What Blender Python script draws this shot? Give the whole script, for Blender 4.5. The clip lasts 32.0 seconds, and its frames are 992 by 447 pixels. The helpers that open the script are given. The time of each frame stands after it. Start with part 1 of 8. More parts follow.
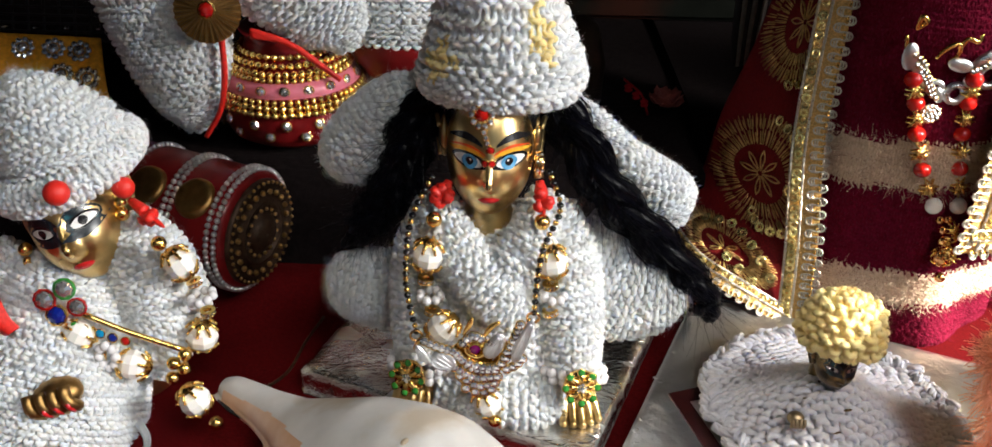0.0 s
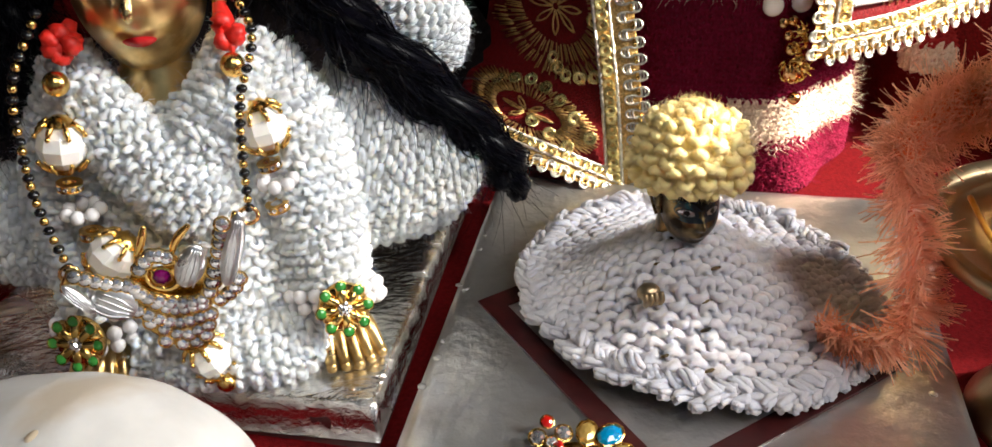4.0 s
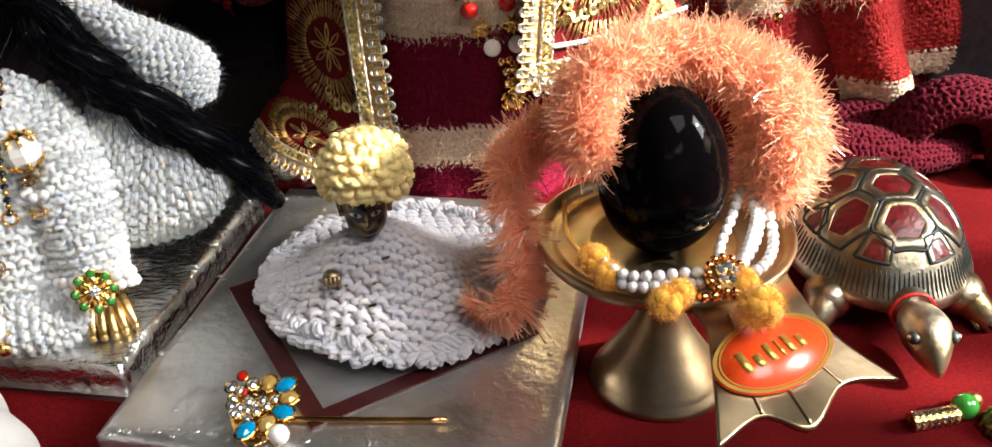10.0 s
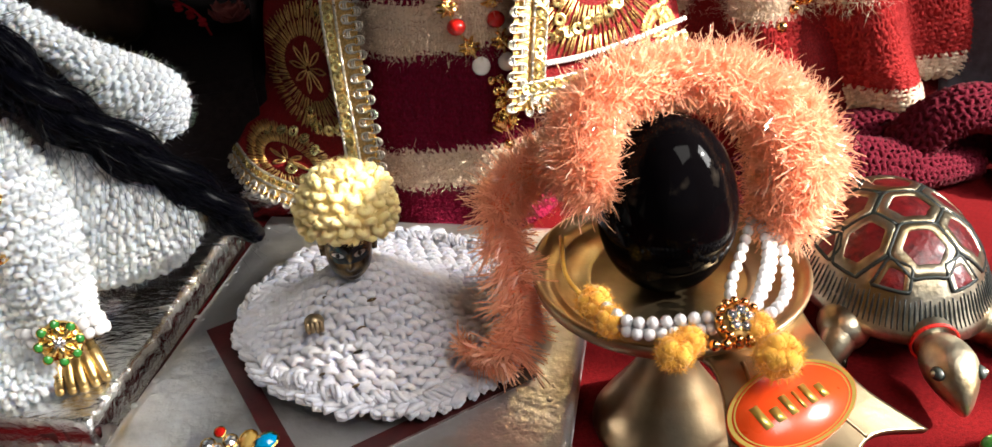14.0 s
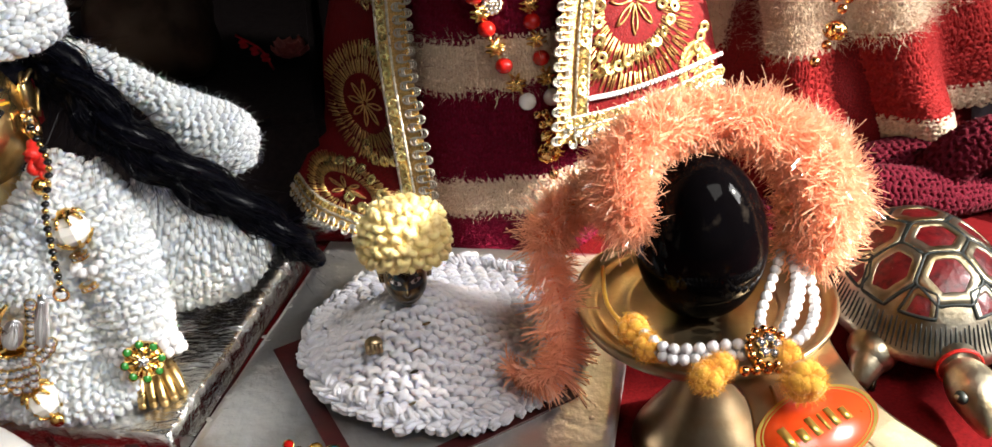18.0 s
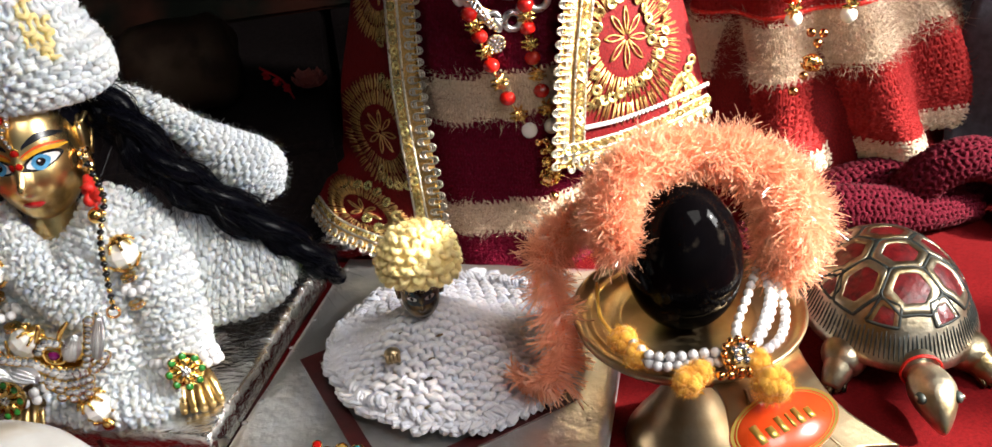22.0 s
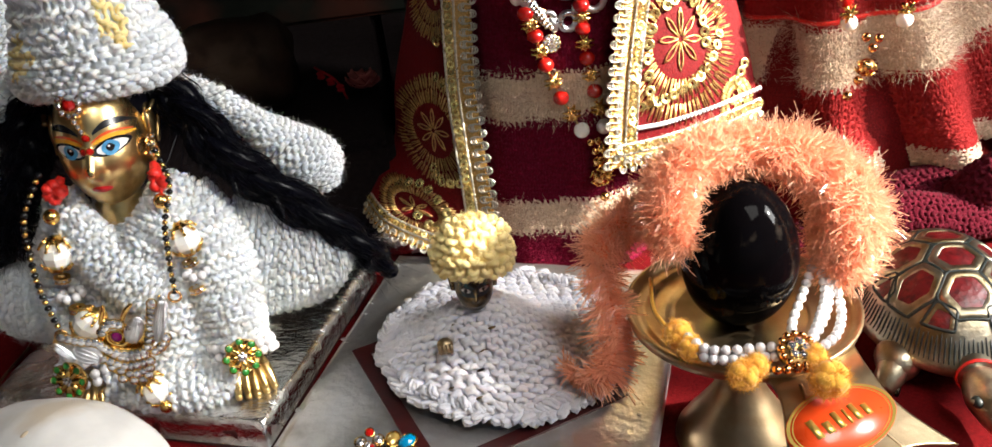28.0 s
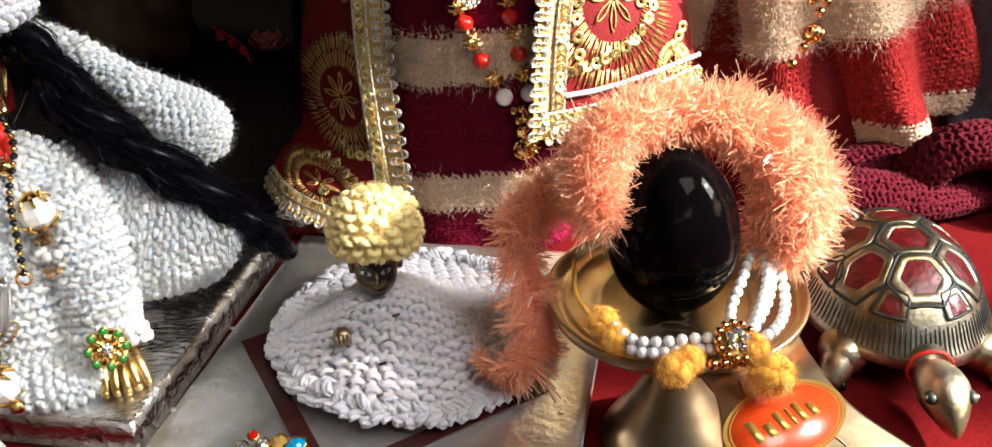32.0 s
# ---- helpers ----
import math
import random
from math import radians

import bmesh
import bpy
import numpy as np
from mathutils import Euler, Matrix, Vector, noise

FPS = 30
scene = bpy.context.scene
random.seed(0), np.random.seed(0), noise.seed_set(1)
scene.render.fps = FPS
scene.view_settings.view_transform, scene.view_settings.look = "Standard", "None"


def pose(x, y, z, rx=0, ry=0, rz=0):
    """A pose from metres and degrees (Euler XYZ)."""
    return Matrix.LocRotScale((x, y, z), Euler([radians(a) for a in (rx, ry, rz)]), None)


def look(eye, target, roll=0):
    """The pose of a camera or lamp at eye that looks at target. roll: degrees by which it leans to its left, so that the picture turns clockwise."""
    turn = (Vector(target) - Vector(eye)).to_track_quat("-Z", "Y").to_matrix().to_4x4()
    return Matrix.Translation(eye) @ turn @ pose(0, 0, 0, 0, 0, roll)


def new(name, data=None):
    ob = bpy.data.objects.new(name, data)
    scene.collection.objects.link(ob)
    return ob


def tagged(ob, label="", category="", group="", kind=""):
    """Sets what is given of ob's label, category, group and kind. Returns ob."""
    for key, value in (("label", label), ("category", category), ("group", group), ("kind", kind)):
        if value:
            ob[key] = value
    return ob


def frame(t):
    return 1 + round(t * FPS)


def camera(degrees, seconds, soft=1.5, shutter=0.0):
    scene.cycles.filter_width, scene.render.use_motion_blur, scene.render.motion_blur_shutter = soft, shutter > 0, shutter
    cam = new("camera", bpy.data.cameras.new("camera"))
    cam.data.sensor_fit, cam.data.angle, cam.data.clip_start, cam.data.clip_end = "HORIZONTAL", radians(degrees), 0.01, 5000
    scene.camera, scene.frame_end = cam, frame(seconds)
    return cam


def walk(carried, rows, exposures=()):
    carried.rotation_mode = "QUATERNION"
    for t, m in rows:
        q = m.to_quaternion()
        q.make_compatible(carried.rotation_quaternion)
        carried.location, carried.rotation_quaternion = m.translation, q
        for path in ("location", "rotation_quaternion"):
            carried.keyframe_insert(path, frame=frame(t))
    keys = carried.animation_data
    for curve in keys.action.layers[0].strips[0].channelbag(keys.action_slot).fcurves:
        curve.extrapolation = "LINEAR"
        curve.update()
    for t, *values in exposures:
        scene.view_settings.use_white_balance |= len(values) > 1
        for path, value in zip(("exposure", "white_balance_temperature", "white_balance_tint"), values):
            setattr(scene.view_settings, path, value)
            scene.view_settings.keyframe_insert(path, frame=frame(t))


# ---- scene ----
cam = camera(56.29, 32.0)
PATH = [
    (0, (0.00816, -0.00758, 0.25416), (0.00768, 0.25139, 0.10272), 1.37),
    (0.5, (0.02660, -0.00620, 0.25826), (0.02796, 0.25019, 0.10249), 0.90),
    (1, (0.04145, -0.02065, 0.22617), (0.05224, 0.23741, 0.07356), -0.58),
    (1.5, (0.05298, -0.00964, 0.20885), (0.07299, 0.24766, 0.05590), -1.57),
    (2, (0.03999, 0.00992, 0.19366), (0.07066, 0.26549, 0.03958), -1.33),
    (2.5, (0.04667, 0.04712, 0.18383), (0.08398, 0.30009, 0.02696), -1.53),
    (3, (0.03942, 0.05762, 0.16708), (0.08251, 0.31096, 0.01228), -2.31),
    (3.5, (0.04083, 0.06438, 0.16872), (0.08834, 0.31560, 0.01178), -2.31),
    (5.5, (0.03735, 0.05336, 0.17930), (0.09124, 0.30354, 0.02275), -2.71),
    (6, (0.03759, 0.05198, 0.17841), (0.09065, 0.30307, 0.02304), -2.82),
    (6.5, (0.03977, 0.04289, 0.18378), (0.08977, 0.29402, 0.02747), -3.28),
    (7, (0.03929, 0.04320, 0.17804), (0.08924, 0.29528, 0.02326), -3.35),
    (7.5, (0.03873, 0.04620, 0.17448), (0.08930, 0.29759, 0.01877), -3.31),
    (8, (0.03465, 0.04461, 0.17030), (0.08376, 0.29664, 0.01515), -3.25),
    (8.5, (0.05294, 0.03838, 0.18023), (0.10242, 0.29069, 0.02566), -2.88),
    (9, (0.08010, 0.01350, 0.20077), (0.12958, 0.26843, 0.05056), -3.04),
    (9.5, (0.10873, -0.00342, 0.20802), (0.16017, 0.24977, 0.05555), -3.13),
    (10, (0.11396, -0.01347, 0.19875), (0.16579, 0.23943, 0.04592), -2.68),
    (10.5, (0.12459, 0.01477, 0.17644), (0.17452, 0.26558, 0.01959), -3.00),
    (11, (0.12634, 0.01746, 0.18256), (0.17744, 0.26695, 0.02400), -2.87),
    (11.5, (0.13149, 0.01333, 0.19686), (0.18512, 0.26273, 0.03899), -2.72),
    (12, (0.13300, 0.01013, 0.20348), (0.18670, 0.26080, 0.04765), -3.33),
    (12.5, (0.13282, 0.01547, 0.20356), (0.18705, 0.26657, 0.04862), -3.78),
    (13, (0.12417, 0.01493, 0.19447), (0.17815, 0.26620, 0.03971), -3.94),
    (13.5, (0.12250, 0.01186, 0.19568), (0.17629, 0.26373, 0.04184), -3.89),
    (14, (0.12006, 0.00878, 0.19983), (0.17310, 0.26024, 0.04507), -3.73),
    (14.5, (0.11948, 0.00636, 0.20165), (0.17079, 0.25864, 0.04762), -3.69),
    (16.5, (0.11870, -0.00082, 0.21295), (0.16116, 0.25365, 0.05985), -5.04),
    (17, (0.11714, -0.00495, 0.21748), (0.15853, 0.25009, 0.06503), -5.16),
    (17.5, (0.11933, -0.00472, 0.21515), (0.15980, 0.25152, 0.06447), -5.26),
    (18, (0.11671, -0.00569, 0.21587), (0.15664, 0.25051, 0.06499), -5.24),
    (18.5, (0.11950, -0.00891, 0.22309), (0.15859, 0.24822, 0.07358), -5.51),
    (19, (0.12002, -0.00979, 0.22415), (0.15813, 0.24765, 0.07490), -5.89),
    (19.5, (0.11821, -0.00704, 0.21529), (0.15525, 0.25027, 0.06556), -5.99),
    (20, (0.11976, -0.00724, 0.21591), (0.15840, 0.24978, 0.06607), -5.80),
    (20.5, (0.12075, -0.00521, 0.21296), (0.15952, 0.25143, 0.06252), -5.81),
    (21, (0.12000, -0.00672, 0.21498), (0.15951, 0.24962, 0.06422), -5.70),
    (21.5, (0.11838, -0.01243, 0.21992), (0.15797, 0.24472, 0.07057), -5.63),
    (22, (0.11406, -0.03159, 0.23700), (0.15194, 0.22607, 0.08808), -5.97),
    (22.5, (0.11015, -0.04062, 0.23550), (0.14668, 0.21724, 0.08658), -5.91),
    (23, (0.10760, -0.03553, 0.23292), (0.14318, 0.22333, 0.08553), -5.88),
    (23.5, (0.11007, -0.03159, 0.23067), (0.14450, 0.22798, 0.08426), -5.78),
    (24, (0.10950, -0.02791, 0.22550), (0.14265, 0.23182, 0.07908), -5.82),
    (24.5, (0.11060, -0.02767, 0.22489), (0.14244, 0.23245, 0.07887), -5.88),
    (25, (0.11232, -0.02370, 0.22391), (0.14504, 0.23623, 0.07773), -5.69),
    (25.5, (0.11124, -0.02568, 0.22580), (0.14311, 0.23455, 0.07999), -5.66),
    (27.5, (0.10993, -0.03239, 0.23052), (0.13891, 0.22926, 0.08665), -5.73),
    (28, (0.10471, -0.03708, 0.23203), (0.13317, 0.22510, 0.08902), -5.82),
    (28.5, (0.10582, -0.03907, 0.23983), (0.13239, 0.22319, 0.09660), -5.91),
    (29, (0.10727, -0.04422, 0.24325), (0.13286, 0.21873, 0.10112), -6.13),
    (29.5, (0.10787, -0.04301, 0.23641), (0.13337, 0.22045, 0.09521), -6.17),
    (30, (0.11037, -0.03415, 0.22374), (0.13665, 0.22859, 0.08135), -5.84),
    (30.5, (0.12126, -0.01750, 0.21801), (0.15126, 0.24351, 0.07317), -5.25),
    (31, (0.12141, -0.00725, 0.20981), (0.15765, 0.25218, 0.06357), -4.79),
    (31.5, (0.12001, -0.00353, 0.20777), (0.16194, 0.25402, 0.05975), -4.11),
    (32, (0.11951, -0.00733, 0.20960), (0.16522, 0.24944, 0.06135), -3.53),
]
walk(cam, [(t, look(eye, target, roll)) for t, eye, target, roll in PATH], [(0.0, 0.95), (1.8, 1.12), (3.0, 1.03), (6.0, 1.05), (10.0, 0.90), (13.0, 1.00), (20.0, 0.96), (32.0, 0.98)])

# ---- world and light ----
world = bpy.data.worlds.new("world")
scene.world = world
world.use_nodes = True
SKY_ELEV, SKY_AZ = radians(31.0), radians(111.7)
sky = world.node_tree.nodes.new("ShaderNodeTexSky")
sky.sky_type, sky.sun_disc = 'NISHITA', False
sky.sun_elevation, sky.sun_rotation = SKY_ELEV, SKY_AZ
background = world.node_tree.nodes["Background"]
background.inputs["Strength"].default_value = 0.02
world.node_tree.links.new(sky.outputs["Color"], background.inputs["Color"])
SUN_WAY = Vector((math.sin(SKY_AZ) * math.cos(SKY_ELEV), math.cos(SKY_AZ) * math.cos(SKY_ELEV), math.sin(SKY_ELEV)))
sun_data = bpy.data.lights.new("sun", 'SUN')
sun_data.energy, sun_data.angle, sun_data.color = 10.5, radians(1.2), (1.0, 0.93, 0.82)
sun = new("sun", sun_data)
sun.matrix_world = look(SUN_WAY * 4, (0, 0, 0))
# area lamp inside the room, in place of sky light from the unseen window
pane_data = bpy.data.lights.new("window_fill_lamp", 'AREA')
pane_data.shape, pane_data.size, pane_data.size_y, pane_data.energy, pane_data.color = 'RECTANGLE', 0.24, 0.38, 11.0, (1.0, 0.985, 0.965)
pane_light = new("window_fill_lamp", pane_data)
pane_light.matrix_world = look((1.06, -0.12, 0.58), (0.0, 0.18, 0.05))
# added overhead fill lamp, set in an opening made for it in the ceiling
ceiling_fill_data = bpy.data.lights.new("ceiling_fill", 'AREA')
ceiling_fill_data.shape, ceiling_fill_data.size, ceiling_fill_data.size_y, ceiling_fill_data.energy, ceiling_fill_data.color = 'RECTANGLE', 1.0, 0.9, 18.0, (1.0, 0.965, 0.91)
ceiling_fill = new("ceiling_fill", ceiling_fill_data)
ceiling_fill.matrix_world = look((0.72, -0.75, 1.74), (0.10, 0.2, 0.05))


# ---- materials ----
def material(name, colour, rough=0.5, metal=0.0, spread=0.12, scale=60.0, bump=0.0, bump_scale=400.0, second=None, patches=0.0,
             patch_scale=12.0, sheen=0.0, coat=0.0, glass=0.0, skin=0.0, ior=1.5, random_tint=0.0, rough_spread=0.1, through_light=0.0, deep=0.0006, stretch=None):
    """A surface with grain and larger stains; second is the colour of the stains, patches how much of them shows."""
    m = bpy.data.materials.new(name)
    m.use_nodes = True
    nodes, links = m.node_tree.nodes, m.node_tree.links
    shader = nodes["Principled BSDF"]
    place = nodes.new("ShaderNodeTexCoord").outputs["Object"]
    if stretch:
        turn = nodes.new("ShaderNodeMapping")
        turn.inputs["Scale"].default_value, turn.inputs["Rotation"].default_value = stretch, (0, 0, 0.38)
        links.new(place, turn.inputs["Vector"])
        place = turn.outputs["Vector"]

    def grain(size, detail):
        n = nodes.new("ShaderNodeTexNoise")
        n.inputs["Scale"].default_value, n.inputs["Detail"].default_value = size, detail
        links.new(place, n.inputs["Vector"])
        return n.outputs["Fac"]

    def blend(kind, factor, a, b):
        n = nodes.new("ShaderNodeMix")
        n.data_type, n.blend_type = 'RGBA', kind
        for socket, value in ((n.inputs["Factor"], factor), (n.inputs["A"], a), (n.inputs["B"], b)):
            if isinstance(value, (int, float)):
                socket.default_value = value
            elif isinstance(value, tuple):
                socket.default_value = value
            else:
                links.new(value, socket)
        return n.outputs["Result"]

    def ramp(fac, lo, hi):
        n = nodes.new("ShaderNodeMapRange")
        n.inputs["From Min"].default_value, n.inputs["From Max"].default_value = lo, hi
        links.new(fac, n.inputs["Value"])
        return n.outputs["Result"]

    base = (*colour, 1.0)
    dark = (*[c * (1 - spread) for c in colour], 1.0)
    light = (*[min(1.0, c * (1 + spread)) for c in colour], 1.0)
    fine = grain(scale, 5.0)
    shade = blend('MIX', ramp(fine, 0.3, 0.7), dark, light)
    if second:
        shade = blend('MIX', ramp(grain(patch_scale, 4.0), 0.62 - patches, 0.72 - patches * 0.6), shade, (*second, 1.0))
    if random_tint:
        info = nodes.new("ShaderNodeObjectInfo").outputs["Random"]
        hsv = nodes.new("ShaderNodeHueSaturation")
        links.new(shade, hsv.inputs["Color"])
        n = nodes.new("ShaderNodeMapRange")
        n.inputs["To Min"].default_value, n.inputs["To Max"].default_value = 1 - random_tint, 1 + random_tint
        links.new(info, n.inputs["Value"])
        links.new(n.outputs["Result"], hsv.inputs["Value"])
        shade = hsv.outputs["Color"]
    links.new(shade, shader.inputs["Base Color"])
    n = nodes.new("ShaderNodeMapRange")
    n.inputs["To Min"].default_value, n.inputs["To Max"].default_value = max(0.02, rough - rough_spread), min(1.0, rough + rough_spread)
    links.new(grain(scale * 0.35, 3.0), n.inputs["Value"])
    links.new(n.outputs["Result"], shader.inputs["Roughness"])
    shader.inputs["Metallic"].default_value = metal
    shader.inputs["IOR"].default_value = ior
    shader.inputs["Sheen Weight"].default_value = sheen
    shader.inputs["Coat Weight"].default_value = coat
    shader.inputs["Coat Roughness"].default_value = 0.05
    shader.inputs["Transmission Weight"].default_value = glass
    if skin:
        shader.inputs["Subsurface Weight"].default_value = skin
        shader.inputs["Subsurface Radius"].default_value = (1.0, 0.8, 0.6)
        shader.inputs["Subsurface Scale"].default_value = 0.004
    if bump:
        b = nodes.new("ShaderNodeBump")
        b.inputs["Strength"].default_value, b.inputs["Distance"].default_value = bump, deep
        links.new(grain(bump_scale, 4.0), b.inputs["Height"])
        links.new(b.outputs["Normal"], shader.inputs["Normal"])
    if through_light:
        tl = nodes.new("ShaderNodeBsdfTranslucent")
        links.new(shade, tl.inputs["Color"])
        mix = nodes.new("ShaderNodeMixShader")
        mix.inputs[0].default_value = through_light
        links.new(shader.outputs["BSDF"], mix.inputs[1])
        links.new(tl.outputs["BSDF"], mix.inputs[2])
        links.new(mix.outputs["Shader"], nodes["Material Output"].inputs["Surface"])
    return m


RED_CLOTH = material("red_cloth", (0.10, 0.004, 0.005), 0.9, ior=1.12, spread=0.25, scale=900, bump=0.5, bump_scale=1800, second=(0.07, 0.003, 0.004), patches=0.1, patch_scale=9)
DARK_CLOTH = material("dark_cloth", (0.011, 0.008, 0.008), 0.95, ior=1.1, spread=0.3, scale=500, bump=0.4, bump_scale=1500)
FOIL = material("silver_foil", (0.82, 0.81, 0.79), 0.25, 1.0, spread=0.1, scale=140, bump=0.9, bump_scale=420, second=(0.66, 0.63, 0.57), patches=0.06, patch_scale=60, rough_spread=0.12, deep=0.0009, stretch=(0.6, 1.4, 1.0))
FOIL_FILM = material("silver_board_under_film", (0.66, 0.65, 0.64), 0.34, 0.9, spread=0.1, scale=60, bump=1.0, bump_scale=300, second=(0.42, 0.40, 0.38), patches=0.08, patch_scale=30, coat=0.5, rough_spread=0.12)
MAHOGANY = material("mahogany_lacquer", (0.045, 0.007, 0.007), 0.32, spread=0.3, scale=220, bump=0.1, bump_scale=300, coat=0.15)
BRASS = material("polished_brass", (0.74, 0.53, 0.24), 0.30, 1.0, spread=0.15, scale=150, bump=0.12, bump_scale=260, second=(0.38, 0.24, 0.08), patches=0.06, patch_scale=70)
STAND_BRASS = material("brushed_brass", (0.40, 0.30, 0.18), 0.36, 1.0, spread=0.16, scale=120, bump=0.14, bump_scale=500, second=(0.34, 0.20, 0.09), patches=0.1, patch_scale=40)
SHELL_BRASS = material("pale_worn_brass", (0.60, 0.53, 0.40), 0.36, 1.0, spread=0.25, scale=260, bump=0.4, bump_scale=500, second=(0.26, 0.19, 0.09), patches=0.16, patch_scale=45)
BRONZE = material("dark_bronze", (0.20, 0.14, 0.07), 0.3, 1.0, spread=0.3, scale=300, bump=0.3, bump_scale=500, second=(0.03, 0.022, 0.016), patches=0.2, patch_scale=200)
GOLD = material("gold_plating", (0.86, 0.56, 0.17), 0.2, 1.0, spread=0.12, scale=300, bump=0.1, bump_scale=900, random_tint=0.12)
COPPER_GOLD = material("copper_gold", (0.80, 0.45, 0.18), 0.18, 1.0, spread=0.1, scale=300, random_tint=0.1)
# gold darkened to stand in for the shadow on the bolster
DARKENED_GOLD = material("tarnished_gold", (0.34, 0.20, 0.07), 0.42, 1.0, spread=0.25, scale=260, bump=0.3, bump_scale=700)
SILVER = material("silver_plating", (0.70, 0.71, 0.73), 0.30, 1.0, spread=0.1, scale=400, bump=0.2, bump_scale=1500)
WHITE_WOOL = material("white_wool", (0.93, 0.92, 0.885), 0.9, spread=0.05, scale=700, bump=0.5, bump_scale=2200, sheen=0.3, skin=0.8)
# white wool greyed towards lilac, the tone of the cover's shaded middle
SHADE_TINTED_WOOL = material("shade_tinted_white_wool", (0.74, 0.70, 0.74), 0.85, spread=0.06, scale=700, bump=0.5, bump_scale=2600, sheen=0.3, skin=0.5)
YELLOW_WOOL = material("butter_yellow_wool", (1.0, 0.75, 0.33), 0.85, spread=0.08, scale=700, bump=0.4, bump_scale=2600, sheen=0.08, skin=0.3)
CREAM_WOOL = material("cream_wool", (0.72, 0.56, 0.40), 0.9, spread=0.12, scale=700, bump=0.5, bump_scale=2400, sheen=0.3)
MAGENTA_WOOL = material("magenta_wool", (0.155, 0.006, 0.024), 0.9, ior=1.12, spread=0.2, scale=700, bump=0.5, bump_scale=2400, sheen=0.02)
CRIMSON_WOOL = material("crimson_wool", (0.24, 0.008, 0.014), 0.9, ior=1.12, spread=0.2, scale=700, bump=0.5, bump_scale=2400, sheen=0.02)
# darker copy of the magenta, since the sun reaches the scarf here
DIMMED_MAGENTA_WOOL = material("dimmed_magenta_wool", (0.075, 0.005, 0.012), 0.9, ior=1.12, spread=0.2, scale=700, bump=0.5, bump_scale=2400, sheen=0.02)
PINK_WOOL = material("rose_wool", (0.34, 0.027, 0.026), 0.9, ior=1.12, spread=0.2, scale=700, bump=0.5, bump_scale=2400, sheen=0.02)
HAIR = material("black_hair", (0.002, 0.002, 0.004), 0.30, spread=0.3, scale=500, ior=1.16)
BLACK_STONE = material("polished_black_stone", (0.0015, 0.0012, 0.0015), 0.06, spread=0.3, scale=80, ior=1.12, rough_spread=0.03, second=(0.02, 0.016, 0.013), patches=0.02, patch_scale=120)
BLACK_PAINT = material("black_paint", (0.008, 0.008, 0.010), 0.25, spread=0.2)
BLACK_BEAD = material("black_glass_bead", (0.005, 0.005, 0.006), 0.1, spread=0.2)
PEARL = material("pearl", (0.94, 0.92, 0.87), 0.16, spread=0.05, scale=300, coat=0.5, skin=0.2)
SMALL_PEARL = material("white_seed_pearl", (0.70, 0.69, 0.70), 0.25, spread=0.05, scale=300, coat=0.3, random_tint=0.06)
CRYSTAL = material("rhinestone", (0.88, 0.85, 0.90), 0.06, 0.85, spread=0.3, scale=2500, rough_spread=0.03, random_tint=0.5)
RED_GEM = material("red_glass", (0.55, 0.012, 0.008), 0.06, spread=0.2, coat=0.6, glass=0.25, rough_spread=0.03)
BLUE_GEM = material("blue_glass", (0.0, 0.22, 0.45), 0.06, spread=0.2, coat=0.6, rough_spread=0.03)
NAVY_GEM = material("navy_glass", (0.005, 0.015, 0.20), 0.06, spread=0.2, coat=0.6, rough_spread=0.03)
GREEN_GEM = material("green_glass", (0.04, 0.27, 0.04), 0.06, spread=0.2, coat=0.6, rough_spread=0.03)
AMBER_GEM = material("champagne_glass", (0.55, 0.36, 0.10), 0.08, 0.4, spread=0.2, coat=0.6, rough_spread=0.03)
VIOLET_GEM = material("violet_glass", (0.16, 0.004, 0.09), 0.06, spread=0.2, coat=0.6, rough_spread=0.03)
CORAL_YARN = material("coral_eyelash_yarn", (1.0, 0.54, 0.35), 0.26, ior=2.0, spread=0.08, scale=500, through_light=0.55)
# oranger than the yarn, to paint the light that glows inside it
CORAL_GLOW = material("coral_inner_glow", (1.0, 0.23, 0.08), 0.7, spread=0.2, scale=400, through_light=0.2)
ORANGE_FLUFF = material("marigold_fluff", (1.0, 0.48, 0.05), 0.85, spread=0.15, scale=600, sheen=0.4, skin=0.1)
RED_THREAD = material("red_ribbon", (0.70, 0.022, 0.014), 0.42, spread=0.2, scale=500, bump=0.2, bump_scale=1500)
RED_ENAMEL = material("red_enamel", (0.15, 0.005, 0.007), 0.42, spread=0.6, scale=420, bump=0.5, bump_scale=600, coat=0.2, second=(0.17, 0.004, 0.007), patches=0.1, patch_scale=120)
GROOVE = material("dark_groove", (0.018, 0.024, 0.020), 0.5, spread=0.4, scale=300)
SHELL = material("conch_shell", (0.60, 0.585, 0.56), 0.42, spread=0.12, scale=60, bump=0.35, bump_scale=160, second=(0.50, 0.43, 0.34), patches=0.07, patch_scale=34, coat=0.1, skin=0.15)
SHELL_LIP = material("conch_lip", (0.72, 0.50, 0.36), 0.4, spread=0.12, scale=60, bump=0.1, bump_scale=200, second=(0.60, 0.33, 0.18), patches=0.15, patch_scale=28)
SPOT = material("shell_spot", (0.42, 0.34, 0.24), 0.6, spread=0.3, scale=400)
PINK_MARK = material("pink_powder", (0.75, 0.06, 0.20), 0.9, spread=0.3, scale=300)
SATIN = material("red_satin", (0.14, 0.006, 0.007), 0.5, ior=1.22, spread=0.4, scale=1300, bump=0.7, bump_scale=1800)
SEQUIN = material("gold_sequin", (0.95, 0.74, 0.30), 0.26, 0.9, spread=0.1, random_tint=0.25)
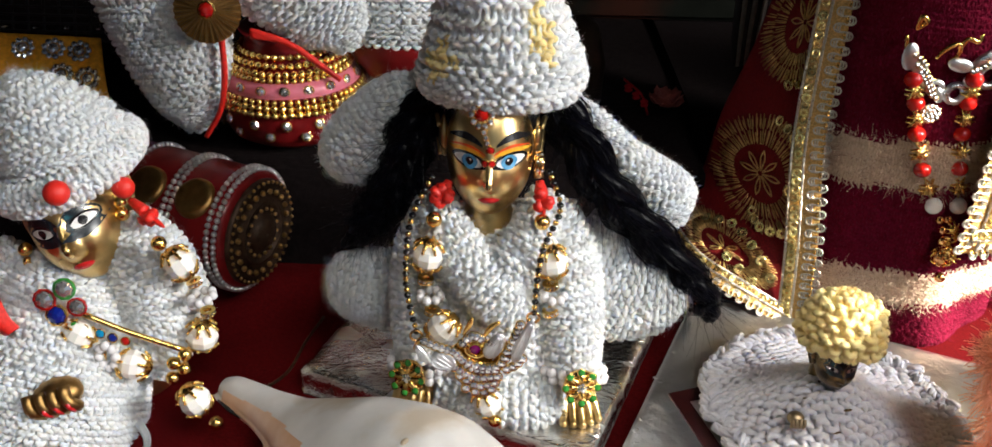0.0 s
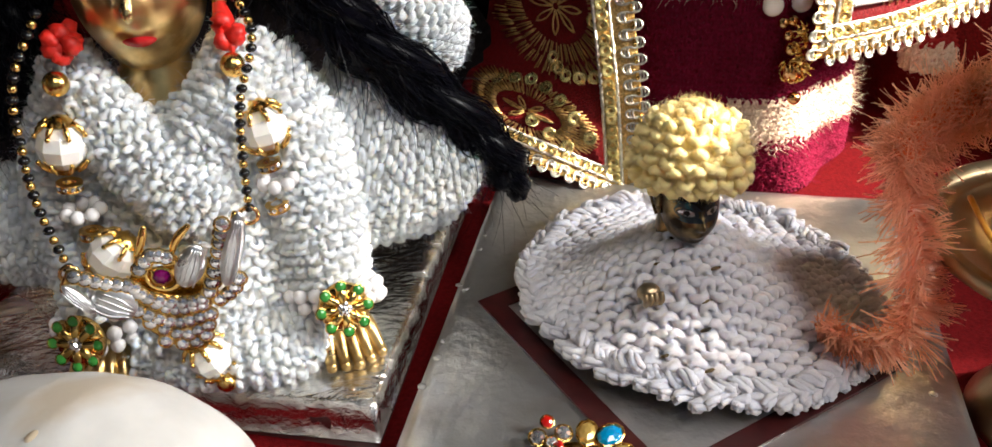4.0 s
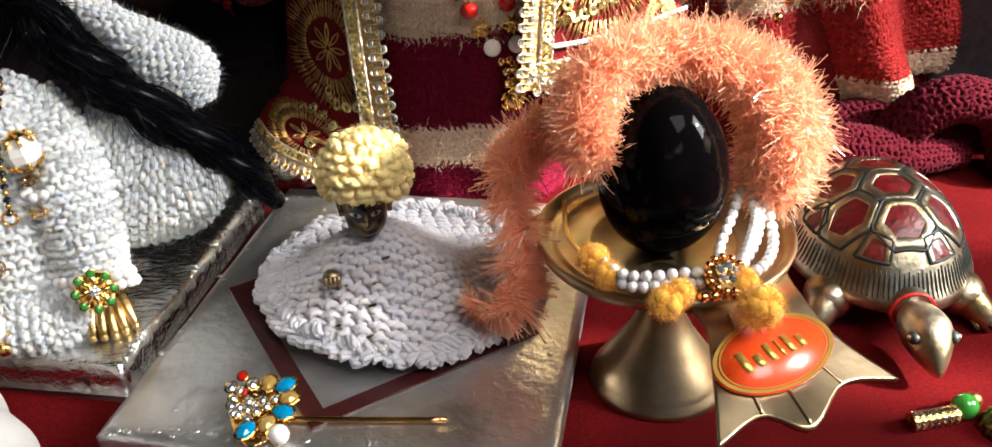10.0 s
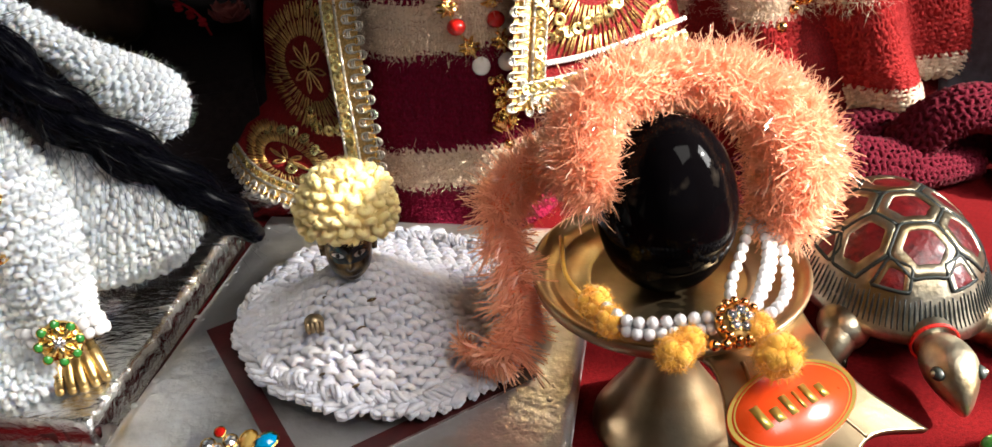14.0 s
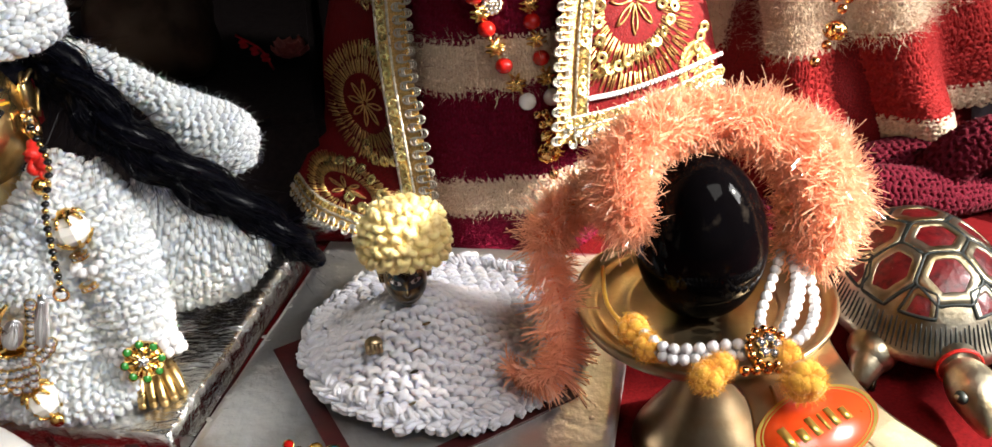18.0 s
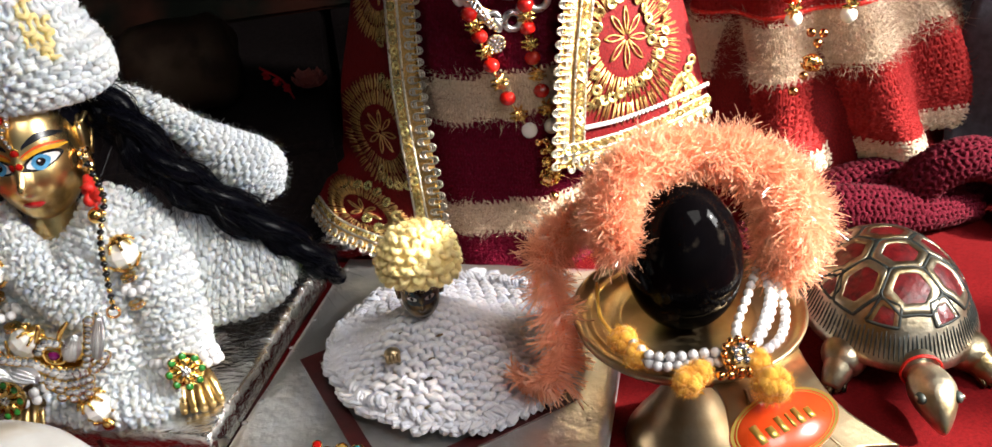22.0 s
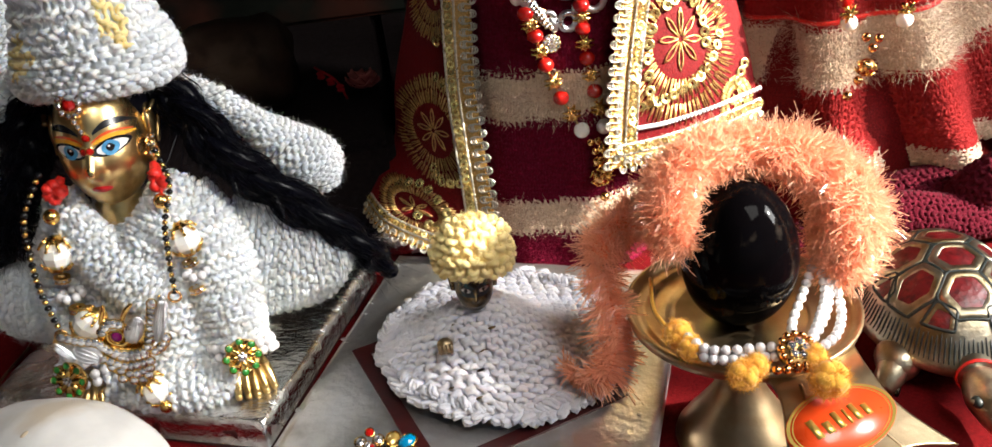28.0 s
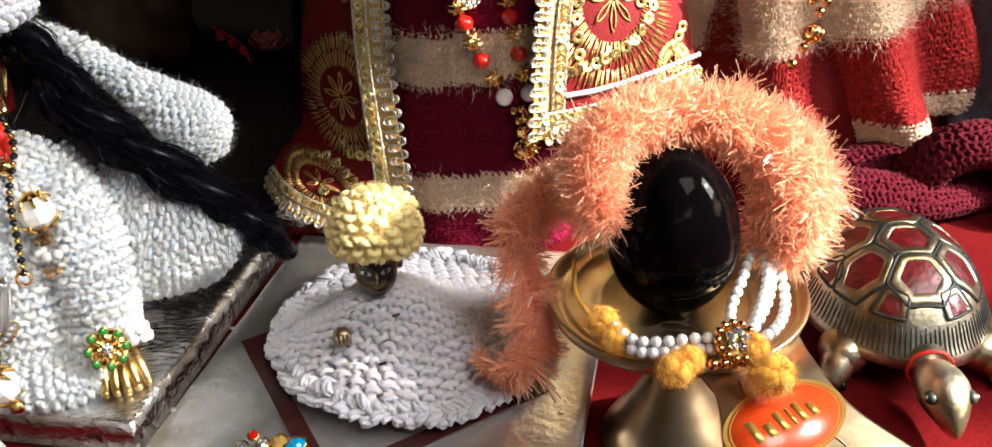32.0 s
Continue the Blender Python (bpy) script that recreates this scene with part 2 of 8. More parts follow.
GOLD_THREAD = material("gold_zari_thread", (0.72, 0.46, 0.17), 0.34, 0.8, spread=0.4, scale=1500, bump=1.0, bump_scale=1600)
SILVER_CORD = material("silver_cord", (0.66, 0.62, 0.54), 0.30, 0.95, spread=0.25, scale=1500, bump=0.5, bump_scale=3000)
LABEL_RED = material("label_red_orange", (0.85, 0.075, 0.012), 0.3, spread=0.05, scale=200, coat=0.3)
LABEL_GOLD = material("label_gold", (0.62, 0.44, 0.10), 0.35, 0.7, spread=0.1, scale=200)
# near-black metal puts the shadow on the bolster's end into its colour
SHADOWED_PLATE = material("shadow_dark_bronze", (0.050, 0.026, 0.014), 0.5, 0.6, spread=0.4, scale=300, bump=0.4, bump_scale=500)
MUSTARD = material("mustard_cloth", (0.66, 0.28, 0.012), 0.8, spread=0.25, scale=500, bump=0.4, bump_scale=1500)
NET = material("black_net", (0.008, 0.008, 0.010), 0.6, 0.2, spread=0.4, scale=300)
PINK_PAINT = material("pink_band_paint", (0.62, 0.16, 0.22), 0.4, spread=0.12, scale=200)
# red darkened for the shadow in which the bolster lies
POT_RED = material("pot_red_paint", (0.17, 0.007, 0.008), 0.38, ior=1.3, spread=0.2, scale=120, coat=0.3)
# brown deepened to stand in for the shade behind the figures
JAR_BROWN = material("shade_deepened_brown", (0.022, 0.012, 0.008), 0.6, ior=1.2, spread=0.35, scale=60, bump=0.6, bump_scale=90, second=(0.045, 0.03, 0.02), patches=0.1, patch_scale=30)
EYE_WHITE = material("eye_white_paint", (0.80, 0.79, 0.76), 0.3, spread=0.03)
EYE_BLUE = material("eye_blue_paint", (0.09, 0.32, 0.55), 0.25, spread=0.2, scale=800)
LID_YELLOW = material("yellow_paint", (0.85, 0.42, 0.03), 0.3, spread=0.06)
LID_ORANGE = material("orange_red_paint", (0.75, 0.09, 0.015), 0.3, spread=0.06)
LIP_RED = material("lip_red_paint", (0.55, 0.018, 0.02), 0.25, spread=0.1)
# print set nearly black, with the shade at the back in its colour
PICTURE = material("shade_darkened_print", (0.008, 0.009, 0.007), 0.8, ior=1.08, spread=0.5, scale=18, second=(0.035, 0.012, 0.008), patches=0.12, patch_scale=14)
# unseen room walls, kept dark to cut the light they bounce
PLASTER = material("room_plaster", (0.10, 0.092, 0.082), 0.9, spread=0.08, scale=14, bump=0.2, bump_scale=80)
DARK_WOOD = material("dark_shrine_wood", (0.012, 0.008, 0.006), 0.7, ior=1.2, spread=0.3, scale=30, bump=0.2, bump_scale=120)
FLOOR_STONE = material("floor_stone", (0.10, 0.09, 0.08), 0.5, spread=0.15, scale=8)
WINDOW_FRAME = material("window_paint", (0.55, 0.53, 0.50), 0.5, spread=0.05)
BUD_PINK = material("dusty_pink_petal", (0.22, 0.05, 0.04), 0.8, spread=0.25, scale=200)
STRIPE_DARK = material("charcoal_wool", (0.03, 0.028, 0.028), 0.9, spread=0.2, scale=500)
TEAL_PAINT = material("teal_black_paint", (0.006, 0.012, 0.018), 0.3, spread=0.3, second=(0.01, 0.10, 0.13), patches=0.05, patch_scale=260)
# white stripe greyed, in place of the shade it hangs in
STRIPE_PALE = material("shade_greyed_white_wool", (0.22, 0.20, 0.18), 0.9, spread=0.2, scale=500)


# ---- geometry: a geo is (points, [arrays of faces]) ----
TAU = 2 * math.pi


def join(*geos):
    points, faces, at = [], [], 0
    for p, fs in geos:
        points.append(p)
        faces += [f + at for f in fs]
        at += len(p)
    return np.concatenate(points), faces


def moved(geo, m):
    a = np.array(m)
    return geo[0] @ a[:3, :3].T + a[:3, 3], geo[1]


def grid_faces(rows, cols, wrap=False):
    i, j = np.meshgrid(np.arange(rows - 1), np.arange(cols if wrap else cols - 1), indexing="ij")
    k = (j + 1) % cols
    return np.stack([i * cols + j, i * cols + k, (i + 1) * cols + k, (i + 1) * cols + j], -1).reshape(-1, 4)


def lathe(profile, seg=40, squash=1.0):
    prof = np.array(profile, float)
    a = np.arange(seg) * TAU / seg
    p = np.stack([prof[:, :1] * np.cos(a), prof[:, :1] * np.sin(a) * squash, np.repeat(prof[:, 1:2], seg, 1)], -1)
    return p.reshape(-1, 3), [grid_faces(len(prof), seg, True)]


def ball(c=(0, 0, 0), r=1.0, seg=16, rings=9, m=None):
    t = np.linspace(0.001, math.pi - 0.001, rings)
    p, f = lathe(np.stack([np.sin(t), -np.cos(t)], 1), seg)
    p = p * np.array(r if np.ndim(r) else (r, r, r))
    if m is not None:
        p = p @ np.array(m.to_3x3()).T
    return p + np.array(c), f


def curve(points, n):
    """n points of a smooth line through the given ones."""
    p = np.array(points, float)
    if len(p) == 2:
        return p[0] + (p[1] - p[0]) * np.linspace(0, 1, n)[:, None]
    q = np.concatenate([[2 * p[0] - p[1]], p, [2 * p[-1] - p[-2]]])
    s = np.clip(np.linspace(0, 1, n), 0, 1 - 1e-9) * (len(p) - 1)
    return curve_at(q, s)


def curve_at(q, s):
    k = s.astype(int)
    t = (s - k)[..., None] if q.ndim > 1 else s - k
    a, b, c, d = q[k], q[k + 1], q[k + 2], q[k + 3]
    return 0.5 * (2 * b + (c - a) * t + (2 * a - 5 * b + 4 * c - d) * t * t + (3 * b - a - 3 * c + d) * t ** 3)


def unit(v):
    return v / np.maximum(np.linalg.norm(v, axis=-1, keepdims=True), 1e-12)


def tube(points, r, sides=6, n=None, ends=True):
    p = curve(points, n) if n else np.array(points, float)
    k = len(p)
    rr = np.interp(np.linspace(0, 1, k), np.linspace(0, 1, np.size(r)), np.ravel(r)) if np.ndim(r) else np.full(k, r)
    t = unit(np.gradient(p, axis=0))
    up = np.array((0.31, 0.27, 0.91))
    e1 = unit(np.cross(t, up))
    e2 = np.cross(t, e1)
    a = np.arange(sides) * TAU / sides
    v = p[:, None] + rr[:, None, None] * (e1[:, None] * np.cos(a)[:, None] + e2[:, None] * np.sin(a)[:, None])
    faces = [grid_faces(k, sides, True)]
    if ends:
        faces += [np.arange(sides)[None, ::-1], (np.arange(sides) + (k - 1) * sides)[None]]
    return v.reshape(-1, 3), faces


def slab(sx, sy, sz, bevel=0.001):
    bm = bmesh.new()
    bmesh.ops.create_cube(bm, size=1.0, matrix=Matrix.Diagonal((sx, sy, sz, 1)))
    bmesh.ops.bevel(bm, geom=bm.edges[:], offset=bevel, segments=2, affect='EDGES')
    bm.verts.index_update()
    p = np.array([v.co[:] for v in bm.verts])
    faces = [np.array([[v.index for v in f.verts]]) for f in bm.faces]
    bm.free()
    return p, faces


def sleeve(path, radii, flat=1.0, hint=(0, -1, 0), a0=0.0, a1=TAU, lump=0.0, waves=5, pleat=0.0, pleats=9):
    """A surface(u, v) round a smooth line; angle 0 looks towards hint."""
    p, r = np.array(path, float), np.array(radii, float)
    q = np.concatenate([[2 * p[0] - p[1]], p, [2 * p[-1] - p[-2]]])
    w = np.concatenate([[r[0]], r, [r[-1]]])
    hint = np.array(hint, float)

    def surface(u, v):
        s = np.clip(v, 0, 1 - 1e-6) * (len(p) - 1)
        c, rr = curve_at(q, s), curve_at(w, s)
        t = unit(curve_at(q, np.clip(s + 0.02, 0, len(p) - 1 - 1e-6)) - curve_at(q, np.clip(s - 0.02, 0, None)))
        e1 = unit(hint - t * (t @ hint)[..., None])
        e2 = np.cross(t, e1)
        a = a0 + (a1 - a0) * u
        rr = rr * (1 + lump * np.sin(waves * a + 9 * v) * np.cos(7 * v + 2 * a) + pleat * np.sin(pleats * a + 1.5 * np.sin(3 * v)) * (1 - v))
        return c + (rr * np.cos(a) * flat)[..., None] * e1 + (rr * np.sin(a))[..., None] * e2

    return surface


def patch(control):
    """A surface(u, v) spanned by rows of control points, smooth both ways."""
    c = np.array(control, float)
    rows, cols = c.shape[:2]
    pad = np.concatenate([[2 * c[0] - c[1]], c, [2 * c[-1] - c[-2]]])
    pad = np.concatenate([(2 * pad[:, 0] - pad[:, 1])[:, None], pad, (2 * pad[:, -1] - pad[:, -2])[:, None]], 1)

    def weights(t):
        return 0.5 * np.stack([-t + 2 * t * t - t ** 3, 2 - 5 * t * t + 3 * t ** 3, t + 4 * t * t - 3 * t ** 3, -t * t + t ** 3], -1)

    def surface(u, v):
        su, sv = np.clip(u, 0, 1 - 1e-6) * (cols - 1), np.clip(v, 0, 1 - 1e-6) * (rows - 1)
        iu, iv = su.astype(int), sv.astype(int)
        wu, wv = weights(su - iu), weights(sv - iv)
        out = 0
        for a in range(4):
            for b in range(4):
                out = out + (wv[..., a] * wu[..., b])[..., None] * pad[iv + a, iu + b]
        return out

    return surface


def normals(surface, u, v):
    e = 0.004
    du = surface(np.clip(u + e, 0, 1), v) - surface(np.clip(u - e, 0, 1), v)
    dv = surface(u, np.clip(v + e, 0, 1)) - surface(u, np.clip(v - e, 0, 1))
    return unit(np.cross(du, dv))


def sheet(surface, nu=40, nv=30, sink=0.0, thick=0.0):
    u, v = np.meshgrid(np.linspace(0, 1, nu), np.linspace(0, 1, nv))
    p = surface(u, v)
    n = normals(surface, u, v)
    top = (p - n * sink).reshape(-1, 3)
    f = grid_faces(nv, nu)
    if not thick:
        return top, [f]
    low = (p - n * (sink + thick)).reshape(-1, 3)
    k = nu * nv
    edge = np.concatenate([np.arange(nu), np.arange(1, nv) * nu + nu - 1, (nv - 1) * nu + np.arange(nu - 2, -1, -1), np.arange(nv - 2, 0, -1) * nu])
    nxt = np.roll(edge, -1)
    return np.concatenate([top, low]), [f, f[:, ::-1] + k, np.stack([edge, edge + k, nxt + k, nxt], 1)]


def knit(surface, stitch=0.0026, row=0.0019, yarn=0.0009, samples=7, sides=4, seed=1, colour_of=None, side=1.0, relief=1.0):
    """Rows of yarn loops on a surface, with a backing sheet. Returns {slot: geo}."""
    rng = np.random.default_rng(seed)
    t = np.linspace(0, 1, 24)
    mid = np.full(24, 0.5)
    wide = max(np.linalg.norm(np.diff(surface(t, np.full(24, k)), axis=0), axis=1).sum() for k in (0.15, 0.5, 0.85))
    tall = np.linalg.norm(np.diff(surface(mid, t), axis=0), axis=1).sum()
    nu, nv = max(4, int(wide / stitch)), max(3, int(tall / row))
    s = np.linspace(0, nu, nu * samples + 1)
    j = np.arange(nv)[:, None]
    shift = rng.normal(0, 0.08, (nv, 1))
    wob = rng.normal(0, 0.13, (nv, nu + 1))
    knob = rng.normal(0, 0.35, (nv, nu + 1))
    cell = np.minimum(s.astype(int), nu)
    w = s[None] + shift
    u = np.clip((s[None] + 0.21 * np.sin(2 * TAU * w) + wob[:, cell] * 0.6) / nu, 0, 1)
    v = np.clip((j + 0.5 - 0.80 * np.cos(TAU * w) + wob[:, cell] * 0.5) / nv, 0, 1)
    lift = np.cos(2 * TAU * w) * 0.40 + knob[:, cell] * 0.35
    lift = yarn * relief * 0.75 * (lift + 0.2) * (1 + 0 * v)
    n = normals(surface, u, v) * side
    p = surface(u, v) + n * lift[..., None]
    tan = unit(np.gradient(p, axis=1))
    b = unit(np.cross(tan, n))
    nn = np.cross(b, tan)
    a = np.arange(sides) * TAU / sides
    thick = yarn * 1.1 * (1 + rng.normal(0, 0.06, p.shape[:2]))
    ring = p[:, :, None] + thick[:, :, None, None] * (b[:, :, None] * np.cos(a)[:, None] + nn[:, :, None] * np.sin(a)[:, None])
    cols = p.shape[1]
    f0 = grid_faces(cols, sides, True)
    ids = np.zeros((nv, nu), int) if colour_of is None else colour_of((np.arange(nu)[None] + 0.5) / nu + 0 * j, (j + 0.5) / nv + 0 * np.arange(nu)[None])
    face_cell = np.repeat(np.minimum(np.arange(cols - 1) // samples, nu - 1), sides)
    out = {}
    pts = ring.reshape(-1, 3)
    for slot in np.unique(ids):
        fs = [f0[ids[k][face_cell] == slot] + k * cols * sides for k in range(nv)]
        out[int(slot)] = [np.concatenate(fs)]
    back_u, back_v = np.meshgrid(np.linspace(0, 1, max(8, nu // 2)), np.linspace(0, 1, max(6, nv // 2)))
    bp = surface(back_u, back_v) - normals(surface, back_u, back_v) * side * yarn * 0.2
    bf = grid_faces(*back_u.shape)
    bid = np.zeros(len(bf), int) if colour_of is None else colour_of(back_u, back_v)[:-1, :-1].reshape(-1)
    result = {}
    for slot in out:
        result[slot] = join((pts, out[slot]), (bp.reshape(-1, 3), [bf[bid == slot]]))
    return result


def purl(surface, stitch=0.0036, row=0.0026, yarn=0.00105, seed=1, side=1.0, amp=0.60, rise=0.62, samples=10, sides=6, colour_of=None, even=True, loose=0.0):
    """Rows of interlocked arcs of yarn, as on the purl side of a hand-knit. Returns [{slot: geo} for each row] and the backing sheet."""
    rng = np.random.default_rng(seed)
    t = np.linspace(0, 1, 40)
    tall = max(np.linalg.norm(np.diff(surface(np.full(40, k), t), axis=0), axis=1).sum() for k in (0.1, 0.3, 0.5, 0.7, 0.9))
    nv = max(3, round(tall / row))
    a = np.arange(sides) * TAU / sides
    rows = []
    longest = max(np.linalg.norm(np.diff(surface(t, np.full(40, k)), axis=0), axis=1).sum() for k in (0.2, 0.4, 0.6, 0.8))
    for j in range(nv):
        v0 = (j + 0.5) / nv
        n = max(3, round((longest if even else np.linalg.norm(np.diff(surface(t, np.full(40, v0)), axis=0), axis=1).sum()) / stitch))
        s = np.linspace(0, n, n * samples + 1)
        ph = TAU * (s - n / 2) + rng.normal(0, 0.10 + 1.2 * loose)
        sway, knob, fat = (np.interp(s, np.arange(n + 1), rng.normal(0, 1, n + 1)) for _ in range(3))
        u = np.clip((s + 0.13 * np.sin(2 * ph) + 0.05 * sway) / n, 0, 1)
        v = np.clip(v0 + (amp * np.cos(ph) + (0.06 + 0.10 * loose) * sway) / nv, 0, 1)
        m = normals(surface, u, v) * side
        p = surface(u, v) + m * (yarn * (0.15 + rise * np.cos(2 * ph) + (0.15 + 0.25 * loose) * knob))[:, None]
        tan = unit(np.gradient(p, axis=0))
        b = unit(np.cross(tan, m))
        nn = np.cross(b, tan)
        thick = yarn * (1 + (0.07 + 0.08 * loose) * fat + (0.06 + 0.16 * loose) * np.cos(2 * ph))
        ring_ = p[:, None] + thick[:, None, None] * (b[:, None] * np.cos(a)[:, None] + nn[:, None] * np.sin(a)[:, None])
        f = grid_faces(len(s), sides, True)
        if colour_of is None:
            rows.append({0: (ring_.reshape(-1, 3), [f])})
        else:
            ids = colour_of((np.arange(n) + 0.5) / n, np.full(n, v0))[np.minimum(np.arange(len(s) - 1) // samples, n - 1)]
            slot = np.repeat(ids, sides)
            rows.append({int(k): (ring_.reshape(-1, 3), [f[slot == k]]) for k in np.unique(slot)})
    bu, bv = np.meshgrid(np.linspace(0, 1, 60), np.linspace(0, 1, 40))
    back = surface(bu, bv) - normals(surface, bu, bv) * side * yarn * (0.35 - 0.5 * loose)
    return rows, (back.reshape(-1, 3), [grid_faces(40, 60)])


def fuzz(surface, count, length=0.004, r=0.00006, seed=2, side=1.0):
    """Loose fibres that stand off a woollen surface."""
    rng = np.random.default_rng(seed)
    u, v = rng.random(count), rng.random(count)
    p = surface(u, v)
    n = unit(normals(surface, u, v) * side + rng.normal(0, 0.8, (count, 3)))
    bend = unit(rng.normal(0, 1, (count, 3)))
    ln = length * (0.4 + rng.random((count, 1)))
    wide = np.cross(n, bend) * r
    q = p + n * ln * 0.5 + bend * ln * 0.12
    e = p + n * ln * 0.8 + bend * ln * 0.5
    pts = np.stack([p - wide, p + wide, q + wide, q - wide, e], 1).reshape(-1, 3)
    i = np.arange(count)[:, None] * 5
    return pts, [i + np.array([[0, 1, 2, 3]]), i + np.array([[3, 2, 4]])]


def strands(points, ways, length, r, seed=3, droop=0.3, curl=0.3):
    """Flat ribbons that spread from points along ways."""
    rng = np.random.default_rng(seed)
    k = len(points)
    w = unit(np.array(ways, float))
    side_way = unit(np.cross(w, rng.normal(0, 1, (k, 3))))
    ln = length * (0.55 + 0.7 * rng.random((k, 1)))
    sway = unit(rng.normal(0, 1, (k, 3))) * curl
    rows = []
    for s in (0.0, 0.4, 0.75, 1.0):
        c = points + w * ln * s + (sway + np.array((0, 0, -droop))) * ln * s * s * 0.6
        half = side_way * r * (1.0 if s < 0.9 else 0.35)
        rows += [c - half, c + half]
    pts = np.stack(rows, 1).reshape(-1, 3)
    i = np.arange(k)[:, None] * 8
    return pts, [i + np.array([[a, a + 1, a + 3, a + 2]]) for a in (0, 2, 4)]


def make_mesh(name, pieces, smooth=True):
    """pieces: a list of (geo, material)."""
    me = bpy.data.meshes.new(name)
    points, loops, starts, totals, slots, at, used, mats = [], [], [], [], [], 0, 0, []
    for (p, faces), mat in pieces:
        if mat not in mats:
            mats.append(mat)
        slot = mats.index(mat)
        points.append(p)
        for f in faces:
            if len(f) == 0:
                continue
            k = f.shape[1]
            loops.append((f + at).reshape(-1))
            starts.append(used + np.arange(len(f)) * k)
            totals.append(np.full(len(f), k))
            slots.append(np.full(len(f), slot))
            used += len(f) * k
        at += len(p)
    points, loops = np.concatenate(points), np.concatenate(loops)
    starts, totals, slots = np.concatenate(starts), np.concatenate(totals), np.concatenate(slots)
    me.vertices.add(len(points))
    me.vertices.foreach_set("co", points.astype(np.float32).ravel())
    me.loops.add(len(loops))
    me.loops.foreach_set("vertex_index", loops.astype(np.int32))
    me.polygons.add(len(starts))
    me.polygons.foreach_set("loop_start", starts.astype(np.int32))
    me.polygons.foreach_set("material_index", slots.astype(np.int32))
    me.polygons.foreach_set("use_smooth", np.full(len(starts), smooth))
    for m in mats:
        me.materials.append(m)
    me.update(calc_edges=True)
    me.validate()
    return me


def thing(name, base, label, category, group="", kind=""):
    ob = new(name)
    ob.location = base
    ob.empty_display_size = 0.01
    return tagged(ob, label, category, group, kind)


def adopt(ob, parent):
    ob.parent = parent
    if parent.parent is None:
        ob.matrix_parent_inverse = Matrix.Translation(-parent.location)
    return ob


def part(name, geo, mat, parent, label="", smooth=True):
    """Links a geo, in world places, as one mesh under a thing or part."""
    pieces = geo if isinstance(geo, list) else [(geo, mat)]
    ob = new(name, make_mesh(name, pieces, smooth))
    adopt(ob, parent)
    return tagged(ob, label)


def whole(name, pieces, label, category, group="", kind="", smooth=True):
    """A thing that is one mesh."""
    return tagged(new(name, make_mesh(name, pieces, smooth)), label, category, group, kind)


def copies(name, me, parent, places, label=""):
    """Parts on one mesh: places hold matrices or points."""
    for m in places:
        ob = new(name, me)
        adopt(ob, parent)
        if isinstance(m, Matrix):
            ob.matrix_basis = m
        else:
            ob.location = m
        if label:
            tagged(ob, label)


def at(p, size=1.0, rot=(0, 0, 0)):
    s = size if np.ndim(size) else (size, size, size)
    return Matrix.LocRotScale(Vector([float(c) for c in p]), Euler([radians(a) for a in rot]), Vector(s))


def aimed(p, way, size=1.0, spin=0.0):
    """A place whose own z axis points along way."""
    s = size if np.ndim(size) else (size, size, size)
    q = Vector([float(c) for c in way]).to_track_quat('Z', 'Y')
    return Matrix.Translation(Vector([float(c) for c in p])) @ q.to_matrix().to_4x4() @ Matrix.Rotation(radians(spin), 4, 'Z') @ Matrix.Diagonal((*s, 1))


def wool(name, surface, mat, parent, label="", hairs=0, stitch=0.0042, row=0.0027, yarn=0.00130, garter=True, seed=1, colour_of=None, mats=None, side=1.0, samples=7, length=0.004, relief=1.0, loose=0.3, amp=0.42):
    mats = mats or [mat]
    if garter:
        rows, back = purl(surface, stitch * 0.95, row * 1.20, yarn * 0.70, seed, side, colour_of=colour_of, amp=amp, rise=0.75 * relief, even=False, loose=loose, samples=12)
        pieces = [(join(*[r[k] for r in rows if k in r]), mats[k]) for k in sorted({k for r in rows for k in r})] + [(back, mat)]
    else:
        got = knit(surface, stitch, row, yarn, samples, 4, seed, colour_of, side, relief)
        pieces = [(g, mats[k]) for k, g in got.items()]
    if hairs:
        pieces.append((fuzz(surface, hairs * 18, length * 0.8, 0.000045, seed=seed + 50, side=side), mat))
    if parent is None:
        return pieces
    return part(name, pieces, mat, parent, label)


# bead shapes that many things share
def facet_gem(seg=8):
    return lathe([(0.001, -0.5), (0.62, -0.3), (1.0, 0.0), (0.80, 0.30), (0.34, 0.50), (0.001, 0.52)], seg)


UNIT_BALL = ball((0, 0, 0), 1.0, 14, 9)
LOW_BALL = ball((0, 0, 0), 1.0, 9, 6)
GEM = facet_gem()
ROUND_GOLD = make_mesh("gold_bead", [(UNIT_BALL, GOLD)])
ROUND_COPPER = make_mesh("copper_bead", [(UNIT_BALL, COPPER_GOLD)])
SEED_PEARL = make_mesh("seed_pearl", [(LOW_BALL, SMALL_PEARL)])
ROUND_PEARL = make_mesh("round_pearl", [(UNIT_BALL, PEARL)])
SEED_BLACK = make_mesh("black_bead", [(LOW_BALL, BLACK_BEAD)])
RED_BEAD = make_mesh("red_bead", [(UNIT_BALL, RED_GEM)])
STONE = make_mesh("rhinestone", [(GEM, CRYSTAL)], False)
SETTING = lathe([(0.6, -0.7), (1.15, -0.35), (1.22, 0.05), (1.05, 0.12), (1.0, -0.1)], 10)
STONE_SET = make_mesh("set_rhinestone", [(GEM, CRYSTAL), (SETTING, GOLD)], False)


def gem_mesh(name, mat):
    return make_mesh(name, [(GEM, mat), (SETTING, GOLD)], False)


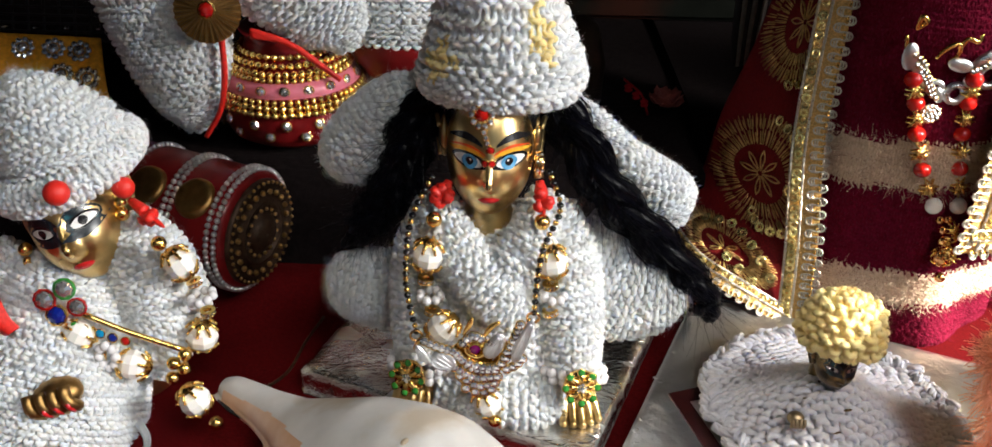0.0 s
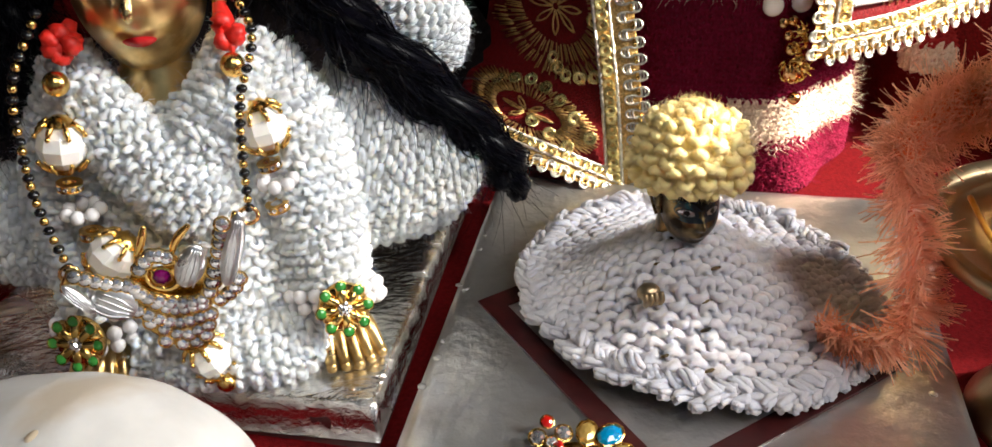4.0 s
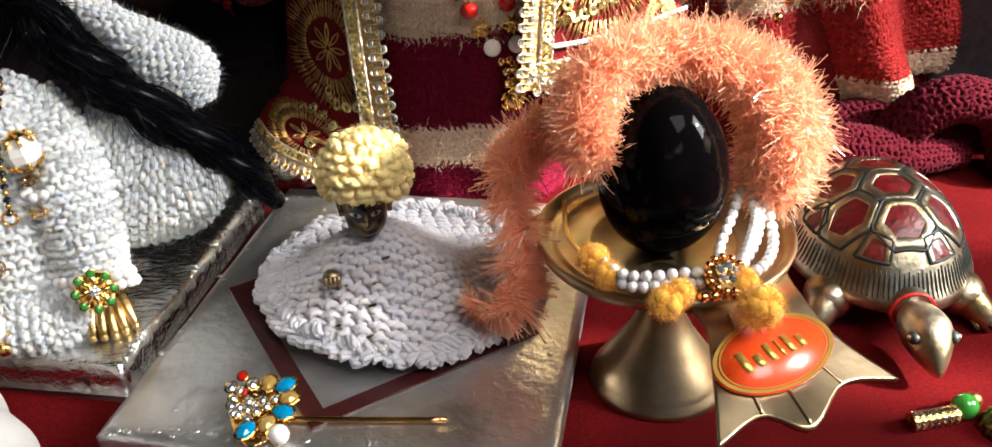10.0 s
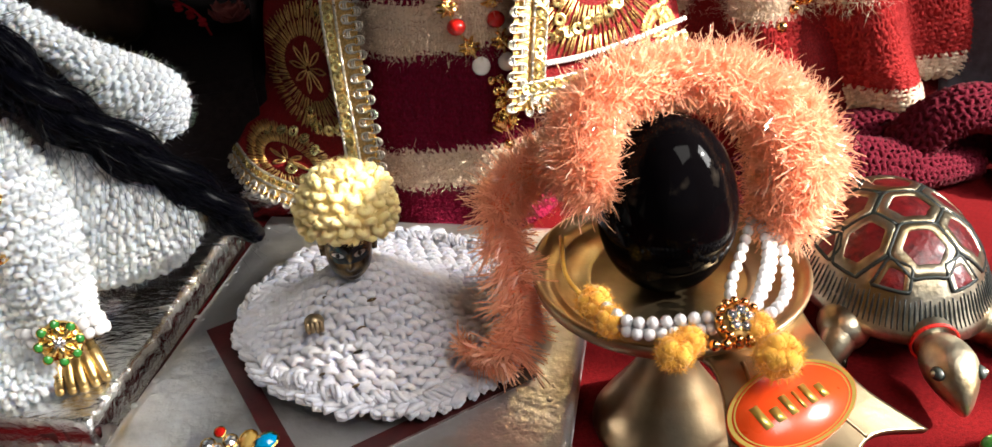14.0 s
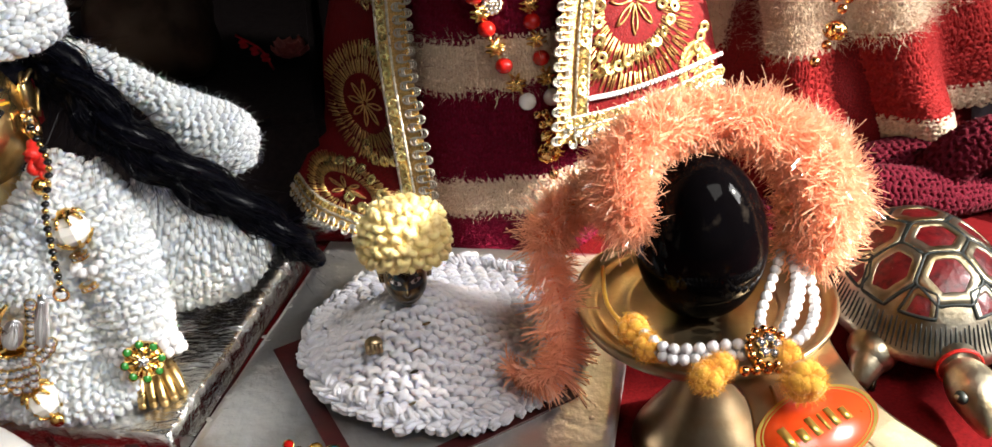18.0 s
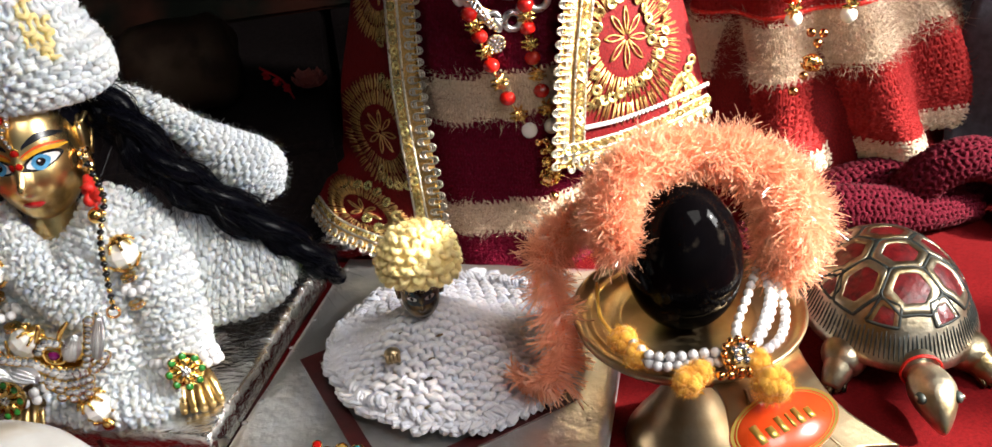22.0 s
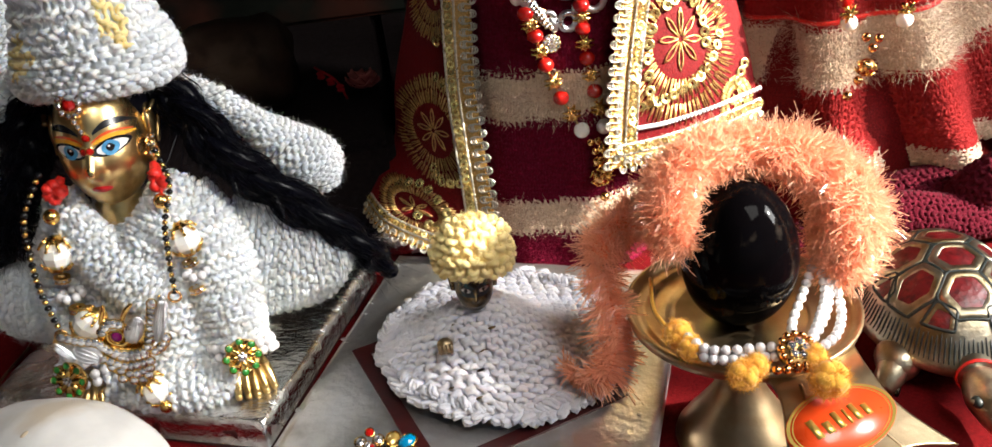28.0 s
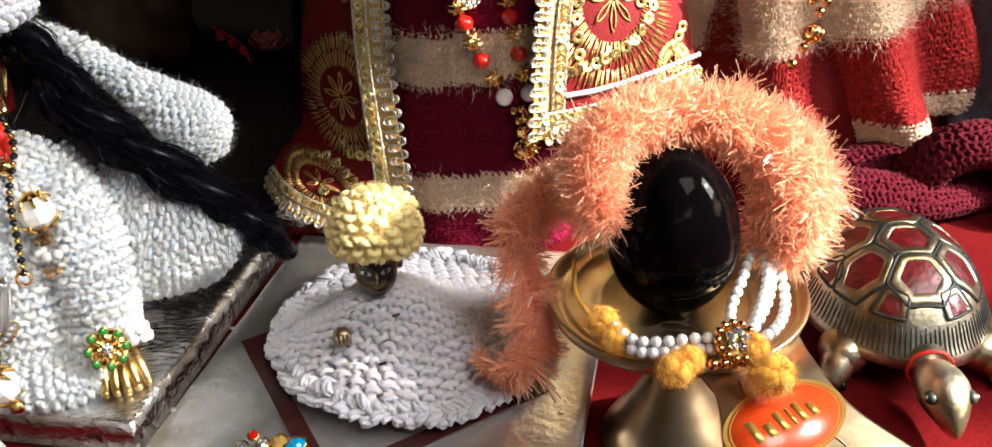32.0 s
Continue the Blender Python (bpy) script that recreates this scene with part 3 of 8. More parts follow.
RED_STONE, BLUE_STONE, NAVY_STONE = gem_mesh("red_stone", RED_GEM), gem_mesh("blue_stone", BLUE_GEM), gem_mesh("navy_stone", NAVY_GEM)
RED_RIM_STONE = make_mesh("red_rimmed_stone", [(GEM, CRYSTAL), (SETTING, RED_GEM)], False)
GREEN_RIM_STONE = make_mesh("green_rimmed_stone", [(GEM, CRYSTAL), (SETTING, GREEN_GEM)], False)
GREEN_STONE, AMBER_STONE, VIOLET_STONE = gem_mesh("green_stone", GREEN_GEM), gem_mesh("amber_stone", AMBER_GEM), gem_mesh("violet_stone", VIOLET_GEM)


def faceted_pearl():
    g = ball((0, 0, 0), 1.0, 9, 7)
    return g


FACET_PEARL = make_mesh("faceted_pearl", [(faceted_pearl(), PEARL)], False)


def petal_cap(n=8):
    """A filigree bead cap: petals that clasp a bead from above, open towards minus z."""
    gs = [lathe([(0.12, 0.35), (0.3, 0.32), (0.55, 0.12), (0.72, -0.05)], 16)]
    for k in range(n):
        a = k * TAU / n
        d = np.array((math.cos(a), math.sin(a), 0))
        gs.append(tube([d * 0.6 + (0, 0, 0.1), d * 0.95 + (0, 0, -0.18), d * 1.12 + (0, 0, -0.42)], [0.12, 0.15, 0.07], 5, 5))
        gs.append(ball(d * 1.15 + np.array((0, 0, -0.45)), 0.13, 6, 5))
    return join(*gs)


CAP = make_mesh("bead_cap", [(petal_cap(), GOLD)])


def rondelle():
    gs = [lathe([(0.5, -0.3), (0.95, -0.32), (0.95, -0.2), (0.8, -0.12), (0.8, 0.12), (0.95, 0.2), (0.95, 0.32), (0.5, 0.3)], 18)]
    stones = [moved(GEM, aimed((0.86 * math.cos(a), 0.86 * math.sin(a), 0), (math.cos(a), math.sin(a), 0), 0.2)) for a in np.arange(10) * TAU / 10]
    return make_mesh("rondelle", [(join(*gs), GOLD), (join(*stones), CRYSTAL)], False)


RONDELLE = rondelle()
SEQUIN_DISC = make_mesh("sequin", [(lathe([(0.32, 0.06), (0.36, 0.1), (0.72, 0.02), (1.0, 0.13), (1.0, 0.05), (0.7, -0.06), (0.34, 0.02), (0.32, 0.06)], 14), SEQUIN)])

# ---- the room and the shrine ----
def plain(name, lo, hi, mat, label, category, bevel=0.002):
    lo, hi = np.array(lo, float), np.array(hi, float)
    g = slab(*(hi - lo), bevel)
    return whole(name, [((g[0] + (lo + hi) / 2, g[1]), mat)], label, category, kind="structure", smooth=False)


GROUND = 0.004


def cloth_height(x, y):
    h = GROUND + 0.0012 * np.sin(31 * x + 4 * np.sin(17 * y)) * np.sin(27 * y + 1.3) + 0.0006 * np.sin(90 * x + 50 * y)
    h = h + 0.017 * np.exp(-((x + 0.135) / 0.05) ** 4 - ((y - 0.347) / 0.022) ** 4)
    return h


gx, gy = np.meshgrid(np.linspace(-0.5, 0.62, 220), np.linspace(-0.06, 0.66, 150))
cloth = np.stack([gx, gy, cloth_height(gx, gy)], -1).reshape(-1, 3)
whole("altar_cloth", [((cloth, [grid_faces(*gx.shape)]), RED_CLOTH)], "deep red cotton cloth spread over the altar top", "cloth", kind="structure")
plain("altar_table", (-0.5, -0.06, -0.06), (0.62, 0.66, -0.002), DARK_WOOD, "dark wooden altar table under the red cloth", "table")
plain("rear_step", (-0.5, 0.375, 0.0), (0.105, 0.66, 0.061), DARK_CLOTH, "low rear step covered in black cloth", "step", 0.004)
# dark slabs added so that no sunlit red cloth shows behind
plain("rear_step_side", (0.105, 0.432, 0.0), (0.262, 0.66, 0.0605), DARK_CLOTH, "low rear step covered in black cloth", "step", 0.004)
plain("rear_step_far", (0.262, 0.460, 0.0), (0.62, 0.66, 0.060), DARK_CLOTH, "low rear step covered in black cloth", "step", 0.004)
# assumed dark niche; its black back and side keep the background dark
plain("wall_back", (-0.52, 0.66, -0.06), (0.64, 0.69, 0.50), DARK_WOOD, "dark wooden back of the shrine", "wall")
plain("wall_side", (-0.54, -0.06, -0.06), (-0.505, 0.66, 0.50), DARK_WOOD, "dark wooden side of the shrine", "wall")
plain("floor", (-1.8, -1.55, -0.80), (1.75, 0.9, -0.76), FLOOR_STONE, "grey stone floor of the room", "floor")
# ceiling pieces leave a made-up opening for the overhead fill lamp
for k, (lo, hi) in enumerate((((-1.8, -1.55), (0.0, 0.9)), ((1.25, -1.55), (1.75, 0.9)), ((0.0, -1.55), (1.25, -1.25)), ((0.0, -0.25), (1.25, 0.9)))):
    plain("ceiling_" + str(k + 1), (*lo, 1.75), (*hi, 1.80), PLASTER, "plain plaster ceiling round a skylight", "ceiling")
# roof added out of view, its front edge set to shade the rear
plain("shrine_roof", (-0.54, 0.018, 0.500), (0.64, 0.69, 0.515), DARK_WOOD, "dark wooden roof of the shrine", "roof")
plain("wall_north", (-1.8, 0.85, -0.76), (1.75, 0.9, 1.75), PLASTER, "plain plaster wall", "wall")
plain("wall_west", (-1.85, -1.55, -0.76), (-1.8, 0.9, 1.75), PLASTER, "plain plaster wall", "wall")
# made-up doorway, left open to let in frontal sky light
plain("wall_south", (-1.8, -1.55, -0.76), (-0.45, -1.5, 1.75), PLASTER, "plain plaster wall beside the open door", "wall")
plain("wall_south_top", (-0.45, -1.55, 1.40), (1.2, -1.5, 1.75), PLASTER, "plain plaster wall above the open door", "wall")
# the right wall; its window is unseen, with edges set to bound the sun
WIN = (-0.227, 0.045, 0.38, 0.800)
plain("wall_east", (1.1, -1.5, -0.76), (1.2, 0.85, WIN[2]), PLASTER, "plaster wall below the window", "wall")
plain("wall_east_top", (1.1, -1.5, WIN[3]), (1.2, 0.85, 1.75), PLASTER, "plaster wall above the window", "wall")
plain("wall_east_near", (1.1, -1.5, WIN[2]), (1.2, WIN[0], WIN[3]), PLASTER, "plaster wall beside the window", "wall")
plain("wall_east_far", (1.1, WIN[1], WIN[2]), (1.2, 0.85, WIN[3]), PLASTER, "plaster wall beside the window", "wall")
window = thing("window_1", (1.15, (WIN[0] + WIN[1]) / 2, WIN[2]), "painted window frame in the plaster wall", "window", kind="structure")
for lo, hi in (((1.13, WIN[0], WIN[2]), (1.17, WIN[0] + 0.04, WIN[3])), ((1.13, WIN[1] - 0.04, WIN[2]), (1.17, WIN[1], WIN[3])),
               ((1.13, WIN[0] + 0.04, WIN[2]), (1.17, WIN[1] - 0.04, WIN[2] + 0.04)), ((1.13, WIN[0] + 0.04, WIN[3] - 0.04), (1.17, WIN[1] - 0.04, WIN[3])),
               # middle bar added to keep the sun off the knitted cover's back
               ((1.132, -0.150, WIN[2] + 0.04), (1.168, -0.088, WIN[3] - 0.04))):
    g = slab(*(np.array(hi) - lo), 0.003)
    part("frame_bar", (g[0] + (np.array(lo) + hi) / 2, g[1]), WINDOW_FRAME, window)


# ---- boards ----
def board(corner, u, w, d, z0, z1, seed, crumple):
    """A board from its front left corner; u runs back along its left edge."""
    u = np.array((*u, 0.0))
    u = u / np.linalg.norm(u)
    v = np.array((u[1], -u[0], 0.0))
    rng = np.random.default_rng(seed)
    n = 64
    a, b = np.meshgrid(np.linspace(0, 1, n), np.linspace(0, 1, n))
    dents = np.zeros_like(a)
    for k in range(60):
        ph, fa, fb = rng.random() * TAU, rng.normal(0, 34), rng.normal(0, 34)
        dents += np.sin(fa * a + fb * b + ph + 1.5 * np.sin(9 * b + ph)) / 26
    rim = np.minimum(np.minimum(a, 1 - a), np.minimum(b, 1 - b))
    drop = 0.0014 * np.exp(-rim / 0.012)
    top = np.array((*corner, z1)) + a[..., None] * w * v + b[..., None] * d * u
    top[..., 2] += dents * crumple - drop
    top = top.reshape(-1, 3)
    edge = np.concatenate([np.arange(n), np.arange(1, n) * n + n - 1, (n - 1) * n + np.arange(n - 2, -1, -1), np.arange(n - 2, 0, -1) * n])
    mid = top[edge] + rng.normal(0, crumple * 0.4, (len(edge), 3))
    mid[:, 2] = z0 + (z1 - z0) * 0.55
    low = top[edge].copy()
    low[:, 2] = z0
    k, e = n * n, len(edge)
    i = np.arange(e)
    j = (i + 1) % e
    sides = np.concatenate([np.stack([edge, k + i, k + j, edge[j]], 1), np.stack([k + i, k + e + i, k + e + j, k + j], 1)])
    return np.concatenate([top, mid, low]), [grid_faces(n, n), sides, (k + e + i)[None]]


B1 = thing("foil_board", (0.01, 0.29, GROUND), "wooden board wrapped in crinkled silver foil, edges showing reddish wood", "board")
part("foil_cover", board((-0.0687, 0.2790), (0.374, 0.927), 0.1205, 0.118, 0.0060, 0.0187, 4, 0.0016), FOIL, B1)
part("wood_core", board((-0.0680, 0.2792), (0.374, 0.927), 0.1192, 0.117, GROUND - 0.001, 0.0135, 5, 0.0), MAHOGANY, B1, "reddish brown lacquered wood edge")

B2 = thing("silver_board", (0.128, 0.248, GROUND), "flat silver board under clear film with a dark red square border", "board")
part("silver_face", board((0.0395, 0.2055), (0.40, 0.916), 0.1306, 0.149, 0.0085, 0.0175, 7, 0.0005), FOIL_FILM, B2)
part("wood_core", board((0.0403, 0.2060), (0.40, 0.916), 0.1290, 0.1475, GROUND - 0.001, 0.0095, 8, 0.0), MAHOGANY, B2)
ma, mb, mc = np.array((-0.29, 0.957, 0)), np.array((0.946, 0.325, 0)), np.array((0.0998, 0.1898, 0.0176))
for start, way, length in ((mc, ma, 0.083), (mc + mb * 0.006, mb, 0.0715), (mc + mb * 0.0715 + ma * 0.006, ma, 0.077), (mc + ma * 0.077 + mb * 0.006, mb, 0.0655)):
    across = mb if way is ma else ma
    q = np.array([start, start + way * length, start + way * length + across * 0.006, start + across * 0.006])
    part("border_strip", (np.concatenate([q + (0, 0, 0.0007), q - (0, 0, 0.0008)]), [np.array([[0, 1, 2, 3]]), np.array([[0, 4, 5, 1], [1, 5, 6, 2], [2, 6, 7, 3], [3, 7, 4, 0]])]), MAHOGANY, B2, "dark red lacquered strip", smooth=False)


rng_f = np.random.default_rng(51)
bubbles = []
for k in range(80):
    e = rng_f.random()
    q, w = (e * 0.1306, abs(rng_f.normal(0, 0.004)) + 0.002) if k % 3 else (rng_f.normal(0.004, 0.002), e * 0.149)
    if k % 5 == 0:
        q = 0.1306 - abs(rng_f.normal(0, 0.004)) - 0.003
    u0, v0 = np.array((0.40, 0.916, 0)) / 0.9995, np.array((0.916, -0.40, 0)) / 0.9995
    ctr = np.array((0.0395, 0.2055, 0.0173)) + v0 * q + u0 * w
    bubbles.append(ball(ctr, (rng_f.uniform(0.0006, 0.0017), rng_f.uniform(0.0006, 0.0017), 0.00022), 8, 5))
film_ob = part("film_bubble_layer", join(*bubbles), FOIL_FILM, B2, "small air bubbles under the clear film")
tagged(film_ob, kind="stuff")


# ---- brass figures: heads are one mesh with the body ----
def face_front(x, z, a, b, c):
    y = -b * np.sqrt(np.maximum(0.02, 1 - (x / a) ** 2 - (z / c) ** 2))
    bump = lambda px, pz, sx, sz, h: h * np.exp(-((x - px) / sx) ** 2 - ((z - pz) / sz) ** 2)
    k = a / 0.0145
    y = y - bump(0, -0.0055 * k, 0.0022 * k, 0.0030 * k, 0.0052 * k) - bump(0, -0.001 * k, 0.0016 * k, 0.0050 * k, 0.0030 * k)
    y = y - bump(0, -0.0125 * k, 0.0042 * k, 0.0018 * k, 0.0017 * k) - bump(0, -0.0190 * k, 0.0062 * k, 0.0036 * k, 0.0026 * k)
    y = y - bump(0.0072 * k, -0.007 * k, 0.005 * k, 0.005 * k, 0.0012 * k) - bump(-0.0072 * k, -0.007 * k, 0.005 * k, 0.005 * k, 0.0012 * k)
    y = y + bump(0.0066 * k, 0.0012 * k, 0.005 * k, 0.0022 * k, 0.0010 * k) + bump(-0.0066 * k, 0.0012 * k, 0.005 * k, 0.0022 * k, 0.0010 * k)
    return y


def face_decal(x, z, dims, lift):
    """A painted shape on the face, from outline points in the face's own x and z."""
    x, z = np.array(x), np.array(z)
    cx, cz = x.mean(), z.mean()
    rings = [(cx + (x - cx) * s, cz + (z - cz) * s) for s in (1.0, 0.66, 0.33, 0.02)]
    p = np.concatenate([np.stack([rx, face_front(rx, rz, *dims) - lift, rz], 1) for rx, rz in rings])
    return p, [grid_faces(4, len(x), True)]


def almond(cx, cz, w, h, slant, up=1.0, low=0.7, n=22):
    t = np.arange(n) * TAU / n
    x, z = np.cos(t) * w, np.where(np.sin(t) > 0, np.sin(t) * h * up, np.sin(t) * h * low) * (1 - 0.25 * np.abs(np.cos(t)) ** 3)
    z = z + slant * x
    return cx + x, cz + z


def band(x0, z0, x1, z1, rise, thick, n=12):
    t = np.linspace(0, 1, n)
    x, z = x0 + (x1 - x0) * t, z0 + (z1 - z0) * t + rise * 4 * t * (1 - t)
    w = thick * np.sin(math.pi * (0.12 + 0.8 * t))
    return np.concatenate([x, x[::-1]]), np.concatenate([z + w, (z - w)[::-1]])


def strip_decal(x, z, dims, lift):
    n = len(x) // 2
    p = np.stack([x, face_front(x, z, *dims) - lift, z], 1)
    p = np.concatenate([p[:n], p[n:][::-1]])
    return p, [grid_faces(2, n)]


def brass_head(m, k=1.0, dark_eyes=False):
    """Pieces of a brass head, face towards minus y, placed by m."""
    dims = (0.0150 * k, 0.0178 * k, (0.021 if dark_eyes else 0.0235) * k)
    a, b, c = dims
    g = ball((0, 0, 0), 1.0, 72, 56)
    p = g[0] * np.array(dims)
    front = p[:, 1] < 0
    jaw = 1 + 0.05 * np.clip(-p[:, 2] / c - 0.15, 0, 1)
    inner = np.clip(1 - ((p[:, 0] / a) ** 2 + (p[:, 2] / c) ** 2), 0, 1)
    fy = face_front(p[:, 0], p[:, 2], *dims)
    p[:, 1] = np.where(front, np.where(inner > 0.03, fy, p[:, 1]), p[:, 1])
    p[:, 0] *= jaw
    pieces = [((p, g[1]), BRASS)]
    for s in (-1, 1):
        ear = join(ball((s * 0.0158 * k, 0.004 * k, 0.002 * k), (0.0022 * k, 0.0046 * k, 0.0078 * k), 12, 9),
                   tube([(s * 0.0174 * k, 0.0000 * k, 0.007 * k), (s * 0.0186 * k, 0.005 * k, 0.0090 * k), (s * 0.0186 * k, 0.0075 * k, 0.0035 * k), (s * 0.0172 * k, 0.003 * k, -0.005 * k)], 0.0009 * k, 6, 14))
        pieces.append((ear, BRASS))
        ex, ez = s * 0.0068 * k, 0.0012 * k
        d = lambda geo, mat: pieces.append((geo, mat))
        lift = 0.00012 * k
        if dark_eyes:
            d(face_decal(*almond(ex, ez, 0.0080 * k, 0.0064 * k, s * 0.16, 1.0, 0.75), dims, lift), TEAL_PAINT)
        else:
            d(strip_decal(*band(ex - s * 0.0050 * k, ez + 0.0024 * k, ex + s * 0.0070 * k, ez + 0.0024 * k, 0.0014 * k, 0.0009 * k), dims, lift * 1.5), LID_YELLOW)
            d(strip_decal(*band(ex - s * 0.0054 * k, ez + 0.0030 * k, ex + s * 0.0064 * k, ez + 0.0036 * k, 0.0020 * k, 0.00045 * k), dims, lift * 2), LID_ORANGE)
        w_, h_ = (0.0044, 0.0024) if dark_eyes else (0.0054, 0.0029)
        d(face_decal(*almond(ex, ez, w_ * 1.07 * k, h_ * 1.15 * k, s * 0.12), dims, lift * 2.2), BLACK_PAINT)
        d(face_decal(*almond(ex, ez, w_ * 0.9 * k, h_ * 0.84 * k, s * 0.12), dims, lift * 3.2), EYE_WHITE)
        if dark_eyes:
            d(face_decal(*almond(ex, ez + 0.0003 * k, 0.0014 * k, 0.0016 * k, 0, 1, 1), dims, lift * 4.5), BLACK_PAINT)
        else:
            d(face_decal(*almond(ex - s * 0.0003 * k, ez + 0.0002 * k, 0.0027 * k, 0.0026 * k, 0, 1, 1), dims, lift * 4.2), EYE_BLUE)
            d(face_decal(*almond(ex - s * 0.0003 * k, ez + 0.0003 * k, 0.0013 * k, 0.0014 * k, 0, 1, 1), dims, lift * 5.5), BLACK_PAINT)
            d(face_decal(*almond(ex - s * 0.0006 * k, ez + 0.0008 * k, 0.0004 * k, 0.0004 * k, 0, 1, 1), dims, lift * 6.5), EYE_WHITE)
        d(strip_decal(*band(ex - s * 0.0045 * k, ez + 0.0058 * k, ex + s * 0.0065 * k, ez + 0.0062 * k, 0.0022 * k, 0.0012 * k), dims, lift * 1.5), BLACK_PAINT)
    pieces.append((face_decal(*almond(0, -0.0127 * k, 0.0036 * k, 0.0015 * k, 0, 0.8, 1.0), dims, 0.0002 * k), LIP_RED))
    return [(moved(g, m), mat) for g, mat in pieces]


def paw(c, way, side):
    """A small brass foot with five toes that points along way."""
    c, w, s = np.array(c), unit(np.array(way, float)), unit(np.cross(np.array(way, float), (0, 0, 1)))
    gs = [ball(c - w * 0.003, (0.0065, 0.0065, 0.005), 14, 9)]
    for k in range(5):
        o = (k - 2) * 0.0029
        base = c + s * o * 0.8
        tip = c + w * (0.0105 - 0.0009 * abs(k - 2)) + s * o * 1.15 + np.array((0, 0, -0.0045))
        gs.append(tube([base + (0, 0, 0.002), (base + tip) / 2 + (0, 0, 0.0022), tip], [0.0019, 0.0020, 0.0015], 8, 8))
        gs.append(ball(tip, 0.0016, 8, 6))
    return join(*gs)


# the seated figure on the foil board
HC = (0.0050, 0.2805, 0.1165)
idol_pieces = brass_head(pose(*HC, -2, 0, 0))
neck = lathe([(0.010, 0.0), (0.0098, 0.002), (0.0090, 0.003), (0.0093, 0.0045), (0.0084, 0.0055), (0.0087, 0.007), (0.0078, 0.008), (0.0080, 0.0095), (0.0074, 0.0105), (0.0078, 0.013), (0.009, 0.017)], 30)
idol_pieces.append((moved(neck, pose(0.0050, 0.2785, 0.0865)), BRASS))
idol_pieces.append((moved(lathe([(0.026, 0.0), (0.030, 0.01), (0.026, 0.035), (0.020, 0.06), (0.010, 0.068)], 24, 0.7), pose(0.006, 0.283, 0.0187)), BRASS))
idol_pieces.append((paw((0.0385, 0.2580, 0.0265), (0.25, -1, -0.15), 1), BRASS))
idol_pieces.append((paw((-0.0205, 0.2620, 0.0265), (-0.2, -1, -0.15), -1), BRASS))
idol_pieces.append((moved(ball((0, 0, 0), (0.0168, 0.0150, 0.0185), 28, 18), pose(0.0052, 0.2885, 0.1265)), HAIR))
whole("brass_figurine", idol_pieces, "small polished brass figurine with painted blue eyes, dressed in white wool", "figurine")

# its woollen clothes
dress = thing("knitted_dress", (0.007, 0.275, 0.0190), "thick white hand-knitted woollen dress on the brass figurine", "dress")
bodice = sleeve([(0.0075, 0.271, 0.0200), (0.0075, 0.275, 0.045), (0.0070, 0.279, 0.070), (0.0065, 0.283, 0.083), (0.0060, 0.285, 0.0910)], [0.0270, 0.0275, 0.0260, 0.0205, 0.011], 0.70, lump=0.02)
wool("bodice", bodice, WHITE_WOOL, dress, hairs=900, seed=11)
arm_r = sleeve([(0.0260, 0.281, 0.0915), (0.0320, 0.276, 0.0760), (0.0350, 0.269, 0.0560), (0.0365, 0.2625, 0.0365)], [0.0090, 0.0115, 0.0118, 0.0100], lump=0.03)
arm_l = sleeve([(-0.0120, 0.281, 0.0915), (-0.0175, 0.277, 0.0760), (-0.0190, 0.272, 0.0560), (-0.0185, 0.2665, 0.0365)], [0.0085, 0.0105, 0.0105, 0.0090], lump=0.03)
wool("sleeve", arm_r, WHITE_WOOL, dress, hairs=500, seed=12)
wool("sleeve", arm_l, WHITE_WOOL, dress, hairs=400, seed=13)
for nm, path, rad, fl, sd in (("flap", [(0.036, 0.288, 0.062), (0.050, 0.287, 0.0575), (0.064, 0.285, 0.0540), (0.0765, 0.284, 0.0545), (0.0805, 0.284, 0.055)], [0.0260, 0.0265, 0.0210, 0.0105, 0.002], 0.38, 14),
                              ("flap", [(-0.024, 0.288, 0.050), (-0.036, 0.288, 0.051), (-0.046, 0.288, 0.0525), (-0.0535, 0.288, 0.053), (-0.056, 0.288, 0.053)], [0.018, 0.017, 0.015, 0.010, 0.002], 0.5, 15),
                              ("back_flap", [(0.0220, 0.2970, 0.1290), (0.0400, 0.3000, 0.1190), (0.0530, 0.3020, 0.1060), (0.0630, 0.3045, 0.0935), (0.0715, 0.3050, 0.0830), (0.0755, 0.3030, 0.0740)], [0.0046, 0.0046, 0.0054, 0.0098, 0.0126, 0.0050], 0.85, 16),
                              ("back_flap", [(-0.014, 0.296, 0.131), (-0.0275, 0.296, 0.124), (-0.0385, 0.296, 0.112), (-0.0475, 0.296, 0.101), (-0.051, 0.296, 0.0955)], [0.006, 0.0115, 0.0135, 0.011, 0.002], 0.7, 17)):
    wool(nm, sleeve(path, rad, fl, lump=0.03), WHITE_WOOL, dress, hairs=500, seed=sd, stitch=0.0038, row=0.0024, relief=0.6)
wool("skirt_front", sleeve([(-0.012, 0.258, 0.0275), (0.006, 0.2535, 0.026), (0.024, 0.2545, 0.0255), (0.034, 0.258, 0.026)], [0.005, 0.0075, 0.0085, 0.004], 1.0, lump=0.06), WHITE_WOOL, dress, hairs=200, seed=18)
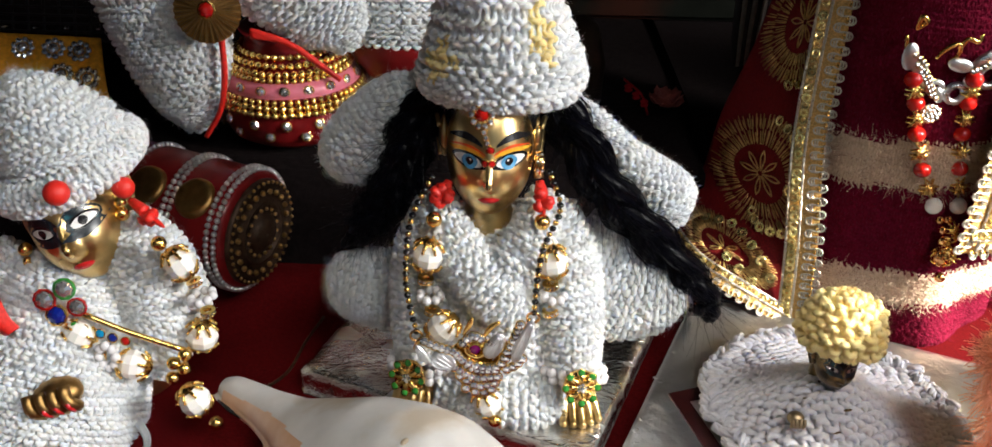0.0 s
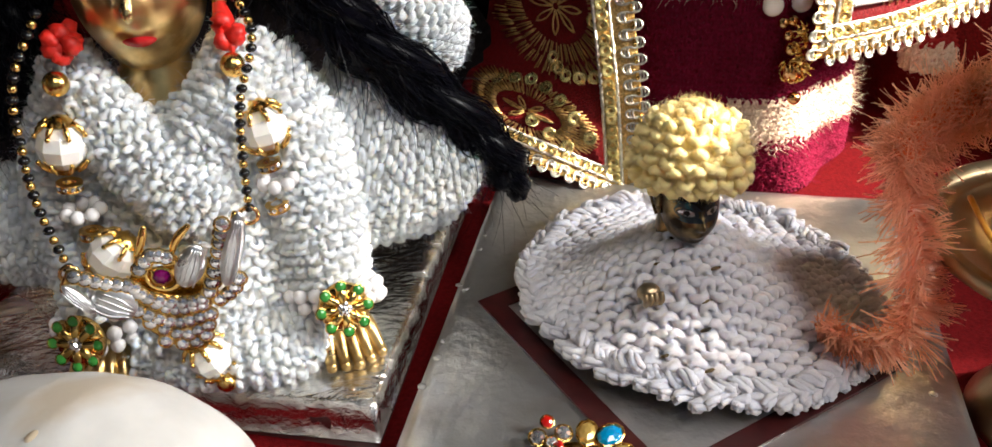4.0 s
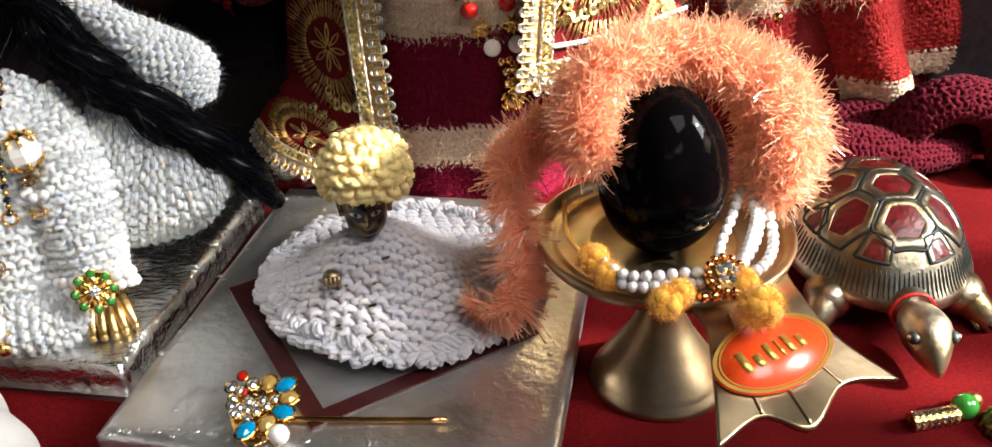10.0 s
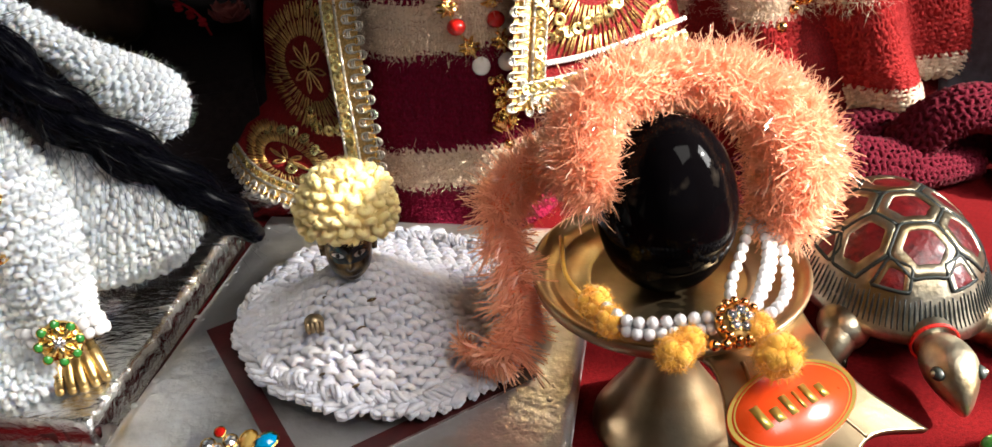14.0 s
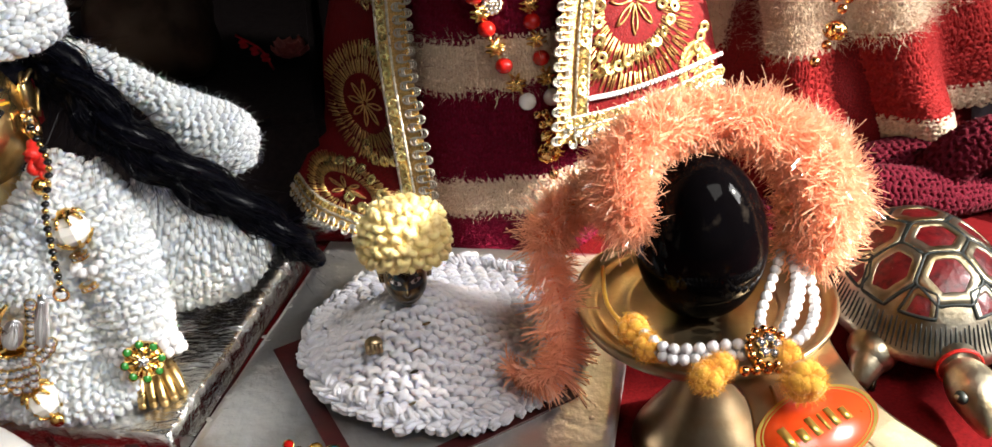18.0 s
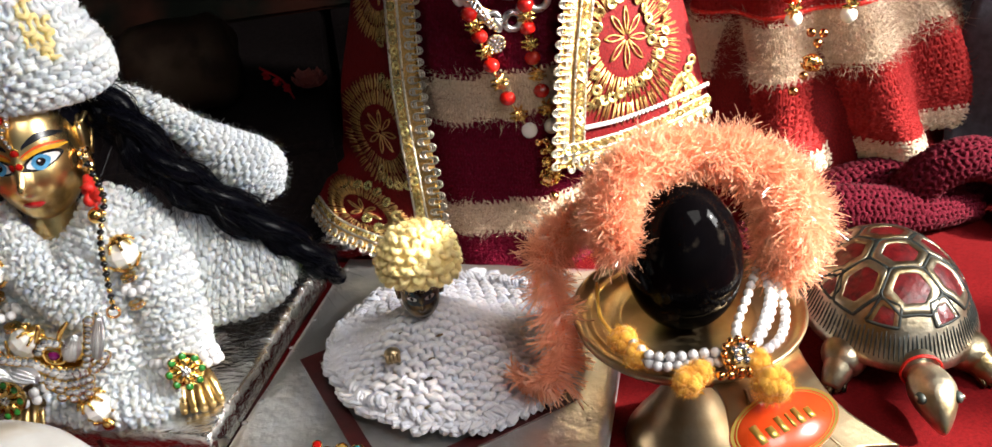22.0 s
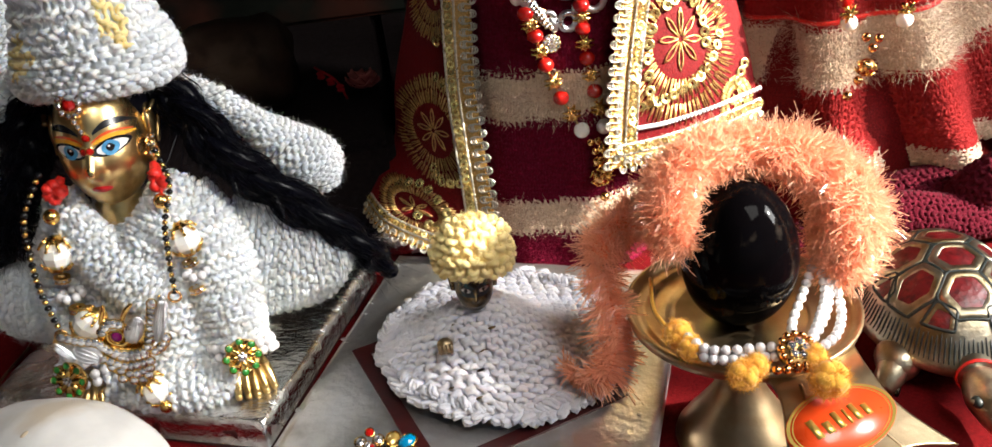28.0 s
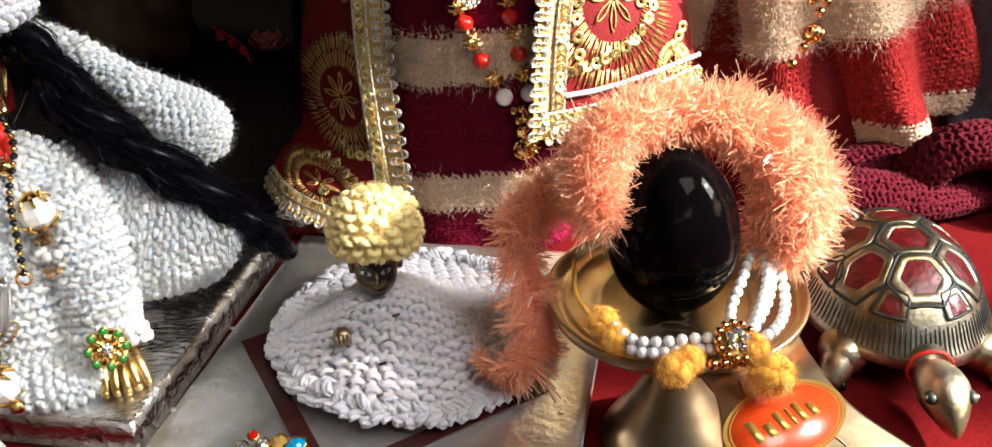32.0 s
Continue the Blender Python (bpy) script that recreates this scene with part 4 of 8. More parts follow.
for path, rad, sd in (([(-0.0140, 0.2775, 0.0985), (-0.0090, 0.2675, 0.0890), (0.0005, 0.2605, 0.0785), (0.0095, 0.2555, 0.0700), (0.0160, 0.2535, 0.0640)], [0.0060, 0.0080, 0.0090, 0.0090, 0.0050], 19),
                      ([(0.0260, 0.2785, 0.0995), (0.0210, 0.2675, 0.0905), (0.0140, 0.2610, 0.0815), (0.0075, 0.2610, 0.0740)], [0.0060, 0.0078, 0.0080, 0.0040], 20)):
    wool("lapel", sleeve(path, rad, 0.62, hint=(0, -1, 0.3)), WHITE_WOOL, dress, hairs=200, seed=sd, stitch=0.0036, row=0.0026, yarn=0.0012)


def hat_pattern(u, v):
    out = np.zeros(u.shape, int)
    for cu, cv in ((0.10, 0.55), (0.86, 0.47), (0.38, 0.5), (0.62, 0.5)):
        out[(np.abs(u - cu) / 0.050 + np.abs(v - cv) / 0.12) < 1] = 1
    return out


hat = thing("knitted_hat", (0.0075, 0.283, 0.128), "tall white knitted woollen hat with pale yellow diamonds", "hat")
hat_crown = sleeve([(0.0086, 0.2895, 0.1325), (0.0086, 0.2897, 0.1345), (0.0085, 0.2900, 0.1390), (0.0082, 0.2905, 0.1450), (0.0075, 0.2915, 0.1570), (0.0070, 0.2930, 0.1740), (0.0065, 0.2940, 0.1900), (0.0065, 0.2950, 0.1955)], [0.0215, 0.0256, 0.0274, 0.0264, 0.0222, 0.0172, 0.0096, 0.0015], 0.90, lump=0.025)
wool("crown", hat_crown, WHITE_WOOL, hat, hairs=900, seed=21, colour_of=hat_pattern, mats=[WHITE_WOOL, YELLOW_WOOL], stitch=0.0046, row=0.0031, yarn=0.00145, relief=1.2)
ring = np.arange(41) * TAU / 40



# black woollen hair: two braids of many fine strands
def braid(name, path, radius, seed, label):
    ob = thing(name, path[0], label, "hair")
    rng = np.random.default_rng(seed)
    base = curve(path, 170)
    t = unit(np.gradient(base, axis=0))
    e1 = unit(np.cross(t, (0.1, 0.9, 0.2)))
    e2 = np.cross(t, e1)
    s = np.linspace(0, 1, 170)
    taper = np.interp(s, [0, 0.06, 0.8, 1], [0.75, 1, 0.85, 0.35])
    for lock in range(3):
        ph = lock * TAU / 3
        w = s * 15
        ox, oy = np.sin(w + ph) * radius * 0.40 * taper, np.sin(2 * (w + ph)) * radius * 0.20 * taper
        c = base + e1 * ox[:, None] + e2 * oy[:, None]
        gs = [tube(c, radius * 0.46 * taper, 10)]
        for k in range(150):
            a, q = rng.random() * TAU, radius * 0.52 * taper * (0.80 + 0.35 * rng.random())
            tw = 0.7 * np.sin(s * 16 * rng.random() + a)
            crimp = np.sin(s * (70 + 50 * rng.random()) + a * 3) * radius * 0.035
            line = c + e1 * (np.cos(a + tw) * q + crimp)[:, None] + e2 * (np.sin(a + tw) * q)[:, None]
            i0, i1 = sorted(rng.integers(0, 170, 2))
            if i1 - i0 > 25:
                gs.append(tube(line[i0:i1], 0.00016, 3, ends=False))
        part("lock", join(*gs), HAIR, ob)
    k = 2000
    i = rng.integers(0, 132, k)
    out = unit(e1[i] * rng.normal(0, 1, (k, 1)) + e2[i] * rng.normal(0, 1, (k, 1)) + t[i] * 1.4)
    part("stray_hair", strands(base[i] + out * radius * 0.6, out, 0.011, 0.00006, seed, 0.4, 1.4), HAIR, ob)


braid("braid", [(0.0215, 0.2950, 0.1310), (0.0330, 0.2870, 0.1210), (0.0445, 0.2790, 0.1035), (0.0600, 0.2800, 0.0860), (0.0780, 0.2835, 0.0650), (0.0900, 0.2900, 0.0470), (0.0960, 0.3000, 0.0320)], 0.0100, 31, "thick black braid of hair over the white dress")
braid("braid", [(-0.0120, 0.2950, 0.1310), (-0.0215, 0.2880, 0.1200), (-0.0265, 0.2840, 0.1030), (-0.0370, 0.2850, 0.0860), (-0.0480, 0.2880, 0.0700)], 0.0105, 32, "thick black braid of hair over the white dress")

# ---- its jewellery ----
tikka = thing("forehead_ornament", (0.0035, 0.2630, 0.1300), "gold forehead ornament set with rhinestones and red stones", "jewellery")
copies("red_stone", RED_STONE, tikka, [aimed((0.0024, 0.2655, 0.1345), (0, -1, 0.1), 0.0022)])
copies("rhinestone", STONE_SET, tikka, [aimed((0.0024 + dx, 0.2650 + 0.12 * abs(dx), 0.1345 + dz), (dx * 60, -1, 0.1), 0.0010) for dx, dz in
                                        [(0.0034 * math.cos(a), 0.0040 * math.sin(a)) for a in np.arange(10) * TAU / 10]])
copies("rhinestone", STONE_SET, tikka, [aimed((0.0030 + 0.0006 * k, 0.2638 - 0.0002 * k, 0.1290 - 0.0018 * k), (0, -1, 0.1), 0.00085) for k in range(3)])
copies("drop_stone", RED_STONE, tikka, [aimed((0.0052, 0.2628, 0.1232), (0, -1, 0), 0.0013), aimed((0.0058, 0.2610, 0.1192), (0.4, -1, 0), 0.0012), aimed((0.0036, 0.2615, 0.1190), (-0.4, -1, 0), 0.0012)])
for sx in (1,):
    ear = thing("earring", (0.005 + sx * 0.0165, 0.277, 0.114), "gold ear cuff set with rows of rhinestones", "earring", "earrings of the brass figurine")
    hoop = lathe([(0.0030, -0.0016), (0.0036, -0.0016), (0.0036, 0.0016), (0.0030, 0.0016), (0.0030, -0.0016)], 24)
    mm = pose(0.005 + sx * 0.0168, 0.2765, 0.1115, 10, 90, 15 * sx)
    part("hoop", moved(hoop, mm @ Matrix.Diagonal((1.35, 1, 1, 1))), COPPER_GOLD, ear)
    copies("rhinestone", STONE_SET, ear, [aimed(mm @ Vector((0.0049 * math.cos(a), 0.0037 * math.sin(a), z)), (mm.to_3x3() @ Vector((math.cos(a), math.sin(a), 0))), 0.0006) for a in np.linspace(-1.6, 1.6, 6) + math.pi for z in (-0.0008, 0.0008)])


def ribbon_knot(name, top, low, seed):
    """A crumpled knot of ribbon between two points, with a short loose end."""
    rng = np.random.default_rng(seed)
    t, l = np.array(top), np.array(low)
    gs = [tube([t, t * 0.7 + l * 0.3, t * 0.5 + l * 0.5], [0.0014, 0.0022, 0.0024], 6, 8)]
    mid = t * 0.35 + l * 0.65
    for k in range(7):
        w = unit(rng.normal(0, 1, 3) * (1, 0.6, 0.8))
        o = unit(np.cross(w, rng.normal(0, 1, 3)))
        gs.append(tube([mid - w * 0.0008, mid + w * 0.0022 + o * 0.0010, mid + w * 0.0028 - o * 0.0004, mid + w * 0.0006 - o * 0.0014], [0.0014, 0.0019, 0.0018, 0.0010], 6, 10))
    gs.append(tube([mid, l, l + (l - t) * 0.15], [0.0012, 0.0010, 0.0004], 5, 8))
    return whole(name, [(join(*gs), RED_THREAD)], "bright red ribbon tie of the pearl necklace", "ribbon", "ribbon ties")


ribbon_knot("ribbon_tie", (-0.0085, 0.2690, 0.1085), (-0.0120, 0.2635, 0.1030), 3)
ribbon_knot("ribbon_tie", (0.0220, 0.2700, 0.1090), (0.0235, 0.2640, 0.1010), 4)


def capped(parent, p, way, r, stone=FACET_PEARL, both=True):
    """A bead between two gold caps, strung along way."""
    w = unit(np.array(way, float))
    copies("pearl", stone, parent, [aimed(p, w, r)])
    copies("bead_cap", CAP, parent, [aimed(np.array(p) + w * r * 0.93, w, r * 0.84)] + ([aimed(np.array(p) - w * r * 0.93, -w, r * 0.84)] if both else []))


necklace = thing("pearl_necklace", (0.006, 0.255, 0.030), "necklace of faceted cream pearls in gold filigree caps", "necklace")
for sx, pts in ((-1, [(-0.0132, 0.2615, 0.0978), (-0.0153, 0.2605, 0.0842), (-0.0163, 0.2600, 0.0745), (-0.0148, 0.2590, 0.0685), (-0.0140, 0.2575, 0.0630), (-0.0100, 0.2530, 0.0590)]),
                (1, [(0.0232, 0.2620, 0.0975), (0.0272, 0.2615, 0.0822), (0.0272, 0.2605, 0.0730), (0.0284, 0.2600, 0.0690), (0.0275, 0.2585, 0.0630), (0.0235, 0.2535, 0.0575)])):
    way = unit(np.array(pts[0]) - np.array(pts[2]))
    copies("gold_bead", ROUND_GOLD, necklace, [at(pts[0], 0.0028)])
    capped(necklace, pts[1], way, 0.0056)
    copies("rondelle", RONDELLE, necklace, [aimed(pts[2], way, 0.0030), aimed(pts[4], way, 0.0030)])
    copies("small_pearl", SEED_PEARL, necklace, [aimed(np.array(pts[3]) + (0.0036 * math.cos(a), 0.0036 * math.sin(a), 0), way, 0.0017) for a in np.arange(7) * TAU / 7])
    if sx < 0:
        capped(necklace, pts[5], way + np.array((0.9, 0, 0)), 0.0056)
capped(necklace, (0.0062, 0.2475, 0.0310), (-0.35, -0.1, 1), 0.0055)
copies("gold_bead", ROUND_GOLD, necklace, [at((0.0090, 0.2452, 0.0242), 0.0026)])

chain = thing("black_bead_chain", (0.003, 0.256, 0.060), "chain of tiny black and gold beads", "necklace")
for line in ([(-0.0140, 0.2650, 0.1120), (-0.0203, 0.2575, 0.1004), (-0.0223, 0.2560, 0.0858), (-0.0222, 0.2540, 0.0731), (-0.0190, 0.2500, 0.0595)],
             [(0.0250, 0.2650, 0.1150), (0.0286, 0.2575, 0.1056), (0.0240, 0.2555, 0.0923), (0.0222, 0.2550, 0.0798), (0.0215, 0.2520, 0.0672)]):
    beads = curve(line, 27)
    copies("black_bead", SEED_BLACK, chain, [at(p, (0.0013, 0.0013, 0.0010)) for p in beads[::2]])
    copies("gold_bead", ROUND_GOLD, chain, [at(p, 0.0010) for p in beads[1::2]])

pendant = thing("peacock_pendant", (0.002, 0.244, 0.045), "gold bird pendant with rhinestones and silver leaf shapes", "pendant")


def pp(x, z, lift=0.0):
    """A place on the pendant's plate, in millimetres from its violet stone."""
    return np.array((0.0016 + x * 0.001, 0.2425 - lift - 0.00008 * z - 0.00005 * abs(x), 0.0590 + z * 0.001))


for line in ([(-18, 4), (-13, 1), (-8, -1), (-4, -4), (2, -7), (9, -6), (13, 1), (16, 8), (18, 14)], [(-3, 3), (-1, 6), (3, 4), (4, -1), (1, -4), (-3, -2), (-3, 3)],
             [(-4, 6), (-2, 10), (-1, 13)], [(3, 5), (5, 9), (8, 12)], [(-18, 5), (-20, 0), (-16, -5), (-11, -8)], [(-8, -6), (-3, -11), (2, -16), (7, -11), (11, -7)], [(-6, -14), (0, -20), (7, -16)]):
    part("gold_scroll", tube([pp(*q) for q in line], [0.0006, 0.0010, 0.0010, 0.0006], 6, 28), GOLD, pendant)
part("backing", sheet(patch([[pp(-10, -6, -0.0012), pp(-2, -14, -0.0012), pp(6, -14, -0.0012)], [pp(-9, -3, -0.0012), pp(0, -4, -0.0012), pp(10, -6, -0.0012)], [pp(-6, 1, -0.0012), pp(2, 1, -0.0012), pp(12, 2, -0.0012)]]), 12, 12, thick=0.0008), GOLD, pendant)
for a, b, wide in (((-15, -2), (-7, -8), 4.2), ((4, -3), (9, 7), 3.2), ((13, -4), (19, 14), 2.3), ((-20, 2), (-15, -6), 1.5)):
    pa, pb = pp(*a, 0.0012), pp(*b, 0.0012)
    c, ax = (pa + pb) / 2, (pb - pa)
    leaf = ball((0, 0, 0), (wide * 0.001, 0.0013, np.linalg.norm(ax) / 2), 14, 12)
    ribs = [tube([(x * wide * 0.001, -0.0012, -0.4 * np.linalg.norm(ax)), (x * wide * 0.001 * 1.1, -0.0014, 0), (x * wide * 0.0005, -0.001, 0.42 * np.linalg.norm(ax))], 0.0002, 4, 8) for x in (-0.5, -0.15, 0.2, 0.55)]
    tilt = math.degrees(math.atan2(ax[0], ax[2]))
    part("silver_leaf", moved(join(leaf, *ribs), pose(*c, 0, tilt, 0)), SILVER, pendant, "ribbed silver leaf")
copies("violet_stone", VIOLET_STONE, pendant, [aimed(pp(0, 0, 0.001), (0, -1, 0), 0.0019)])
stones = []
for line, n in (([(-17, 4), (-12, 1), (-7, -1), (-4, -5), (2, -8), (8, -7), (12, 0)], 17), ([(-4, 3), (-1, 6), (2, 5)], 5), ([(-6, -3), (0, -9), (7, -9)], 8), ([(-7, -8), (0, -13), (8, -12)], 8), ([(-5, -12), (1, -17), (7, -15)], 6), ([(10, -3), (13, 5), (15, 12)], 7), ([(-3, -18), (2, -20), (6, -18)], 4), ([(11, -8), (14, -6), (16, -3)], 4)):
    stones += [aimed(pp(q[0], q[1], 0.0012), (0, -1, 0.15), 0.00158) for q in curve([(a, b, 0) for a, b in line], n)]
copies("rhinestone", STONE_SET, pendant, stones)
for p in ((-0.0190, 0.2495, 0.0580), (0.0212, 0.2515, 0.0655)):
    part("ring", moved(tube([(0.0021 * math.cos(a), 0, 0.0021 * math.sin(a)) for a in np.arange(17) * TAU / 16], 0.0005, 6), pose(*p)), COPPER_GOLD, pendant)


def bracelet(c, way, label):
    ob = thing("flower_bracelet", c, label, "bracelet", "bracelets of the brass figurine")
    c, w = np.array(c), unit(np.array(way, float))
    m = aimed(c, w, 1.0)
    part("flower", moved(join(*[tube([(0, 0, 0.001), (0.003 * math.cos(a), 0.003 * math.sin(a), 0.0014), (0.0062 * math.cos(a), 0.0062 * math.sin(a), 0)], [0.0007, 0.0015, 0.0014], 6, 6) for a in np.arange(8) * TAU / 8]), m), GOLD, ob)
    part("flower_base", moved(lathe([(0.0, 0.0016), (0.003, 0.0014), (0.0058, 0.0004), (0.0062, -0.0008), (0.004, -0.0016)], 28), m), GOLD, ob)
    copies("green_stone", GREEN_STONE, ob, [aimed(m @ Vector((0.0056 * math.cos(a), 0.0056 * math.sin(a), 0.0020)), w, 0.0013) for a in np.arange(8) * TAU / 8])
    copies("rhinestone", STONE, ob, [aimed(m @ Vector((0.0012 * math.cos(a), 0.0012 * math.sin(a), 0.0022)), w, 0.0008) for a in np.arange(5) * TAU / 5] + [aimed(c + w * 0.003, w, 0.0012)])
    return ob


br = bracelet((0.0392, 0.2480, 0.0385), (0.1, -1, 0.42), "gold flower bracelet with green stones and seed pearls")
copies("seed_pearl", SEED_PEARL, br, [at((0.0370 + 0.0112 * math.cos(a) + dx, 0.2600 + 0.0085 * math.sin(a), 0.0350 + dz - 0.004 * math.sin(a)), 0.0019) for dz, dx in ((0.0015, 0), (-0.002, 0.0006)) for a in np.linspace(0, TAU, 17)[:-1]])
br = bracelet((-0.0225, 0.2525, 0.0375), (-0.35, -1, 0.35), "gold flower bracelet with green stones and seed pearls")
copies("seed_pearl", SEED_PEARL, br, [at((-0.0195 + 0.0105 * math.cos(a), 0.2635 + 0.0085 * math.sin(a), 0.0345 + dz), 0.0019) for dz in (0.0015, -0.002) for a in np.linspace(0, TAU, 17)[:-1]])

# ---- the tiny bronze figure under its round knitted cloth ----
def cover_height(x, y):
    d2 = (x - 0.1265) ** 2 + (y - 0.2470) ** 2
    return 0.0200 + 0.0270 * np.exp(-d2 / 0.0255 ** 2) + 0.0007 * np.sin(95 * x) * np.sin(80 * y)


DISC, DISC_R = np.array((0.1350, 0.2570)), 0.0497
cover = thing("round_knitted_cover", (DISC[0], DISC[1], 0.0180), "round white knitted cover spread over the silver board", "cloth")


def cover_surface(u, v):
    w = (2 * v - 1) * 0.985
    half = np.sqrt(np.maximum(0.03, 1 - w ** 2)) * DISC_R * 0.93
    x = DISC[0] + (2 * u - 1) * half
    y = DISC[1] + w * DISC_R - 0.12 * (x - DISC[0]) * (1 - w ** 2)
    return np.stack([x, y, cover_height(x, y)], -1)


cover_rows, cover_back = purl(cover_surface, 0.0052, 0.0043, 0.00118, 61, amp=0.42, rise=0.75, samples=12, even=False)
for r in cover_rows:
    part("stitch_row", r[0], SHADE_TINTED_WOOL, cover)
part("ground_fabric", cover_back, SHADE_TINTED_WOOL, cover)
plies = []
for k in range(4):
    a = k * TAU / 4
    plies.append(tube([(0.0008 * math.cos(a + 0.9 * q), 0.0008 * math.sin(a + 0.9 * q) + 0.0010 * math.cos(q * 1.3), 0.0028 * q) for q in np.linspace(-1, 1, 9)], [0.0006, 0.0010, 0.00105, 0.0010, 0.0006], 6))
EDGE_STITCH = make_mesh("edge_stitch", [(join(*plies), SHADE_TINTED_WOOL)])
edge_places = []
rng_e = np.random.default_rng(62)
for k in range(92):
    a = k * TAU / 92
    wave = 1 + 0.014 * math.sin(12 * a + 0.5)
    for row_r, lean_, up in ((-0.0024, 0.75, 0.0010), (0.0006, -0.75, 0.0004)):
        c = np.array((math.cos(a), math.sin(a)))
        p2 = DISC + c * (0.93, 1.0) * (DISC_R + row_r) * wave + (0, -0.12 * c[0] * DISC_R * 0.1)
        tan2 = np.array((-c[1], c[0])) * math.cos(lean_) + c * math.sin(lean_)
        edge_places.append(aimed((p2[0], p2[1], float(cover_height(*p2)) + up + rng_e.normal(0, 0.0003)), (tan2[0], tan2[1], rng_e.normal(0, 0.12)), rng_e.uniform(0.95, 1.15), rng_e.uniform(0, 360)))
copies("edge_stitch", EDGE_STITCH, cover, edge_places)
# dark spots laid on the knit paint the shade of gaps it lacks
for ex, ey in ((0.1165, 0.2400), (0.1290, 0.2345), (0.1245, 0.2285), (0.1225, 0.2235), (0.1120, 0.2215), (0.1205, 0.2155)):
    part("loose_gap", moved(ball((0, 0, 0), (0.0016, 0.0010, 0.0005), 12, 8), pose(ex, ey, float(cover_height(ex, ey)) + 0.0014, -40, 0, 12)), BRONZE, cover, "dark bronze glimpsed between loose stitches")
part("stray_fibre", fuzz(cover_surface, 5000, 0.0026, 0.00004, 63), SHADE_TINTED_WOOL, cover)
MC = (0.1250, 0.2440, 0.0560)
mini = brass_head(pose(*MC, -8, 0, -3), 0.46, True)
mini = [(g, BRONZE if m in (BRASS, LIP_RED) else SILVER if m is EYE_WHITE else m) for g, m in mini]
mini.append((moved(lathe([(0.014, 0.0), (0.012, 0.006), (0.0075, 0.013), (0.0060, 0.022), (0.005, 0.034)], 20), pose(0.1250, 0.2500, 0.0200)), BRONZE))
fist = moved(join(ball((0.1112, 0.2345, 0.0345), (0.0030, 0.0026, 0.0024), 14, 9), *[tube([(0.1092 + 0.0013 * k, 0.2318, 0.0362), (0.1092 + 0.0013 * k, 0.2308, 0.0345), (0.1095 + 0.0012 * k, 0.2318, 0.0329)], 0.0008, 6, 8) for k in range(4)]), pose(0.0004, -0.0008, 0.0046))
mini.append((fist, STAND_BRASS))
whole("bronze_figurine", mini, "tiny dark bronze figurine with a small clenched fist", "figurine")
cap = thing("yellow_knitted_cap", (0.1260, 0.2500, 0.0500), "butter-yellow knitted woollen cap on the tiny figurine", "hat")
cap_dome = sleeve([(0.1262, 0.2480, 0.0612), (0.1263, 0.2482, 0.0628), (0.1265, 0.2486, 0.0660), (0.1267, 0.2493, 0.0702), (0.1268, 0.2499, 0.0738), (0.1269, 0.2503, 0.0764), (0.1269, 0.2505, 0.0779), (0.1269, 0.2505, 0.0784)], [0.0122, 0.0131, 0.0135, 0.0128, 0.0109, 0.0077, 0.0038, 0.0008], 1.0, lump=0.03)
wool("dome", cap_dome, YELLOW_WOOL, cap, hairs=420, stitch=0.0049, row=0.0034, yarn=0.00155, seed=95, relief=1.1, loose=0.6, amp=0.36, length=0.0034)
part("lining", sheet(sleeve([(0.1262, 0.2480, 0.0614), (0.1262, 0.2481, 0.0626)], [0.0124, 0.0050]), 30, 6), YELLOW_WOOL, cap)

# ---- jewelled pin on the silver board ----
pin = thing("jewelled_hairpin", (0.0880, 0.2000, 0.0176), "gold hairpin with a bird of blue, amber and clear stones", "hairpin")
P = lambda x, y, lift=0.0: (x, y, 0.0200 + lift)
copies("red_stone", RED_STONE, pin, [aimed(P(0.0812, 0.2159, 0.0006), (0, -0.5, 1), 0.0015)])
copies("rhinestone", STONE_SET, pin, [aimed(P(*q), (0, -0.4, 1), s) for q, s in (((0.0779, 0.2122), 0.0019), ((0.0840, 0.2120), 0.0019))])
copies("white_stone", STONE_SET, pin, [aimed(P(*q, 0.0005), (0, -0.4, 1), 0.0014) for q in ((0.0805, 0.2095), (0.0785, 0.2065), (0.0780, 0.2035), (0.0805, 0.2020), (0.0830, 0.2040), (0.0825, 0.2005), (0.0800, 0.1990), (0.0850, 0.2015), (0.0850, 0.1990), (0.0870, 0.2035), (0.0880, 0.2005), (0.0825, 0.1965), (0.0905, 0.2030), (0.0785, 0.2000), (0.0830, 0.1930))])
copies("coral_bead", RED_BEAD, pin, [at(P(0.0818, 0.2075, 0.001), (0.0009, 0.0014, 0.001))])
copies("blue_stone", BLUE_STONE, pin, [aimed(P(*q, 0.0008), (0, -0.3, 1), (0.0032, 0.0024, 0.0024), sp) for q, sp in (((0.0937, 0.2080), 20), ((0.0925, 0.1962), -15), ((0.0822, 0.1915), 40))])
copies("amber_stone", AMBER_STONE, pin, [aimed(P(*q, 0.0008), (0, -0.3, 1), (0.0029, 0.0023, 0.0023), sp) for q, sp in (((0.0890, 0.2100), 70), ((0.0945, 0.2018), 5), ((0.0880, 0.1925), 50))])
copies("pearl", ROUND_PEARL, pin, [at(P(0.0912, 0.1868, 0.0010), 0.0030)])
